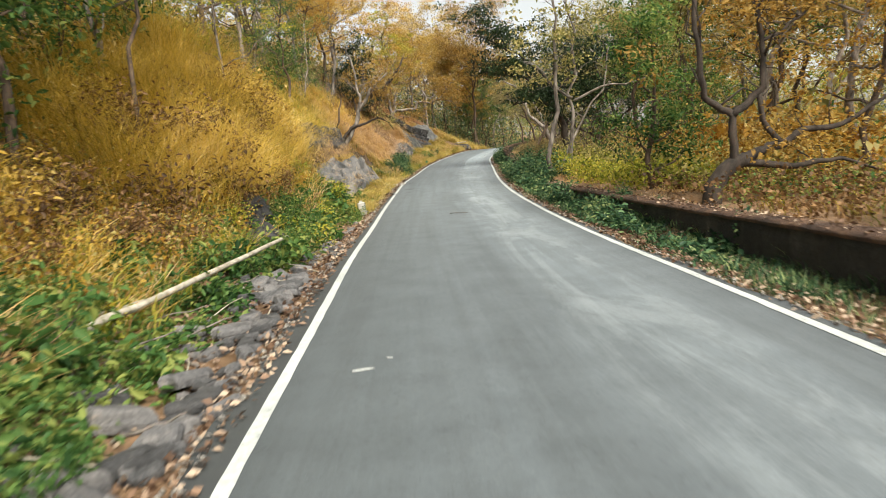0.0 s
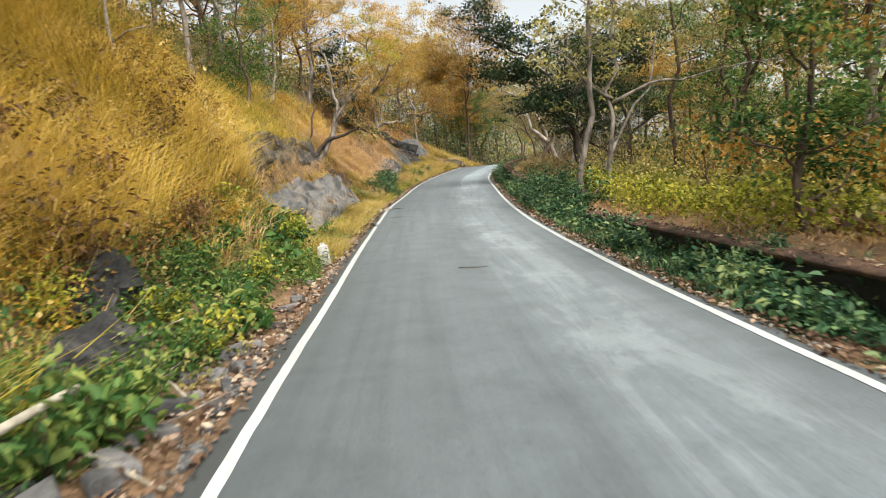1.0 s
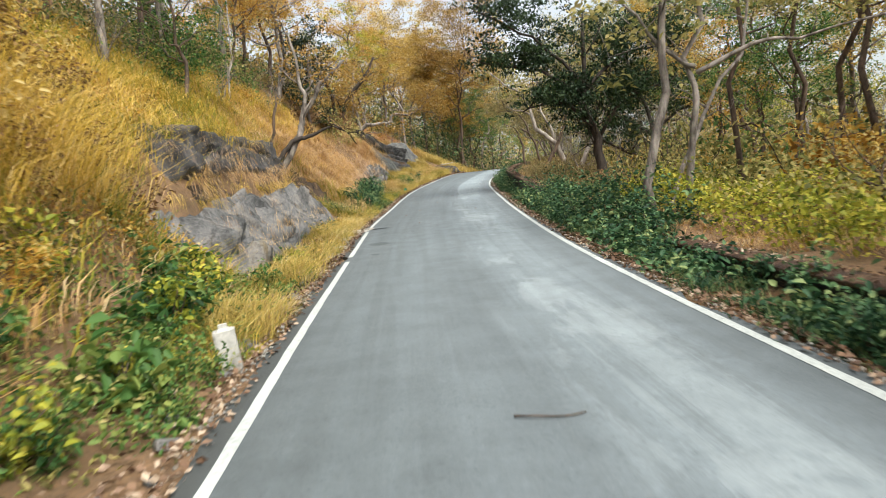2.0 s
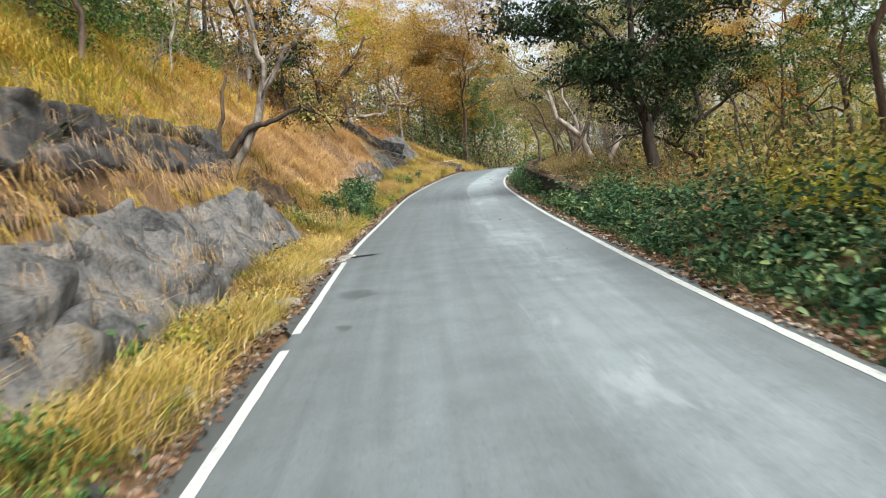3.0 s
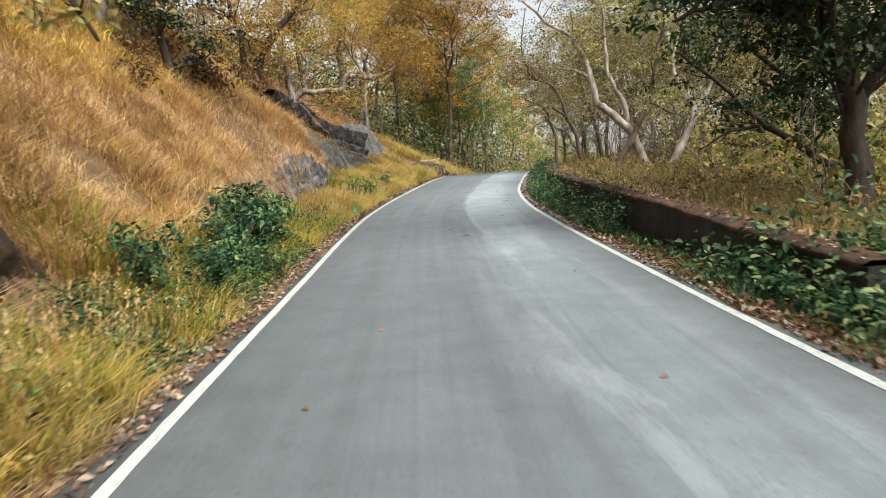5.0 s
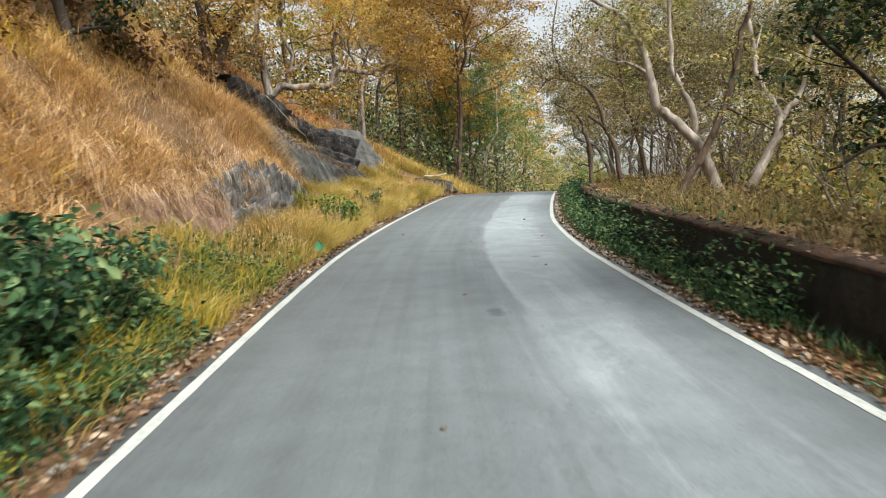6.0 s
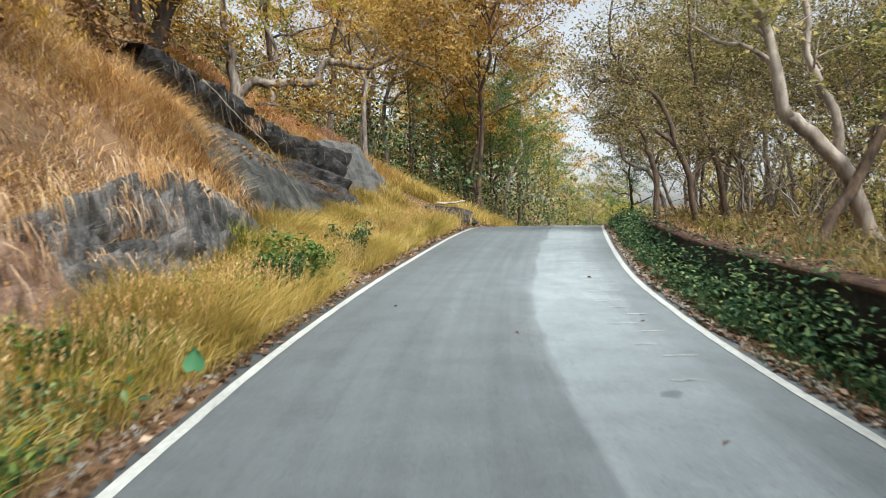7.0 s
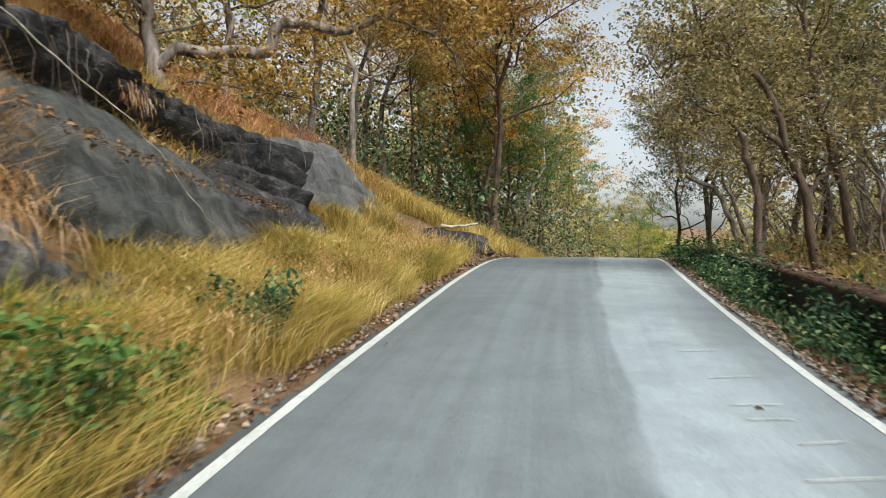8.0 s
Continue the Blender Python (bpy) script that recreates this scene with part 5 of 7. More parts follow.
# ---- trees ----
def hero_trees():
    rng = np.random.default_rng(21)
    tree((4.05, 11.4, 0.2), rng, 5, 0.1, DARK_BARK, LEAF_AMBER, 2600, 0.09, "crooked dark tree with sparse amber leaves behind the wall", [
        ([(4.0, 11.4, 0.1), (4.03, 11.4, 0.51), (4.17, 11.4, 0.95), (4.42, 11.4, 1.17), (4.60, 11.4, 1.24)], 0.17, 0.10, 0, 0),
        ([(4.45, 11.4, 1.18), (4.95, 11.4, 1.38), (5.16, 11.4, 1.40), (5.47, 11.4, 1.61), (5.90, 11.4, 1.59), (6.5, 11.4, 1.84), (7.0, 11.4, 2.13)], 0.085, 0.02, 5, 0.9),
        ([(4.45, 11.4, 1.18), (4.85, 11.4, 1.15), (5.28, 11.4, 1.07), (5.71, 11.4, 1.09), (6.06, 11.4, 1.09), (6.66, 11.4, 0.88)], 0.07, 0.018, 4, 0.7),
        ([(4.42, 11.4, 1.1), (4.40, 11.4, 1.60), (4.42, 11.4, 1.90), (4.20, 11.4, 2.04), (4.03, 11.4, 2.21), (3.97, 11.4, 2.74), (3.92, 11.4, 3.24), (3.89, 11.4, 3.81), (3.8, 11.3, 4.8)], 0.068, 0.03, 8, 1.3),
        ([(4.42, 11.4, 1.9), (4.67, 11.4, 2.09), (4.85, 11.4, 2.28), (4.90, 11.4, 2.73), (4.88, 11.4, 3.15), (4.81, 11.4, 3.73), (4.9, 11.5, 4.7)], 0.062, 0.028, 8, 1.3),
        ([(4.80, 11.4, 2.20), (4.89, 11.4, 1.81), (5.16, 11.4, 1.40)], 0.045, 0.045, 0, 0),
        ([(4.89, 11.4, 2.95), (5.17, 11.4, 3.08), (5.6, 11.4, 3.37)], 0.03, 0.015, 4, 0.8)], puff=0.42, shape=broad_leaves)
    tree((4.0, 14.0, 0.4), rng, 3.2, 0.07, BROWN_BARK, LEAF_GREEN, 4600, 0.085, "leafy young tree with green leaves behind the wall", limbs=10, spread=0.27, puff=0.24, first=0.25, twig=5, shape=broad_leaves)
    tree((3.4, 23.4, 0.7), rng, 9, 0.11, GREY_BARK, LEAF_OLIVE, 2600, 0.13, "slender pale trees with bare crooked branches", [
        ([(3.36, 23.4, 0.5), (3.56, 23.4, 2.7), (3.72, 23.4, 4.11), (3.73, 23.5, 5.4), (3.9, 23.7, 8.0)], 0.08, 0.025, 14, 1.5),
        ([(3.95, 23.6, 0.6), (4.12, 23.4, 2.12), (4.18, 23.4, 3.1), (4.3, 23.5, 5.0), (4.2, 23.6, 7.5)], 0.065, 0.02, 12, 1.5),
        ([(4.18, 23.4, 2.9), (5.05, 23.3, 3.2), (5.73, 23.2, 3.35), (8.1, 23, 3.5)], 0.045, 0.012, 4, 0.7),
        ([(4.15, 23.4, 3.0), (3.6, 23.4, 3.4), (3.12, 23.4, 4.04), (2.7, 23.3, 4.2)], 0.04, 0.012, 4, 0.8),
        ([(3.6, 23.5, 0.6), (4.2, 23.9, 1.9), (5.2, 24.3, 3.2), (5.6, 24.4, 4.6)], 0.05, 0.015, 6, 1.0)], puff=0.35)
    tree((-4.64, 34.7, 1.9), rng, 6, 0.13, GREY_BARK, LEAF_AMBER, 1100, 0.10, "leaning forked grey tree rooted on the rocky bank", [
        ([(-4.70, 34.7, 1.7), (-4.64, 34.7, 2.02), (-4.33, 34.7, 2.65), (-3.90, 34.7, 3.26), (-3.77, 34.7, 3.70), (-3.64, 34.7, 3.99), (-3.35, 34.7, 4.30), (-3.13, 34.7, 4.78), (-2.91, 34.7, 4.90), (-2.3, 34.7, 5.4)], 0.135, 0.04, 6, 1.1),
        ([(-3.74, 34.7, 3.85), (-3.63, 34.7, 4.19), (-3.60, 34.7, 4.48), (-3.71, 34.7, 4.84), (-3.73, 34.7, 5.3), (-3.9, 34.8, 6.4)], 0.085, 0.04, 6, 1.1),
        ([(-3.60, 34.7, 4.5), (-3.4, 34.8, 4.9), (-3.3, 34.9, 6.0)], 0.04, 0.02, 5, 1.0)], puff=0.3)
    tree((-4.72, 34.6, 2.0), rng, 4, 0.1, DARK_BARK, LEAF_OLIVE, 420, 0.09, "dark leaning stem with a long drooping limb", [
        ([(-4.9, 34.6, 1.9), (-4.72, 34.6, 2.29), (-4.43, 34.6, 2.81), (-3.95, 34.6, 3.17), (-3.60, 34.6, 3.20), (-3.23, 34.6, 3.34), (-2.88, 34.6, 3.45)], 0.10, 0.035, 0, 0),
        ([(-2.88, 34.6, 3.45), (-2.41, 34.5, 3.22), (-2.17, 34.5, 2.83)], 0.03, 0.012, 4, 0.6),
        ([(-2.88, 34.6, 3.45), (-2.77, 34.4, 3.45), (-2.30, 34.4, 3.21), (-1.60, 34.4, 3.16)], 0.028, 0.010, 4, 0.6),
        ([(-2.88, 34.6, 3.45), (-2.9, 34.6, 3.9)], 0.02, 0.008, 2, 0.4),
        ([(-4.72, 34.5, 2.1), (-4.69, 34.4, 1.78), (-4.54, 34.4, 1.45)], 0.06, 0.02, 0, 0),
        ([(-4.45, 34.4, 2.05), (-4.28, 34.2, 1.48), (-4.02, 34.2, 1.20), (-3.83, 34.2, 0.92)], 0.03, 0.015, 0, 0)], puff=0.25)
    tree((-4.95, 35.0, 2.6), rng, 2, 0.05, BROWN_BARK, LEAF_OLIVE, 0, 0.1, "broken-off thin dead stem standing in the grass", [
        ([(-4.98, 35.0, 2.4), (-4.88, 35.0, 2.94), (-4.68, 35.0, 3.74), (-4.51, 35.0, 4.47)], 0.055, 0.035, 0, 0)])
    tree((-6.8, 38.2, float(land(-6.8, 38.2))), rng, 7, 0.09, PALE_BARK, LEAF_OLIVE, 500, 0.10, "thin pale sapling standing in dry grass", [
        ([(-6.8, 38.2, float(land(-6.8, 38.2)) - 0.1), (-6.72, 38.2, 4.9), (-6.58, 38.2, 5.92), (-6.38, 38.2, 6.75), (-6.4, 38.3, 8.6)], 0.05, 0.02, 7, 1.0)], puff=0.3)
    tree((-4.65, 55.0, 4.3), rng, 6, 0.2, DARK_BARK, LEAF_AMBER, 6500, 0.11, "dark forked tree above the rock slab", [
        ([(-4.75, 55.0, 4.0), (-4.65, 55.0, 4.81), (-4.42, 55.0, 5.55), (-4.09, 55.0, 6.21), (-3.54, 55.0, 6.85), (-2.90, 55.0, 7.57), (-2.3, 55.1, 8.6)], 0.22, 0.06, 12, 1.6),
        ([(-4.68, 55.0, 4.9), (-4.84, 55.0, 5.82), (-4.88, 55.0, 6.57), (-5.08, 55.0, 7.31), (-5.3, 55.1, 8.6)], 0.14, 0.04, 12, 1.6)], puff=0.45)
    tree((-3.7, 58.2, 4.4), rng, 6, 0.14, GREY_BARK, LEAF_AMBER, 7500, 0.11, "tree with a long crooked limb reaching over the road", [
        ([(-3.65, 58.2, 4.2), (-3.70, 58.2, 4.68), (-3.81, 58.2, 5.27), (-3.85, 58.2, 5.82), (-3.92, 58.2, 6.4), (-3.7, 58.3, 8.6)], 0.17, 0.05, 12, 1.5),
        ([(-3.68, 58.2, 4.7), (-3.38, 58.2, 5.02), (-3.10, 58.2, 4.99), (-2.55, 58.2, 4.97), (-1.85, 58.2, 5.01), (-1.77, 58.2, 5.29), (-1.58, 58.2, 5.51), (-1.16, 58.2, 5.45)], 0.12, 0.085, 0, 0),
        ([(-1.16, 58.2, 5.45), (-0.69, 58.2, 5.37), (-0.23, 58.2, 5.50), (0.24, 58.2, 5.75), (0.56, 58.2, 6.18), (1.3, 58.3, 7.0)], 0.085, 0.03, 14, 1.3),
        ([(0.1, 58.2, 5.6), (0.61, 58.2, 5.44), (1.09, 58.2, 5.16), (1.28, 58.2, 4.70)], 0.035, 0.012, 8, 0.7),
        ([(-3.3, 58.3, 4.5), (-2.55, 58.2, 4.46), (-1.90, 58.2, 4.33), (-1.34, 58.2, 4.25), (-0.69, 58.2, 3.93)], 0.03, 0.01, 5, 0.6)], puff=0.4)
    tree((-5.4, 52.0, 3.7), rng, 4, 0.06, GREY_BARK, LEAF_OLIVE, 0, 0.1, "bare grey dead branches tangled on the slope", [
        ([(-5.35, 52.0, 3.5), (-5.40, 52.0, 3.83), (-5.67, 52.0, 4.93), (-5.71, 52.0, 5.79), (-5.90, 52.0, 6.37), (-6.26, 52.0, 7.1)], 0.05, 0.02, 5, 0.7),
        ([(-4.33, 52.0, 6.32), (-5.20, 52.0, 6.23), (-6.19, 52.0, 6.31), (-7.04, 52.0, 6.30), (-7.71, 52.0, 6.65)], 0.02, 0.05, 4, 0.6),
        ([(-5.70, 52.0, 5.25), (-6.42, 52.0, 5.32), (-6.97, 52.0, 5.56), (-7.27, 52.0, 6.14), (-7.71, 52.0, 6.72)], 0.035, 0.06, 5, 0.7),
        ([(-6.49, 52.0, 5.35), (-6.58, 52.0, 5.90), (-7.20, 52.0, 6.13)], 0.03, 0.03, 3, 0.5)])
    tree((6.55, 39.8, 0.2), rng, 8, 0.2, DARK_BARK, LEAF_DARK, 21000, 0.14, "dense dark evergreen tree leaning over the verge", [
        ([(6.65, 39.8, 0.1), (6.61, 39.8, 0.9), (6.47, 39.8, 2.34), (6.17, 39.8, 3.34), (6.12, 39.8, 4.4), (6.3, 39.8, 7.0)], 0.24, 0.06, 20, 1.9),
        ([(6.17, 39.8, 3.0), (5.5, 39.7, 3.7), (4.7, 39.6, 3.9), (3.7, 39.4, 3.6)], 0.08, 0.025, 14, 0.9),
        ([(6.54, 39.8, 2.3), (7.29, 39.8, 3.4), (8.2, 39.9, 3.9), (9.2, 40, 4.2)], 0.08, 0.025, 16, 1.2),
        ([(6.15, 39.8, 3.8), (5.0, 39.9, 4.9), (3.7, 40, 5.3), (2.3, 39.6, 5.6)], 0.08, 0.025, 18, 1.2),
        ([(6.15, 39.8, 4.4), (4.9, 39.6, 5.8), (3.4, 39.4, 6.8), (2.2, 39.4, 7.4)], 0.07, 0.02, 16, 1.4),
        ([(6.2, 39.8, 4.2), (7.4, 40.2, 5.2), (8.8, 40.5, 5.6), (10.2, 40.6, 5.6)], 0.07, 0.02, 18, 1.5)], puff=0.36, droop=0.3)
    tree((11.3, 46.8, 0.0), rng, 8, 0.16, DARK_BARK, LEAF_DARK, 9000, 0.13, "spreading dark evergreen tree below the parapet", [
        ([(11.3, 46.8, -0.6), (10.6, 46.6, 0.9), (9.6, 46.3, 1.7), (8.4, 46.0, 2.3), (7.5, 45.8, 3.1), (6.2, 45.5, 4.0)], 0.13, 0.03, 12, 0.9),
        ([(8.4, 46.0, 2.3), (7.6, 46.1, 2.2), (6.9, 46.2, 1.85)], 0.045, 0.015, 0, 0),
        ([(10.6, 46.6, 0.9), (10.8, 46.8, 3.0), (10.0, 46.5, 5.0), (9.2, 46.4, 7.2)], 0.12, 0.04, 16, 1.6),
        ([(10.7, 46.7, 2.5), (9.2, 46.4, 3.4), (8.0, 46.2, 4.3), (6.6, 46.0, 5.2)], 0.08, 0.025, 16, 1.4),
        ([(10.8, 46.8, 2.5), (12.2, 47.0, 3.4), (13.6, 47.0, 4.0)], 0.08, 0.025, 14, 1.5),
        ([(9.6, 46.3, 1.7), (9.9, 46.1, 2.3), (9.2, 45.9, 3.1)], 0.05, 0.015, 12, 0.9)], puff=0.36, droop=0.3)
    tree((7.87, 51.6, 0.5), rng, 7, 0.15, PALE_BARK, LEAF_OLIVE, 1500, 0.10, "pale grey tree with forked, twisting limbs", [
        ([(7.95, 51.6, 0.2), (7.87, 51.6, 0.77), (7.60, 51.6, 1.32), (7.27, 51.6, 2.17), (7.00, 51.6, 2.64), (6.54, 51.6, 3.11), (6.16, 51.6, 3.35)], 0.15, 0.11, 0, 0),
        ([(6.16, 51.6, 3.35), (5.98, 51.6, 3.96), (5.88, 51.6, 4.40), (5.60, 51.6, 5.08), (5.30, 51.6, 5.52), (4.64, 51.6, 5.91), (3.9, 51.5, 6.65)], 0.11, 0.03, 9, 1.3),
        ([(7.1, 51.6, 2.6), (6.86, 51.6, 3.47), (6.64, 51.6, 3.93), (6.42, 51.6, 4.53), (6.37, 51.6, 5.41), (6.3, 51.7, 6.9)], 0.085, 0.03, 8, 1.2),
        ([(5.95, 51.6, 4.2), (5.50, 51.6, 4.42), (5.05, 51.6, 4.51), (4.60, 51.6, 4.75)], 0.05, 0.015, 5, 0.7),
        ([(5.87, 51.6, 4.5), (5.37, 51.6, 5.01), (5.1, 51.6, 5.14)], 0.04, 0.012, 4, 0.6)], puff=0.3)
    tree((6.2, 51.2, 0.7), rng, 7, 0.1, BROWN_BARK, LEAF_OLIVE, 900, 0.10, "dark slanting tree crossing a pale one", [
        ([(6.0, 51.2, 0.6), (6.20, 51.2, 1.02), (6.60, 51.2, 1.67), (7.08, 51.2, 2.46), (7.47, 51.2, 3.26), (7.71, 51.2, 3.98), (7.88, 51.2, 4.70), (8.04, 51.2, 5.56), (8.2, 51.3, 6.9)], 0.11, 0.04, 7, 1.2),
        ([(7.55, 51.2, 3.35), (8.23, 51.2, 3.00), (8.62, 51.2, 2.84)], 0.04, 0.015, 4, 0.6)], puff=0.3)
    tree((8.27, 52.3, 0.4), rng, 6, 0.13, PALE_BARK, LEAF_OLIVE, 900, 0.10, "pale grey tree with spreading bare limbs", [
        ([(8.2, 52.3, 0.1), (8.27, 52.3, 0.67), (8.61, 52.3, 1.42), (9.03, 52.3, 2.19), (9.40, 52.3, 3.04), (9.13, 52.3, 3.67), (8.81, 52.3, 4.23), (8.6, 52.3, 5.5)], 0.16, 0.05, 6, 1.2),
        ([(9.37, 52.3, 3.0), (9.62, 52.3, 3.42), (10.00, 52.3, 3.99), (10.3, 52.3, 5.3)], 0.09, 0.03, 6, 1.1),
        ([(8.35, 52.3, 0.6), (8.77, 52.3, 1.01), (9.18, 52.3, 1.20)], 0.05, 0.02, 3, 0.5)], puff=0.3)
    tree((7.28, 57.8, 0.9), rng, 7, 0.12, BROWN_BARK, LEAF_BROWN, 15000, 0.082, "many-stemmed tree with thin olive foliage beyond the wall", [
        ([(7.35, 57.8, 0.7), (7.28, 57.8, 1.08), (7.00, 57.8, 2.66), (6.67, 57.8, 3.40), (6.17, 57.8, 3.84)], 0.10, 0.05, 0, 0),
        ([(6.28, 57.8, 0.8), (6.20, 57.8, 2.66), (5.98, 57.8, 3.35), (5.88, 57.8, 3.72), (5.61, 57.8, 3.96), (5.14, 57.8, 4.17)], 0.075, 0.02, 8, 0.8),
        ([(6.75, 57.8, 3.22), (6.45, 57.8, 4.14), (6.11, 57.8, 4.69), (5.78, 57.8, 4.85), (5.42, 57.8, 4.97), (5.21, 57.8, 5.40), (5.08, 57.8, 6.13), (5.3, 57.9, 7.6)], 0.065, 0.02, 16, 1.1),
        ([(5.42, 57.8, 4.97), (5.03, 57.8, 4.96), (4.80, 57.8, 4.87), (4.57, 57.8, 4.57)], 0.03, 0.01, 7, 0.6),
        ([(8.4, 58.5, 0.7), (8.37, 58.5, 1.02), (8.02, 58.5, 2.90), (7.64, 58.5, 4.07), (7.49, 58.5, 5.04), (7.30, 58.5, 5.82), (7.2, 58.6, 7.6)], 0.10, 0.025, 18, 1.4),
        ([(7.05, 57.8, 2.6), (7.37, 58.2, 2.9), (7.81, 58.5, 3.19), (7.91, 58.5, 3.39), (8.09, 58.5, 4.17), (8.4, 58.6, 5.6)], 0.05, 0.02, 12, 1.2)], puff=0.42)
    tree((8.94, 64.6, 1.2), rng, 7, 0.1, GREY_BARK, LEAF_BROWN, 6500, 0.10, "crooked grey tree with sparse drooping leaves", [
        ([(9.0, 64.6, 0.9), (8.94, 64.6, 1.63), (8.55, 64.6, 2.64), (8.20, 64.6, 3.19), (7.50, 64.6, 3.48), (7.35, 64.6, 3.79), (7.20, 64.6, 4.44), (6.75, 64.6, 4.94)], 0.09, 0.025, 9, 0.9),
        ([(9.2, 64.6, 0.9), (9.16, 64.6, 1.63), (8.77, 64.6, 2.79), (8.53, 64.6, 3.37), (8.5, 64.7, 5.5)], 0.08, 0.02, 10, 1.2),
        ([(7.50, 64.6, 3.48), (7.39, 64.6, 4.22), (7.79, 64.6, 4.89), (7.47, 64.6, 5.52), (6.95, 64.6, 5.94)], 0.05, 0.015, 10, 0.9)], puff=0.35)
    tree((-5.8, 7.4, 1.9), rng, 4.6, 0.08, BROWN_BARK, LEAF_GREEN, 8500, 0.10, "leafy dark green tree leaning over the near bank", limbs=14, spread=0.5, puff=0.32, first=0.3, lean=(0.16, 0.08), twig=6, shape=broad_leaves)
    tree((-5.0, 47.5, float(land(-5.0, 47.5))), rng, 4.4, 0.12, DARK_BARK, LEAF_DARK, 6500, 0.11, "small dark evergreen tree on the slope behind a leaning one", limbs=12, spread=0.26, puff=0.26, first=0.3, twig=5)
    tree((3.0, 70.0, 1.2), rng, 12.5, 0.12, BROWN_BARK, LEAF_AMBER, 30000, 0.115, "tall tree with an orange-brown crown over the bend", limbs=15, spread=0.36, puff=0.42, first=0.38, lean=(0.08, -0.12), twig=8)



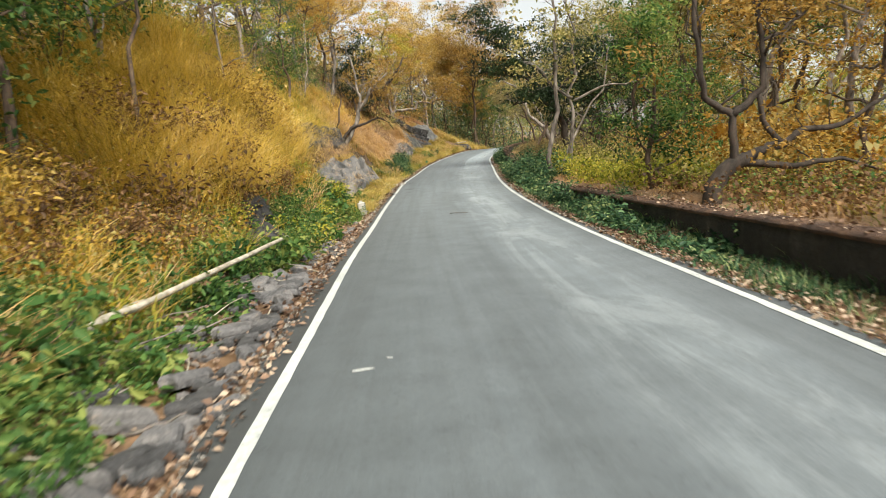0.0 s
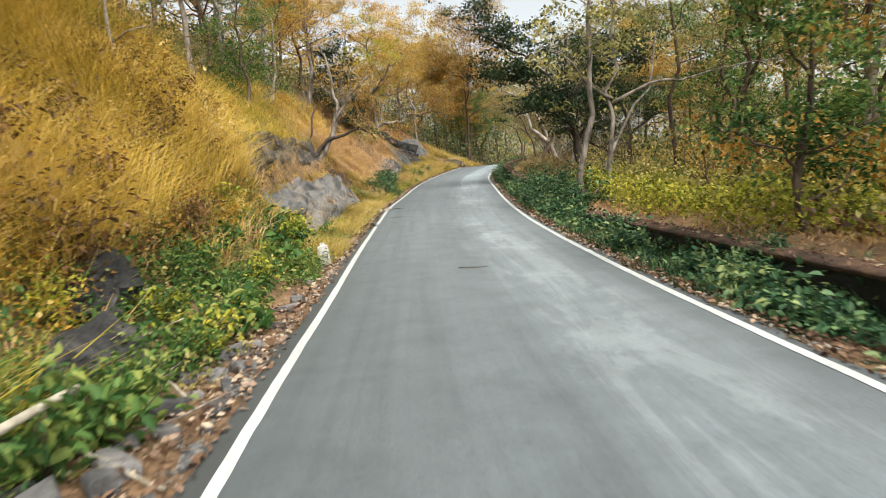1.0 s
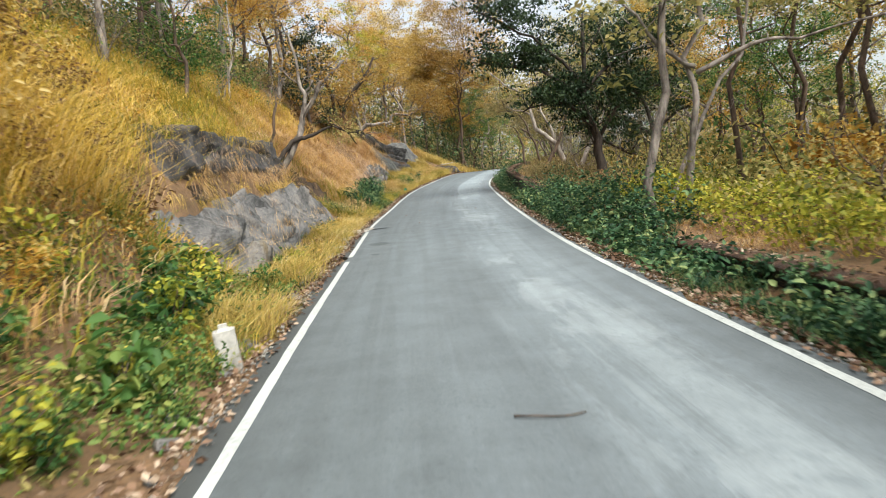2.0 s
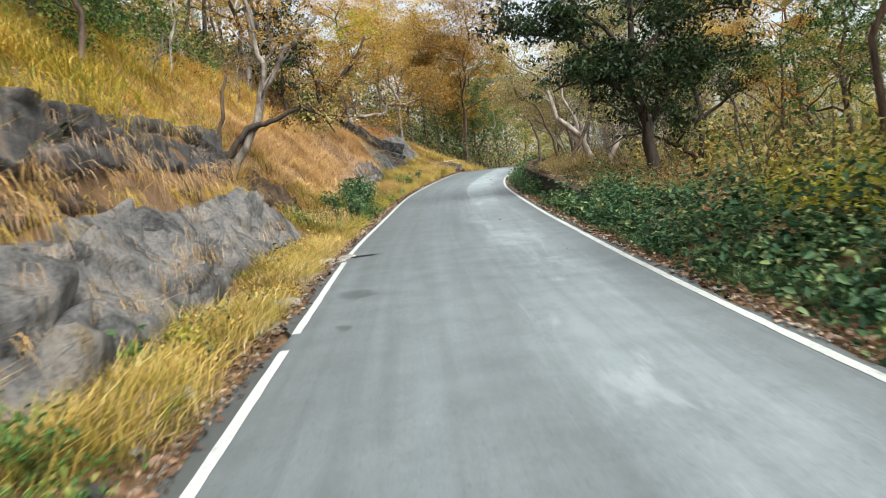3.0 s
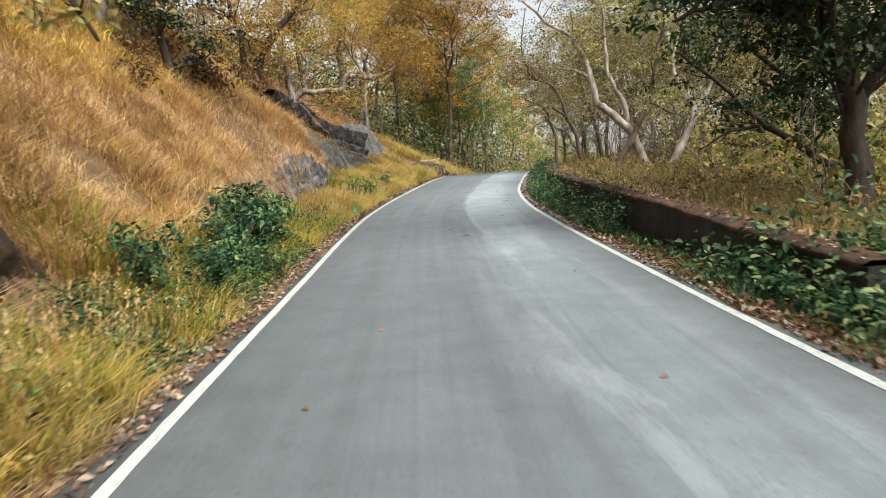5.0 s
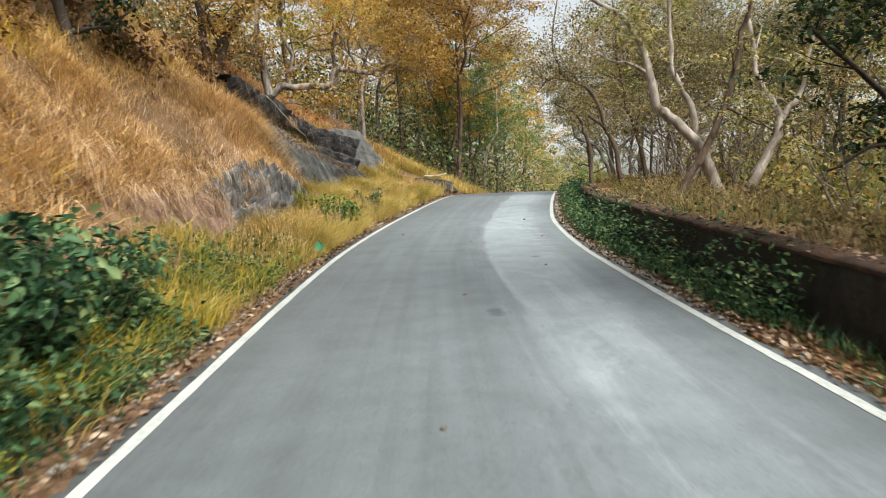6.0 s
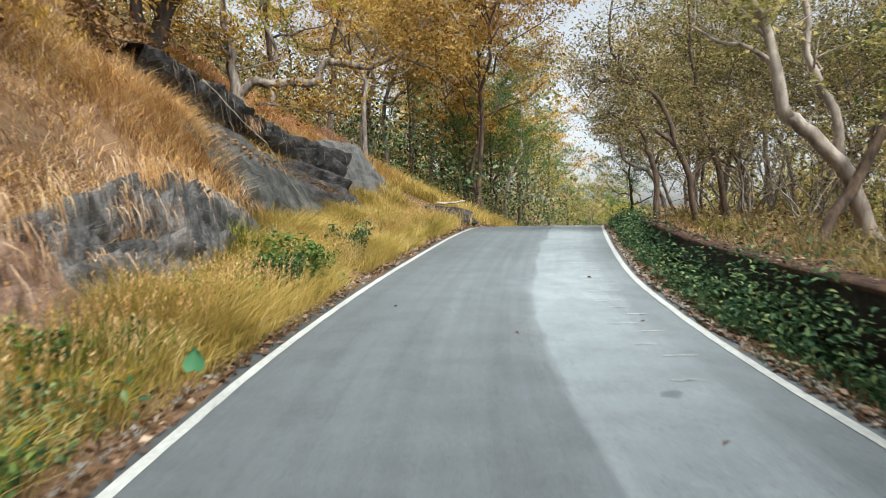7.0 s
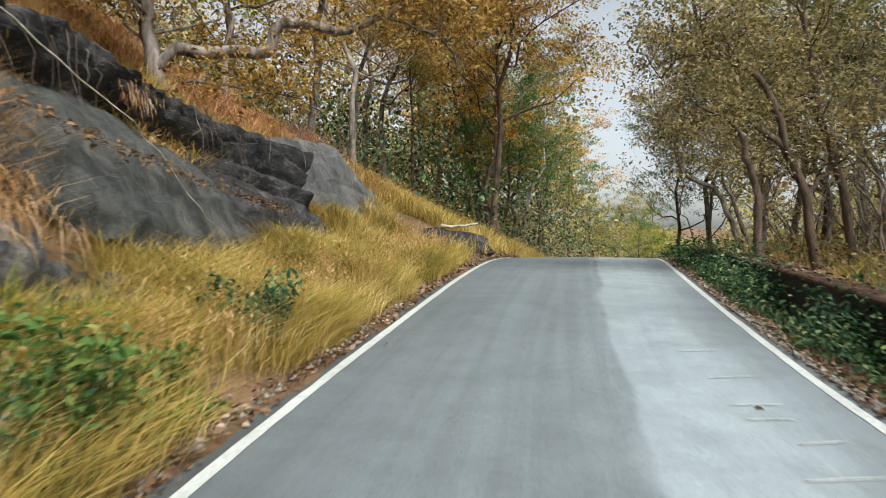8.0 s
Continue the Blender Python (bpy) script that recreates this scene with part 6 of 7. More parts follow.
def forest():
    """Background woods: a few grown trees, set about many times."""
    rng = np.random.default_rng(77)
    woods = "trees of the hillside woods"
    kinds = [
        tree((-14, 30, 6), rng, 9, 0.13, GREY_BARK, LEAF_GOLD, 8500, 0.12, "tree with thin golden autumn foliage", limbs=10, spread=0.38, puff=0.45, twig=3, group=woods),
        tree((-18, 44, 6), rng, 10, 0.12, PALE_BARK, LEAF_OLIVE, 7600, 0.118, "tall pale-stemmed tree with olive foliage", limbs=10, spread=0.33, puff=0.45, first=0.45, twig=3, group=woods),
        tree((-12, 66, 6), rng, 9, 0.14, BROWN_BARK, LEAF_GREEN, 8600, 0.12, "dark-stemmed tree with green foliage", limbs=11, spread=0.36, puff=0.42, first=0.25, twig=3, group=woods),
        tree((-16, 54, 6), rng, 8, 0.12, BROWN_BARK, LEAF_RUST, 8000, 0.12, "tree with rust-brown autumn foliage", limbs=9, spread=0.40, puff=0.45, twig=3, group=woods),
        tree((16, 34, -2), rng, 12, 0.10, BROWN_BARK, LEAF_OLIVE, 4600, 0.115, "tall thin dark stem with a high sparse crown", limbs=9, spread=0.18, puff=0.4, first=0.45, twig=3, group=woods),
        tree((18, 24, -2), rng, 7, 0.09, GREY_BARK, LEAF_LIME, 6500, 0.12, "small tree with yellow-green leaves", limbs=10, spread=0.42, puff=0.4, first=0.2, twig=3, group=woods),
        tree((20, 58, -2), rng, 8, 0.075, GREY_BARK, LEAF_BROWN, 10500, 0.10, "many-limbed tree with brown-olive foliage", limbs=16, spread=0.45, puff=0.5, first=0.12, twig=4, group=woods)]
    for k in kinds:
        x, y = k.location.x, k.location.y
        k.location.z = float(land(x, y))

    def put(kind, x, y, s):
        z = float(land(x, y)) - 0.1
        copy_thing(kinds[kind], pose(x, y, z, rng.normal(0, 3), rng.normal(0, 3), rng.uniform(0, 360)) @ Matrix.Scale(s, 4))

    n = 0
    while n < 32:      # the uphill side
        y, u = rng.uniform(2, 105), 5.5 + 20 * rng.random() ** 1.3
        x = float(line_l(y)) - u
        put(int(rng.choice([0, 0, 1, 2, 2, 3, 3, 5])), x, y, rng.uniform(0.7, 1.15))
        n += 1
    n = 0
    while n < 26:      # the valley side
        y, r = rng.uniform(26, 110), 7.5 + 20 * rng.random() ** 1.2
        x = float(line_r(y)) + r
        if y > 56 and abs(x - (0.63 + 0.31 * (y - 45.8))) < 2.5 + 0.1 * (y - 56):
            continue
        if 44 < y < 60 and r < 9:
            continue
        kind = int(rng.choice([1, 2, 4, 4, 4, 5] if y < 40 else [0, 1, 1, 2, 4, 5]))
        put(kind, x, y, rng.uniform(0.7, 1.15))
        n += 1
    for kind, x, y, s in ((0, -2.5, 68, 1.0), (0, -0.6, 72, 0.9), (1, 1.5, 76, 0.9), (2, 3.4, 78, 0.85), (2, 5.2, 84, 0.9), (0, 0.5, 82, 1.1), (3, -4, 64, 1.0), (2, 4.2, 74, 0.62), (0, -1.2, 66.5, 0.85), (2, 2.6, 73, 0.6), (0, -1.6, 75, 1.1), (4, 0.4, 71, 0.7), (4, 3.6, 76, 0.75),
                          (0, -6.5, 47, 0.95), (0, -8.0, 43.5, 0.9), (3, -7.5, 50, 1.0), (0, -7.6, 30, 0.8), (2, -7.4, 24, 0.8), (2, -5.4, 9.5, 0.62), (2, -6.2, 6.5, 0.7), (4, -4.9, 12.0, 0.5), (2, -7.0, 13.0, 0.7), (5, -6.0, 13.5, 0.75), (1, -7.4, 11.5, 0.8), (2, -8.5, 8, 0.9), (5, -5.0, 17.5, 0.5), (6, 10.5, 67, 0.9), (6, 16, 67, 1.1), (0, 13, 70, 1.0), (6, 11.0, 57.5, 0.85), (1, 14.5, 64, 1.0), (2, 9.8, 72, 0.6), (1, 11.5, 68.5, 1.0), (0, 8.2, 13, 0.9), (0, 9.4, 17, 0.9), (1, 10.6, 20.5, 1.0), (0, 12.5, 16, 1.0), (1, 9.6, 22.5, 1.1), (0, 13.5, 21, 1.2), (2, 11.5, 27, 1.1), (0, 16, 25, 1.2), (4, 8.6, 25.5, 0.9), (4, 9.8, 29, 1.0), (4, 8.2, 31, 0.95), (4, 10.4, 33, 1.0), (2, -8.2, 34, 0.8), (0, -6.9, 50.8, 0.8), (0, -8.4, 37, 0.7), (3, -7.6, 44.0, 0.7), (2, -6.2, 31.5, 0.5), (1, -8.8, 38.5, 0.9), (3, -7.8, 46.5, 0.9), (3, -8.6, 29.5, 0.8), (0, -9.5, 41.5, 1.0), (1, 13, 66, 1.1), (6, 10.8, 71.5, 0.9), (6, 12.6, 62, 1.0), (6, 14.5, 58, 1.1), (1, 12.0, 86, 0.5), (2, 14.5, 92, 0.55), (5, 16.5, 96, 0.6), (1, 18, 104, 0.7), (2, 13.2, 98, 0.6), (5, 21, 112, 0.8), (1, 15.5, 110, 0.75), (2, 24, 120, 0.9), (6, 11.6, 65.5, 0.9), (2, 12.8, 67.5, 0.9), (0, 11.5, 73, 0.9), (1, 15.5, 69, 1.1), (2, 16, 60, 1.1), (1, 17.5, 64, 1.15), (3, 14, 74, 0.9), (1, 13.6, 56, 0.9), (0, 15.4, 54, 1.0), (2, 17, 50, 1.1), (3, 14.5, 47.5, 0.9), (1, 18, 46, 1.15), (2, 13.5, 42, 1.0), (0, 15.5, 38, 1.1), (2, 12.5, 37, 0.9), (1, 17, 33, 1.2), (3, 3.2, 73, 0.95), (1, 5.4, 78.5, 0.95), (3, 3.4, 71, 1.1), (3, 8.6, 15, 0.8), (0, 10.5, 24, 0.9), (2, 6.6, 83, 0.9), (2, 8.6, 92, 0.9)):
        put(kind, x, y, s)


def thicket(name, label, rng, material, n, ys, offs, side, tall, size, open_from=-9.0, clear=True):
    """Tangled bushes and saplings deep in the woods, as a mass of leaves with uneven tops."""
    y, o = rng.uniform(*ys, n), offs[0] + (offs[1] - offs[0]) * rng.random(n)
    x = line_l(y) - o if side < 0 else line_r(y) + o
    clump = np.sin(0.9 * x + 0.5 * y) * np.sin(0.7 * y - 0.4 * x) + 0.6 * np.sin(2.1 * x - 1.3 * y)
    ok = clump > open_from
    if side < 0 and clear:
        ok &= ~rocky(o, y)
    x, y, clump, n = x[ok], y[ok], clump[ok], int(ok.sum())
    top = tall * (0.35 + 0.65 * np.clip(0.5 + 0.45 * clump, 0, 1))
    z = land(x, y) + top * rng.random(n) ** 0.8
    v, f = leaves(np.stack([x, y, z], 1), unit(rng, n), size * rng.uniform(0.6, 1.4, n), rng, 0.6)
    tagged(new(name, bulk(name, v, f, material)), label, "undergrowth", kind="stuff")


def bare_bush(at, rng, height, label, bark, stems=6):
    """A leafless tangle of thin crooked stems."""
    ob = group_at("bare_bush", at, label, "bush", "leafless bushes in the woods")
    for _ in range(stems):
        t, ends = Tubes(5), []
        az, out = rng.uniform(0, 6.28), height * rng.uniform(0.2, 0.75)
        e = Vector((math.cos(az) * out, math.sin(az) * out, height * rng.uniform(0.6, 1.1)))
        q = bend([(0, 0, -0.1), e * 0.35 + Vector(rng.normal(0, 0.08, 3)) * height, e * 0.7 + Vector(rng.normal(0, 0.08, 3)) * height, e], rng, 3, 0.03)
        t.add(q, taper(len(q), 0.012 * height, 0.004))
        twigs(t, ends, rng, q, 0.006, 5, height * 0.4, 0.3, sub=2, sides=3)
        part("stem", solid("stem", t.v, t.f, bark), ob)


def bare_bushes():
    rng = np.random.default_rng(52)
    for u, y, h in ((5.6, 45.5, 1.6), (5.2, 47.5, 1.4), (5.9, 49.0, 1.9), (5.4, 51.0, 1.5), (4.9, 42.5, 1.2), (6.2, 33, 1.6), (5.0, 36.2, 1.3), (5.6, 29, 1.5), (3.2, 61.5, 1.5), (4.2, 62.6, 1.8)):
        bare_bush(left_at(u, y), rng, h, "leafless grey bush of thin crooked branches", GREY_BARK)
    for r, y, h in ((3.5, 58, 2.6), (4.6, 60, 3.0), (5.6, 56.5, 2.6), (6.4, 63, 3.2), (4.0, 65, 2.6), (7.5, 59, 3.0), (3.8, 54.5, 1.8), (5.2, 67, 3.0), (6.8, 70, 3.2), (4.4, 46, 1.8), (6, 44, 2.2), (3.4, 20, 1.8), (5, 19, 2.2), (4.4, 30, 2.0), (6.5, 28, 2.6), (4.6, 33.5, 2.2)):
        bare_bush(right_at(r, y), rng, h, "leafless brown bush of thin crooked stems", GREY_BARK if y > 40 else BROWN_BARK, 7)


def far_woods():
    rng = np.random.default_rng(91)
    n = 42000
    az = rng.uniform(-28, 42, n)
    gap = np.abs(az - 17) < 5
    d = rng.uniform(95, 190, n)
    x, y = d * np.sin(np.radians(az)), 40 + d * np.cos(np.radians(az))
    top = np.where(gap, 7.0, 20 + 5 * np.sin(az * 0.9) + 3 * np.sin(az * 2.3 + 1))
    z = land(x, y) + rng.random(n) * top
    v, f = leaves(np.stack([x, y, z], 1), unit(rng, n), rng.uniform(0.5, 1.0, n), rng, 0.7)
    tagged(new("far_woods", bulk("far_woods", v, f, LEAF_OLIVE)), "distant olive and ochre woodland on the slopes", "woods", kind="stuff")
    thicket("hill_thicket", "golden and olive undergrowth among the hillside trees", rng, LEAF_GOLD, 24000, (0, 100), (9, 32), -1, 3.2, 0.24)
    thicket("hill_thicket", "green undergrowth among the hillside trees", rng, LEAF_OLIVE, 20000, (0, 100), (9, 32), -1, 2.6, 0.24)
    thicket("bend_thicket", "leafy dark green saplings beyond the bend", rng, LEAF_WEED, 17000, (67, 96), (1.2, 16), -1, 4.5, 0.16)
    thicket("bend_thicket", "olive saplings beyond the bend", rng, LEAF_BROWN, 12000, (68, 100), (1.2, 18), -1, 6.0, 0.17)
    thicket("brush", "low yellow-green brush behind the parapet", rng, LEAF_LIME, 16000, (13.5, 27), (1.6, 5.0), 1, 0.75, 0.075)
    thicket("brush", "low olive brush behind the parapet", rng, LEAF_OLIVE, 9000, (12, 28), (1.9, 7.5), 1, 1.2, 0.085)
    # dark leaf colours put the shade under the crooked tree into this brush
    thicket("brush", "sparse brown and olive brush, coloured dark for shade under the crooked tree", rng, LEAF_DEAD, 9000, (3, 14), (1.5, 8), 1, 0.7, 0.07)
    thicket("brush", "dark green brush standing for shade under the crooked tree", rng, LEAF_GREEN, 5000, (3, 13), (2.0, 8), 1, 0.6, 0.07, 0.0)
    thicket("brush", "dull olive brush beyond the parapet", rng, LEAF_BROWN, 9000, (28, 62), (1.9, 8), 1, 0.6, 0.08)
    thicket("brush", "dead brown brush behind the parapet", rng, LEAF_DEAD, 8000, (6, 62), (1.9, 8), 1, 0.6, 0.09)
    thicket("hill_brush", "olive and brown brush on the upper slope", rng, LEAF_BROWN, 18000, (28, 66), (6.0, 12), -1, 1.7, 0.12)
    thicket("valley_thicket", "olive undergrowth among the valley trees", rng, LEAF_OLIVE, 28000, (4, 90), (5.5, 26), 1, 2.8, 0.22)
    thicket("valley_thicket", "dark green undergrowth among the valley trees", rng, LEAF_GREEN, 18000, (4, 60), (8, 34), 1, 3.6, 0.24)
    thicket("valley_thicket", "golden undergrowth among the valley trees", rng, LEAF_GOLD, 9000, (4, 60), (6, 26), 1, 2.6, 0.18)
    thicket("brush", "golden brush behind the parapet", rng, LEAF_GOLD, 9000, (12.5, 22), (3.0, 8), 1, 1.6, 0.075, -0.3)
    thicket("brush", "brown-olive brush behind the parapet", rng, LEAF_BROWN, 6000, (8, 24), (4.4, 9), 1, 1.8, 0.08, 0.2)
    thicket("bank_brush", "rust-brown leafy brush at the foot of the bank", rng, LEAF_RUST, 12000, (6, 24), (1.7, 4.2), -1, 0.75, 0.055)
    thicket("bank_brush", "dark withered brush at the foot of the bank", rng, LEAF_DEAD, 9000, (8, 24), (1.7, 4.0), -1, 0.55, 0.055, 0.4)
    thicket("hill_brush", "dark green brush above the rocky ledge", rng, LEAF_GREEN, 8000, (27, 43), (4.8, 9.5), -1, 1.5, 0.085, -0.2)
    thicket("slope_brush", "brown withered brush on the dry slope", rng, LEAF_DEAD, 1500, (44, 57), (4.4, 6.5), -1, 0.26, 0.05, 0.5)
    thicket("slope_brush", "rust-coloured brush on the dry slope", rng, LEAF_RUST, 8000, (27, 57), (2.6, 6.5), -1, 0.34, 0.05, 0.3)
    thicket("slope_brush", "olive brush on the dry slope", rng, LEAF_BROWN, 6000, (25, 57), (3.6, 7.0), -1, 0.42, 0.05, 0.35)
    thicket("bank_brush", "olive leafy brush on the bank", rng, LEAF_OLIVE, 9000, (3, 24), (1.6, 5.0), -1, 0.8, 0.055)
    thicket("valley_thicket", "brown-olive saplings on the valley side", rng, LEAF_BROWN, 30000, (54, 100), (4.0, 22), 1, 5.0, 0.12)


hero_trees()
forest()
bare_bushes()
far_woods()


# ---- undergrowth ----
def shrub(rng, height, spread, leaf, count, size, label, category="plant", name="weed_plant", group="", width=0.6):
    ob = group_at(name, (0, 0, 0), label, category, group)
    tubes, anchors = Tubes(4), []
    for _ in range(6):
        az, out = rng.uniform(0, 6.28), spread * rng.uniform(0.2, 0.9)
        e = Vector((math.cos(az) * out, math.sin(az) * out, height * rng.uniform(0.55, 1.0)))
        q = bend([(0, 0, -0.05), (e.x * 0.35, e.y * 0.35, e.z * 0.55), tuple(e)], rng, 2, 0.05)
        tubes.add(q, taper(len(q), 0.012 * height + 0.003, 0.003), 3)
        anchors += q[1:]
    part("stem", solid("stem", tubes.v, tubes.f, BROWN_BARK), ob)
    part("foliage", crown_mesh("foliage", anchors, rng, count, size, spread * 0.22, leaf, 0.1, width, broad_leaves), ob)
    return ob


def undergrowth():
    rng = np.random.default_rng(40)
    verge = "weeds along the road verge"
    low = [shrub(rng, 0.42, 0.36, LEAF_GREEN, 200, 0.085, "leafy green weed on the stony verge", group=verge),
           shrub(rng, 0.55, 0.40, LEAF_GREEN, 260, 0.075, "leafy green weed on the stony verge", group=verge),
           shrub(rng, 0.32, 0.42, LEAF_GREEN, 160, 0.105, "broad-leaved green weed on the verge", group=verge),
           shrub(rng, 0.40, 0.38, LEAF_LIME, 190, 0.07, "yellowing weed on the stony verge", group=verge)]
    dark = [shrub(rng, 0.5, 0.42, LEAF_WEED, 240, 0.10, "dense dark green weed against the parapet", group=verge),
            shrub(rng, 0.62, 0.46, LEAF_WEED, 280, 0.09, "dense dark green weed against the parapet", group=verge)]
    tall = [shrub(rng, 0.85, 0.42, LEAF_WEED, 640, 0.075, "tall leafy dark green bush at the road edge", "bush", "bush", verge)]
    lime = [shrub(rng, 1.1, 0.8, LEAF_LIME, 520, 0.10, "yellow-green bush behind the parapet", "bush", "bush", "bushes behind the parapet"),
            shrub(rng, 0.9, 0.9, LEAF_OLIVE, 520, 0.09, "olive bush behind the parapet", "bush", "bush", "bushes behind the parapet")]
    rust = [shrub(rng, 1.2, 0.9, LEAF_RUST, 620, 0.13, "bush with rust-orange leaves", "bush", "bush", "bushes behind the parapet")]
    bank = [shrub(rng, 1.2, 0.8, LEAF_GOLD, 520, 0.095, "feathery golden bush on the bank", "bush", "bush", "bushes on the bank"),
            shrub(rng, 1.0, 0.8, LEAF_LIME, 460, 0.095, "feathery yellow-green bush on the bank", "bush", "bush", "bushes on the bank"),
            shrub(rng, 0.9, 0.7, LEAF_RUST, 420, 0.09, "dry brown bush on the bank", "bush", "bush", "bushes on the bank")]
    soft = shrub(rng, 0.62, 0.40, LEAF_GREEN, 420, 0.075, "soft green weed among the golden grass", "plant", "weed_plant", verge)
    leafy = shrub(rng, 1.7, 1.0, LEAF_GREEN, 680, 0.11, "leafy green bush high on the bank", "bush", "bush", "bushes on the bank")
    # withered brown bush; its dark leaf colour also stands for shaded gaps
    dead = shrub(rng, 1.1, 0.7, LEAF_DEAD, 620, 0.085, "withered dark brown bush darkening a shaded gap on the bank", "bush", "bush", "bushes on the bank")
    tuft = shrub(rng, 0.34, 0.42, LEAF_DEAD, 220, 0.07, "withered brown tuft on the dry slope", "bush", "dry_tuft", "tufts on the slope")
    used = set()

    def put(ob, at, s):
        off = float(line_l(at[1])) - at[0]
        if off > 0 and rocky(off, at[1]):
            return
        m = pose(*at, 0, 0, rng.uniform(0, 360)) @ Matrix.Scale(s, 4)
        if ob.name not in used:
            used.add(ob.name)
            ob.matrix_basis = m
        else:
            copy_thing(ob, m)

    for _ in range(72):
        y = rng.uniform(1.5, 24)
        put(low[rng.integers(4)], left_at(rng.uniform(1.25, 2.6) if y < 9 else rng.uniform(0.65, 2.0), y), rng.uniform(0.6, 1.25))
    for _ in range(26):
        y = rng.uniform(8.5, 16)
        put(low[1], left_at(rng.uniform(0.65, 1.7), y), rng.uniform(0.8, 1.25))
    for u, y, s in ((0.50, 17.0, 0.7), (0.62, 16.5, 0.8), (0.45, 16.2, 0.6), (0.75, 17.2, 0.8)):
        put(low[1], left_at(u, y), s)
    for _ in range(20):
        put(low[rng.integers(4)], left_at(rng.uniform(0.45, 1.3), rng.uniform(35, 50)), rng.uniform(0.4, 0.8))
    for u, y, s in ((0.90, 39.4, 1.30), (0.78, 38.3, 0.8),  (0.85, 40.5, 0.85), (1.1, 40.0, 0.9), (1.0, 40.9, 0.6), (0.7, 37.2, 0.6), (0.70, 48.6, 0.45),
                    (0.65, 51.4, 0.6), (1.1, 36.4, 0.7)):
        put(tall[0], left_at(u, y), s)
    for u, y, s in ((0.6, 49.2, 0.9), (0.8, 48.7, 0.9), (0.95, 49.7, 0.9), (0.65, 50.1, 0.7), (0.8, 52.6, 0.7)):
        put(soft, left_at(u, y), s)
    for _ in range(75):
        y = rng.uniform(3, 36)
        r = rng.uniform(0.45, 1.2) if y < 22 else rng.uniform(0.40, 1.9)
        if y < 12 and rng.random() < 0.75:
            continue
        put(dark[rng.integers(2)], right_at(r, y), rng.uniform(0.5, 0.9) * (1.15 if y > 23 else 1))
    for _ in range(40):
        put(lime[int(rng.random() < 0.4)], right_at(rng.uniform(2.2, 7), rng.uniform(13, 28)), rng.uniform(0.5, 1.1))
    for _ in range(20):
        put(lime[int(rng.random() < 0.7)], right_at(rng.uniform(2.2, 8), rng.choice([rng.uniform(34, 42), rng.uniform(58, 75)])), rng.uniform(0.4, 0.8))
    for r, y, s in ((5.2, 24, 1.1), (5.8, 25, 1.2), (6.3, 23.4, 1.0), (7.5, 12, 1.4), (6.5, 16, 1.2), (8, 17, 1.5), (5.2, 17.4, 1.35), (5.8, 16.4, 1.4), (6.2, 18.0, 1.3), (5.5, 15.2, 1.1), (5.0, 18.6, 1.3), (5.6, 19.4, 1.3)):
        put(rust[0], right_at(r, y), s)
    for _ in range(34):
        put(bank[int(rng.choice([0, 1, 1, 2, 2]))], left_at(rng.uniform(1.8, 3.8), rng.uniform(11, 26)), rng.uniform(0.4, 0.8))
    for _ in range(40):
        y = rng.uniform(3, 27)
        put(bank[int(rng.choice([0, 0, 0, 1, 1, 2]))], left_at(rng.uniform(2.3, 5.5), y), rng.uniform(0.5, 1.2))
    for u, y, s in ((2.5, 10.4, 1.0), (2.1, 12.4, 1.0), (2.4, 13.8, 0.9), (3.4, 11.5, 1.1), (1.9, 15.5, 0.7), (2.3, 21, 0.7), (2.6, 16.8, 0.8), (2.2, 18.2, 0.7), (3.0, 14.6, 0.9), (3.2, 17.4, 0.8), (2.8, 19.6, 0.8), (2.0, 9.4, 0.7)):
        put(dead, left_at(u, y), s)
    # more of them, added as shade between the golden bushes
    for _ in range(26):
        put(dead, left_at(rng.uniform(2.2, 4.8), rng.uniform(5, 22)), rng.uniform(0.5, 1.0))
    for u, y, s in ((4.4, 9.0, 1.1), (5.2, 10.6, 1.3), (4.8, 12.5, 1.2), (5.8, 14.0, 1.3), (6.2, 11.8, 1.5), (5.0, 16.0, 1.0), (6.6, 17.5, 1.3), (6.0, 8.0, 1.3), (5.6, 20, 1.1), (4.0, 6.4, 0.9), (6.2, 36.5, 1.0), (7.2, 38.5, 1.2), (6.4, 41, 0.9), (7.6, 43.5, 1.1), (6.8, 46, 0.9), (5.6, 33.8, 0.8)):
        put(leafy, left_at(u, y), s)
    for _ in range(26):
        put(low[int(rng.choice([0, 2, 2, 3]))], left_at(rng.uniform(0.75, 2.3), rng.uniform(1.5, 8)), rng.uniform(0.35, 0.8))
    for _ in range(26):
        put(bank[int(rng.choice([0, 1, 2, 2]))], left_at(rng.uniform(4.5, 9), rng.uniform(27, 66)), rng.uniform(0.4, 0.8))
    for _ in range(12):
        u, y = rng.uniform(3.6, 5.5), rng.uniform(44, 56)
        if not rocky(u, y):
            put(tuft, left_at(u, y), rng.uniform(0.6, 1.5))
    weeds(rng)
    weed_mass("dense_weeds", "dense dark green weeds at the road edge", rng, LEAF_WEED, 6500, (37.8, 41.3), (0.40, 1.15), 0.60, 0.055)
    weed_mass("mixed_weeds", "dull green weeds fringing the golden verge", rng, LEAF_WEED, 2600, (42.4, 44.8), (0.45, 1.4), 0.42, 0.055)
    weed_mass("mixed_weeds", "leafy green weeds behind the fallen pole", rng, LEAF_GREEN, 8000, (2, 16), (0.95, 2.5), 0.42, 0.075)
    weed_mass("mixed_weeds", "soft green weeds at the road edge", rng, LEAF_WEED, 6500, (33.2, 38.4), (0.35, 1.6), 0.40, 0.050)
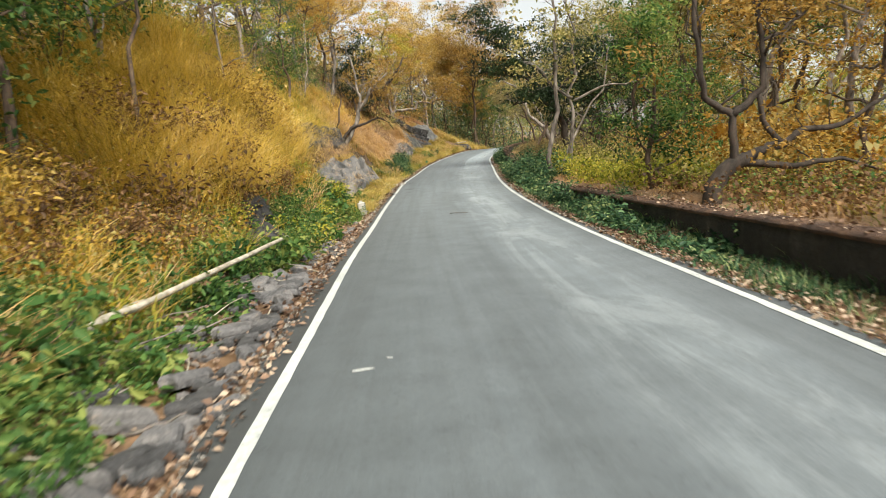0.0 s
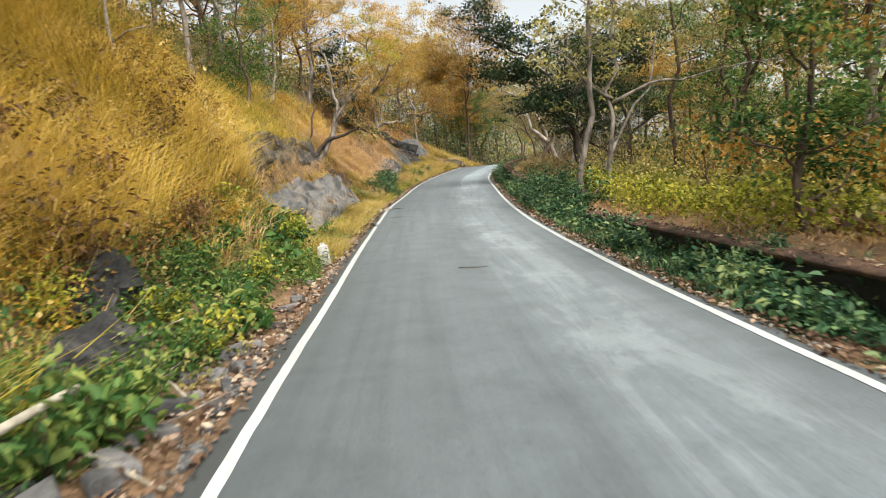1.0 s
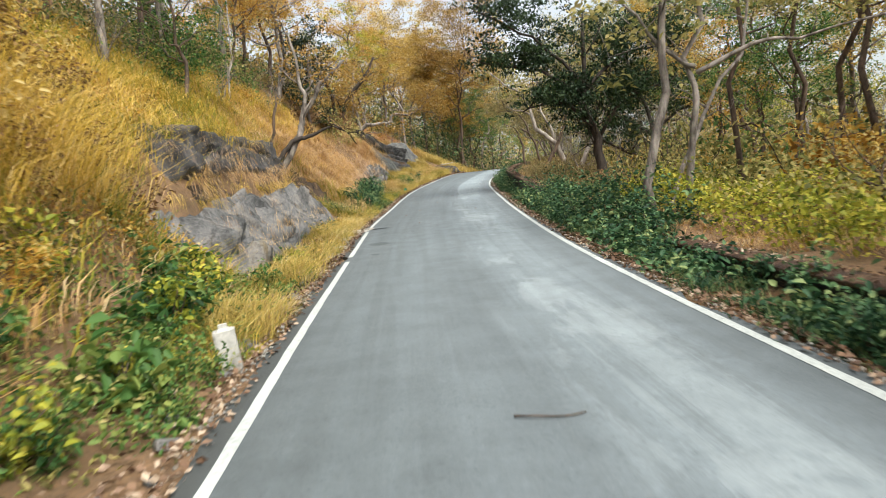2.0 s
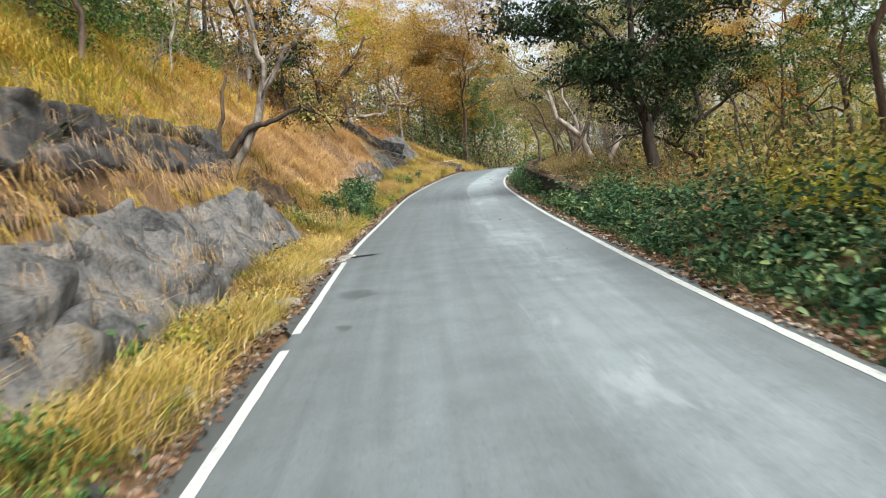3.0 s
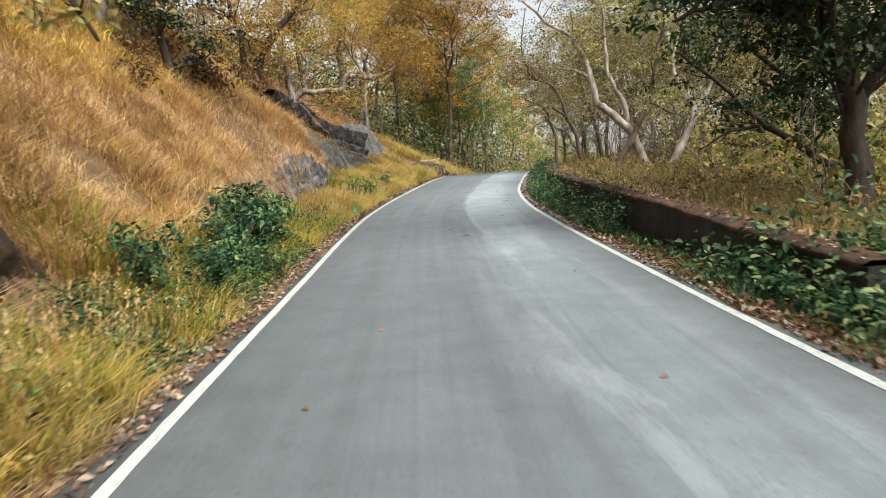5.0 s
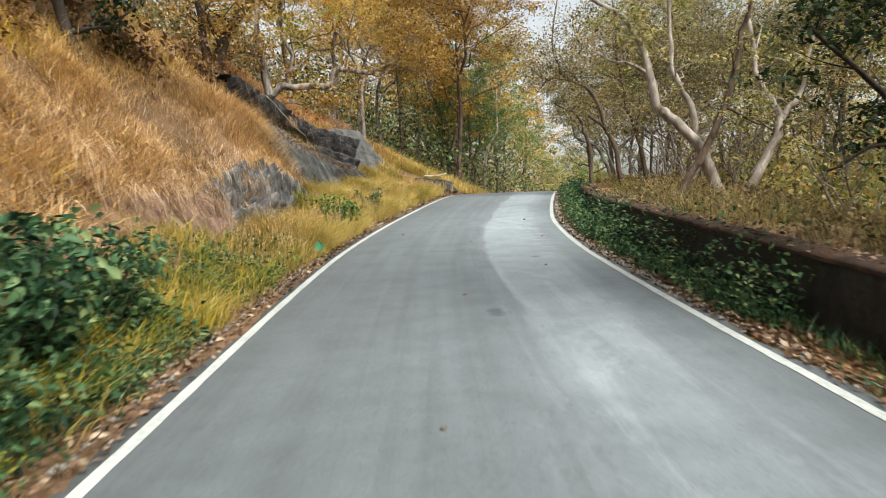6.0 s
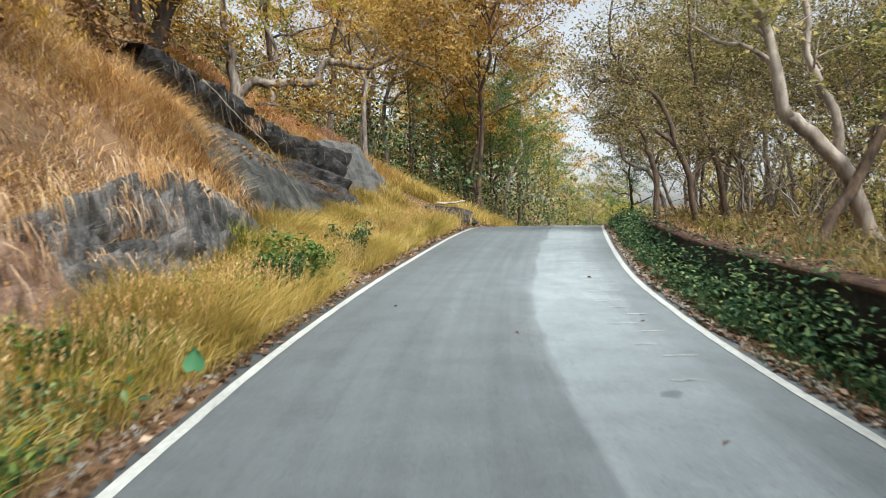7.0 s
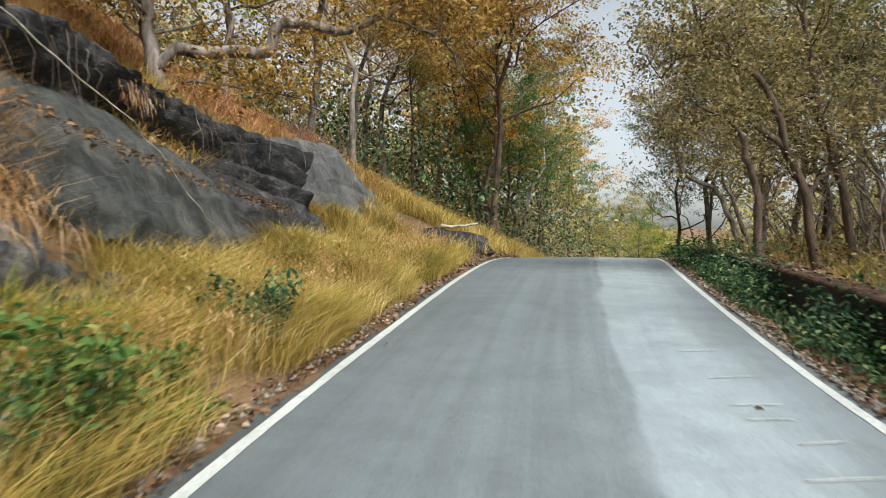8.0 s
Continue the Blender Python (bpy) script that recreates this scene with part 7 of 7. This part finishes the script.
    weed_mass("mixed_weeds", "leafy green weeds below the rock ledge", rng, LEAF_GREEN, 3600, (48.4, 50.3), (0.5, 1.2), 0.60, 0.062)
    weed_mass("mixed_weeds", "soft green weeds in the tall grass before the slab", rng, LEAF_OLIVE, 2600, (52, 58), (0.7, 1.9), 0.5, 0.045)
    weed_mass("mixed_weeds", "low green weeds on the stony verge", rng, LEAF_GREEN, 6000, (15.5, 21.8), (0.45, 2.0), 0.30, 0.055)
    weed_mass("mixed_weeds", "leafy green weeds among the near stones", rng, LEAF_GREEN, 5000, (1.5, 7.5), (0.9, 2.6), 0.34, 0.075)
    weed_mass("mixed_weeds", "dull green weeds at the foot of the grey rock", rng, LEAF_WEED, 3000, (22, 34), (0.6, 1.2), 0.30, 0.05)
    weed_mass("mixed_weeds", "golden-leaved weeds below the rock", rng, LEAF_GOLD, 6000, (23, 35), (0.40, 1.15), 0.30, 0.042)
    weed_mass("mixed_weeds", "yellowing weeds on the stony verge", rng, LEAF_OLIVE, 4200, (9, 21.8), (0.6, 2.2), 0.38, 0.050)


def weed_mass(name, label, rng, material, n, ys, us, tall, size):
    """Leafy weeds on the uphill verge, grown in clumps of uneven height."""
    per = 22
    k = n // per
    y, u = rng.uniform(*ys, k), rng.uniform(*us, k)
    lush = 0.55 + 0.5 * np.sin(y * 2.3 + u * 1.9) * np.sin(u * 3.1 - y * 1.3) + 0.3 * np.sin(y * 5.1 + u)
    ok = rng.random(k) < lush + 0.25
    y, u, lush = y[ok], u[ok], np.clip(lush[ok], 0.25, 1.1)
    k = len(y)
    h = tall * lush * (0.4 + 0.75 * rng.random(k)) * np.clip((u - us[0]) / 0.5 + 0.45, 0.4, 1)
    cy, cu = np.repeat(y, per) + rng.normal(0, 0.12, k * per), np.maximum(np.repeat(u, per) + rng.normal(0, 0.12, k * per), us[0] - 0.12)
    x = line_l(cy) - cu
    z = land(x, cy) + np.repeat(h, per) * rng.random(k * per) ** 0.6
    v, f = broad_leaves(np.stack([x, cy, z], 1), unit(rng, k * per, 0.5), size * rng.uniform(0.6, 1.5, k * per), rng, 0.6)
    tagged(new(name, bulk(name, v, f, material)), label, "weeds", kind="stuff")


def weeds(rng):
    """The mass of weeds along the parapet, thick in some places and thin in others."""
    n = 2850
    y = rng.uniform(7, 68, n)
    r = np.where(y < 22, rng.uniform(0.40, 1.05, n), np.where(y < 37, rng.uniform(0.4, 2.0, n), rng.uniform(0.30, 0.95, n)))
    thick = 0.50 + 0.45 * np.sin(y * 0.9 + 0.6) * np.sin(y * 0.37) + 0.32 * np.sin(y * 2.3 + r)
    thick = np.where((y > 23) & (y < 36), thick + 0.2, thick + np.where(y > 40, 0.22, 0)) - np.where((y > 36.5) & (y < 39.5), 0.22, 0)
    ok = rng.random(n) < thick
    y, r, thick = y[ok], r[ok], thick[ok]
    n = len(y)
    thick = thick - np.where(y < 12, 0.35, 0)
    tall = np.where(y < 11, 0.16, np.where(y < 22, 0.32, np.where(y < 37, 0.70, np.where(y < 40.5, 0.40, np.where(y < 49, 0.80, 0.60))))) * (0.15 + 1.15 * rng.random(n) ** 1.8) * np.clip((r - 0.1) / 0.5, 0.45, 1) * np.clip(thick + 0.3, 0.4, 1)
    per = 19
    cy, cr = np.repeat(y, per) + rng.normal(0, 0.13, n * per), np.maximum(np.repeat(r, per) + rng.normal(0, 0.13, n * per), 0.22)
    x = line_r(cy) + cr
    z = land(x, cy) + np.repeat(tall, per) * rng.random(n * per) ** 0.6
    w = unit(rng, n * per, 0.5)
    v, f = broad_leaves(np.stack([x, cy, z], 1), w, rng.uniform(0.05, 0.12, n * per) * np.where(cy > 38, 0.68, 1.0), rng, 0.65)
    tagged(new("verge_weeds", bulk("verge_weeds", v, f, LEAF_WEED)), "thick dark green weeds along the parapet", "weeds", kind="stuff")


def grass(name, label, rng, material, count, ys, us, tall, side=-1, wide=0.010, tuft=0.10, lean=0.35, skip=None, bald=2):
    """Bent blades in tufts; side -1 is the uphill side, +1 the valley side."""
    per = 26
    n = count // per
    ty, tu = rng.uniform(*ys, n * bald), rng.uniform(us[0], us[1], n * bald)
    thin = np.sin(ty * 1.7 + tu * 0.8) * np.sin(tu * 2.3 - ty * 0.6) + 0.7 * np.sin(ty * 0.83 - tu * 1.9 + 2) * np.sin(tu * 1.1 + ty * 1.27) + rng.normal(0, 0.6 if bald < 4 else 0.3, n * bald)
    keep = np.argsort(-thin)[:n]
    ty, tu = ty[keep], tu[keep]
    if skip is not None:
        ok = ~skip(tu, ty) | (rng.random(len(ty)) < 0.02)
        ty, tu = ty[ok], tu[ok]
        n = len(ty)
    y = np.repeat(ty, per) + rng.normal(0, tuft, n * per)
    u = np.maximum(np.repeat(tu, per) + rng.normal(0, tuft, n * per), us[0] - 0.15)
    x = line_l(y) - u if side < 0 else line_r(y) + u
    z = land(x, y) - 0.02
    h = np.repeat(rng.uniform(*tall, n), per) * rng.uniform(0.5, 1.15, n * per)
    base = np.stack([x, y, z], 1)
    du, dv = u - np.repeat(tu, per), y - np.repeat(ty, per)
    az = np.arctan2(dv, -du * (1 if side < 0 else -1)) + rng.normal(0, 0.7, n * per)
    out = np.stack([np.cos(az), np.sin(az), 0 * az], 1) * (lean * h * rng.uniform(0.2, 1.4, n * per))[:, None]
    out[:, 0] -= side * 0.02 * h
    crossways = np.stack([-np.sin(az + 0.6), np.cos(az + 0.6), 0 * az], 1)
    w = (wide * rng.uniform(0.6, 1.4, n * per))[:, None]
    mid = base + out * 0.3 + np.stack([0 * h, 0 * h, h * 0.6], 1)
    tip = base + out * 1.2 + np.stack([0 * h, 0 * h, h * 0.92], 1)
    v = np.stack([base, mid + crossways * w, tip, mid - crossways * w], 1).reshape(-1, 3)
    f = np.arange(4 * n * per).reshape(-1, 4)
    tagged(new(name, bulk(name, v, f, material)), label, "grass", kind="stuff")


def seed_heads(rng):
    """Feathery seed heads on thin stalks above the verge grass."""
    n = 2300
    y, u = rng.uniform(33, 60, n), rng.uniform(0.45, 1.25, n)
    ok = (y < 35.5) | (y > 43.5)
    y, u = y[ok], u[ok]
    n = len(y)
    x = line_l(y) - u
    foot = np.stack([x, y, land(x, y)], 1)
    h = rng.uniform(0.28, 0.62, n)
    top = foot + np.stack([rng.normal(0.04, 0.06, n), rng.normal(0, 0.06, n), h], 1)
    side = np.stack([np.ones(n), np.zeros(n), np.zeros(n)], 1) * 0.0016
    mid = (foot + top) / 2 + np.stack([rng.normal(0, 0.01, n), rng.normal(0, 0.01, n), 0 * h], 1)
    stalk = np.stack([foot, mid + side, top, mid - side], 1).reshape(-1, 3)
    k = 7
    c = np.repeat(top, k, 0) - np.stack([np.zeros(n * k), np.zeros(n * k), rng.uniform(0, 0.11, n * k)], 1)
    w = unit(rng, n * k)
    w[:, 2] = np.abs(w[:, 2]) + 0.8
    v, f = leaves(c, w, rng.uniform(0.02, 0.045, n * k), rng, 0.3)
    verts = np.concatenate([stalk, v])
    faces = np.concatenate([np.arange(4 * n).reshape(n, 4), f + 4 * n])
    tagged(new("seed_heads", bulk("seed_heads", verts, faces, GRASS_STRAW)), "feathery pale seed heads above the verge grass", "grass", kind="stuff")


def scatter_gravel():
    """Loose grit and pebbles along both edges of the asphalt."""
    rng = np.random.default_rng(64)
    n = 8000
    y = np.where(rng.random(n) < 0.35, rng.uniform(42, 58, n), rng.uniform(1, 66, n))
    side = rng.random(n) < np.where(y > 42, 0.2, 0.45)
    off = np.abs(rng.normal(0, 0.16, n)) + 0.10
    x = np.where(side, line_l(y) - off - 0.08, line_r(y) + off)
    z = np.where(off < 0.2, np.maximum(land(x, y), road_z(y) + 0.01), land(x, y)) + 0.005
    r = (0.008 + 0.022 * rng.random(n) ** 2)[:, None, None]
    octa = np.array([(1, 0, 0), (0, 1, 0), (-1, 0, 0), (0, -1, 0), (0, 0, 0.7), (0, 0, -0.7)], float)
    v = np.stack([x, y, z], 1)[:, None, :] + octa[None] * r * rng.uniform(0.6, 1.4, (n, 6, 1))
    tri = np.array([(0, 1, 4), (1, 2, 4), (2, 3, 4), (3, 0, 4), (1, 0, 5), (2, 1, 5), (3, 2, 5), (0, 3, 5)])
    f = (6 * np.arange(n)[:, None, None] + tri[None]).reshape(-1, 3)
    tagged(new("gravel", bulk("gravel", v.reshape(-1, 3), f, CONCRETE)), "pale grit and pebbles along the asphalt edges", "gravel", kind="stuff")


def scatter_litter():
    rng = np.random.default_rng(61)
    n = 23000
    y = np.where(rng.random(n) < 0.15, rng.uniform(0, 14, n), rng.uniform(0, 68, n))
    side = rng.random(n) < 0.5
    off = np.abs(rng.normal(0, 1, n)) * np.where(y < 14, 0.6, 0.30) + 0.08
    x = np.where(side, line_l(y) - off - np.where(y < 25, 0.04, 0.0), line_r(y) + off)
    z = land(x, y) + rng.uniform(0.01, 0.06, n)
    z = np.where(off < 0.30, np.maximum(z, road_z(y) + 0.022), z)
    v, f = leaves(np.stack([x, y, z], 1), unit(rng, n, 0.25), rng.uniform(0.03, 0.085, n), rng, 0.55, 0.12)
    m = 11000
    y2 = np.where(rng.random(m) < 0.5, rng.uniform(29, 46, m), rng.uniform(14, 64, m))
    x2 = line_r(y2) + 0.12 + 1.0 * rng.random(m) ** 1.3
    v2, f2 = leaves(np.stack([x2, y2, land(x2, y2) + rng.uniform(0.01, 0.06, m)], 1), unit(rng, m, 0.3), rng.uniform(0.03, 0.09, m), rng, 0.55, 0.12)
    tagged(new("dark_litter", bulk("dark_litter", v2, f2, LEAF_DEAD)), "dark rotting leaves along the foot of the parapet", "leaves", kind="stuff")
    tagged(new("leaf_litter", bulk("leaf_litter", v, f, LITTER)), "dry brown leaves fallen along the road edges", "leaves", kind="stuff")


undergrowth()
g = np.random.default_rng(15)
grass("tall_grass", "tall golden grass covering the bank", g, GRASS_GOLD, 64000, (2, 25), (2.4, 7.0), (0.25, 0.75), skip=rocky, wide=0.007, tuft=0.16, lean=0.8, bald=3)
grass("reed_clump", "tall feathery golden reeds on the bank", g, GRASS_GOLD, 26000, (10.5, 20), (2.2, 4.8), (0.7, 1.45), wide=0.004, tuft=0.24, lean=1.0)
grass("straw_tufts", "dry brown straw low on the bank", g, GRASS_STRAW, 16000, (4, 25), (1.6, 4.5), (0.2, 0.55), skip=rocky, wide=0.006, tuft=0.14, lean=0.9, bald=3)
grass("olive_grass", "olive-green grass mixed into the golden bank", g, GRASS_GREEN, 28000, (5.5, 37), (1.5, 7.0), (0.25, 0.7), skip=rocky, wide=0.007, tuft=0.2, lean=0.8, bald=3)
grass("dry_grass", "dry straw-coloured grass on the steep slope", g, GRASS_STRAW, 84000, (31, 63), (1.9, 7.5), (0.12, 0.36), skip=rocky, wide=0.0055, tuft=0.15, lean=0.9, bald=3)
grass("matted_straw", "matted flattened straw covering the slope", g, GRASS_DRY, 56000, (33.4, 60), (1.7, 7.0), (0.08, 0.26), skip=rocky, wide=0.006, tuft=0.30, lean=1.7, bald=2)
grass("matted_straw", "matted golden straw covering the slope", g, GRASS_GOLD, 36000, (24, 60), (1.7, 7.0), (0.10, 0.24), skip=rocky, wide=0.006, tuft=0.25, lean=2.4, bald=2)
grass("golden_slope_grass", "golden grass on the slope", g, GRASS_GOLD, 22000, (26, 60), (2.4, 7.5), (0.15, 0.42), skip=rocky, wide=0.006, tuft=0.14, lean=0.9, bald=4)
grass("slope_grass", "orange-gold grass on the slope beside the grey tree", g, GRASS_STRAW, 46000, (33.4, 47), (1.7, 4.6), (0.16, 0.42), skip=rocky, wide=0.0055, tuft=0.14, lean=0.9, bald=2)
grass("verge_grass", "golden grass along the road edge", g, GRASS_VERGE, 19000, (33, 44.5), (0.4, 1.7), (0.10, 0.34), wide=0.0028, tuft=0.10, lean=0.9)
grass("verge_grass", "golden grass below the rock ledge", g, GRASS_VERGE, 5000, (44.5, 46.6), (0.4, 0.85), (0.12, 0.36), wide=0.0028, tuft=0.10, lean=0.9)
grass("verge_grass", "thick golden grass below the rock ledge", g, GRASS_VERGE, 40000, (46.2, 52.5), (0.4, 1.45), (0.16, 0.55), wide=0.0028, tuft=0.10, lean=0.9)
grass("verge_grass", "golden grass before the dark slab", g, GRASS_VERGE, 34000, (52, 58.5), (0.4, 2.0), (0.18, 0.55), wide=0.0034, tuft=0.10, lean=0.9)
seed_heads(g)
grass("slab_grass", "golden grass against the foot of the dark slab", g, GRASS_VERGE, 12000, (51.4, 58.2), (1.5, 2.15), (0.3, 0.62), wide=0.0034, tuft=0.12, lean=0.9)
grass("rock_grass", "golden grass at the foot of the rock", g, GRASS_VERGE, 22000, (18, 34), (0.42, 1.15), (0.12, 0.40), skip=rocky, wide=0.0034, tuft=0.12, lean=0.85)
grass("slab_grass", "orange straw standing before the slab", g, GRASS_STRAW, 9000, (49.6, 51.9), (2.55, 3.5), (0.25, 0.5), wide=0.005, tuft=0.12, lean=0.8)
grass("rock_grass", "brown straw at the foot of the rock", g, GRASS_DRY, 8000, (19, 34), (0.45, 1.3), (0.10, 0.30), skip=rocky, wide=0.004, tuft=0.14, lean=1.1, bald=3)
grass("bank_foot", "mixed green and brown grass below the rock", g, GRASS_GREEN, 9000, (17, 34), (0.45, 1.5), (0.10, 0.32), skip=rocky, wide=0.0045, tuft=0.14, lean=1.0, bald=3)
grass("wall_straw", "dry straw level with the top of the parapet", g, GRASS_STRAW, 10000, (12, 66), (1.4, 2.2), (0.06, 0.16), 1, 0.005, 0.12, 1.2)
grass("wood_straw", "pale olive straw on the ground behind the parapet", g, LEAF_BROWN, 24000, (36, 64), (1.6, 12), (0.25, 0.7), 1, 0.006, 0.16, 0.8)
grass("upper_grass", "yellow-olive grass high on the slope", g, GRASS_GOLD, 34000, (24, 46), (4.0, 9.5), (0.25, 0.55), wide=0.0075, lean=0.8)
grass("hanging_grass", "pale dry grass hanging over the ledges", g, GRASS_DRY, 16000, (34, 53.5), (2.3, 3.9), (0.2, 0.45), skip=rocky, wide=0.005, lean=1.2)
grass("weedy_grass", "green grass among the golden verge", g, GRASS_GREEN, 17000, (33, 60), (0.45, 1.6), (0.2, 0.45), wide=0.0045, lean=0.7)
grass("green_verge", "tall green grass among the golden grass before the slab", g, GRASS_GREEN, 14000, (50, 60), (0.6, 1.9), (0.25, 0.58), wide=0.0036, tuft=0.14, lean=0.9, bald=4)
grass("hump_grass", "golden grass on the hump by the bend", g, GRASS_VERGE, 52000, (57, 74), (0.45, 5), (0.25, 0.6), skip=rocky, wide=0.007, lean=0.6)
grass("orange_grass", "orange dry grass above the rock by the bend", g, GRASS_RUST, 26000, (58.5, 67), (3.0, 7), (0.25, 0.5), skip=rocky, wide=0.008, lean=0.8)
grass("short_grass", "short green grass on the valley verge", g, LEAF_WEED, 24000, (1, 66), (0.25, 1.2), (0.10, 0.26), 1, 0.006, lean=0.6)
grass("verge_tufts", "green tufts and weeds before the parapet", g, LEAF_WEED, 6000, (4, 16), (0.3, 1.4), (0.08, 0.2), 1, 0.005, 0.12, 0.9)
grass("wood_grass", "olive grass under the trees", g, GRASS_GREEN, 26000, (4, 75), (1.9, 11), (0.15, 0.42), 1, 0.007, 0.14, 0.8)
scatter_litter()
scatter_gravel()
build_wall()
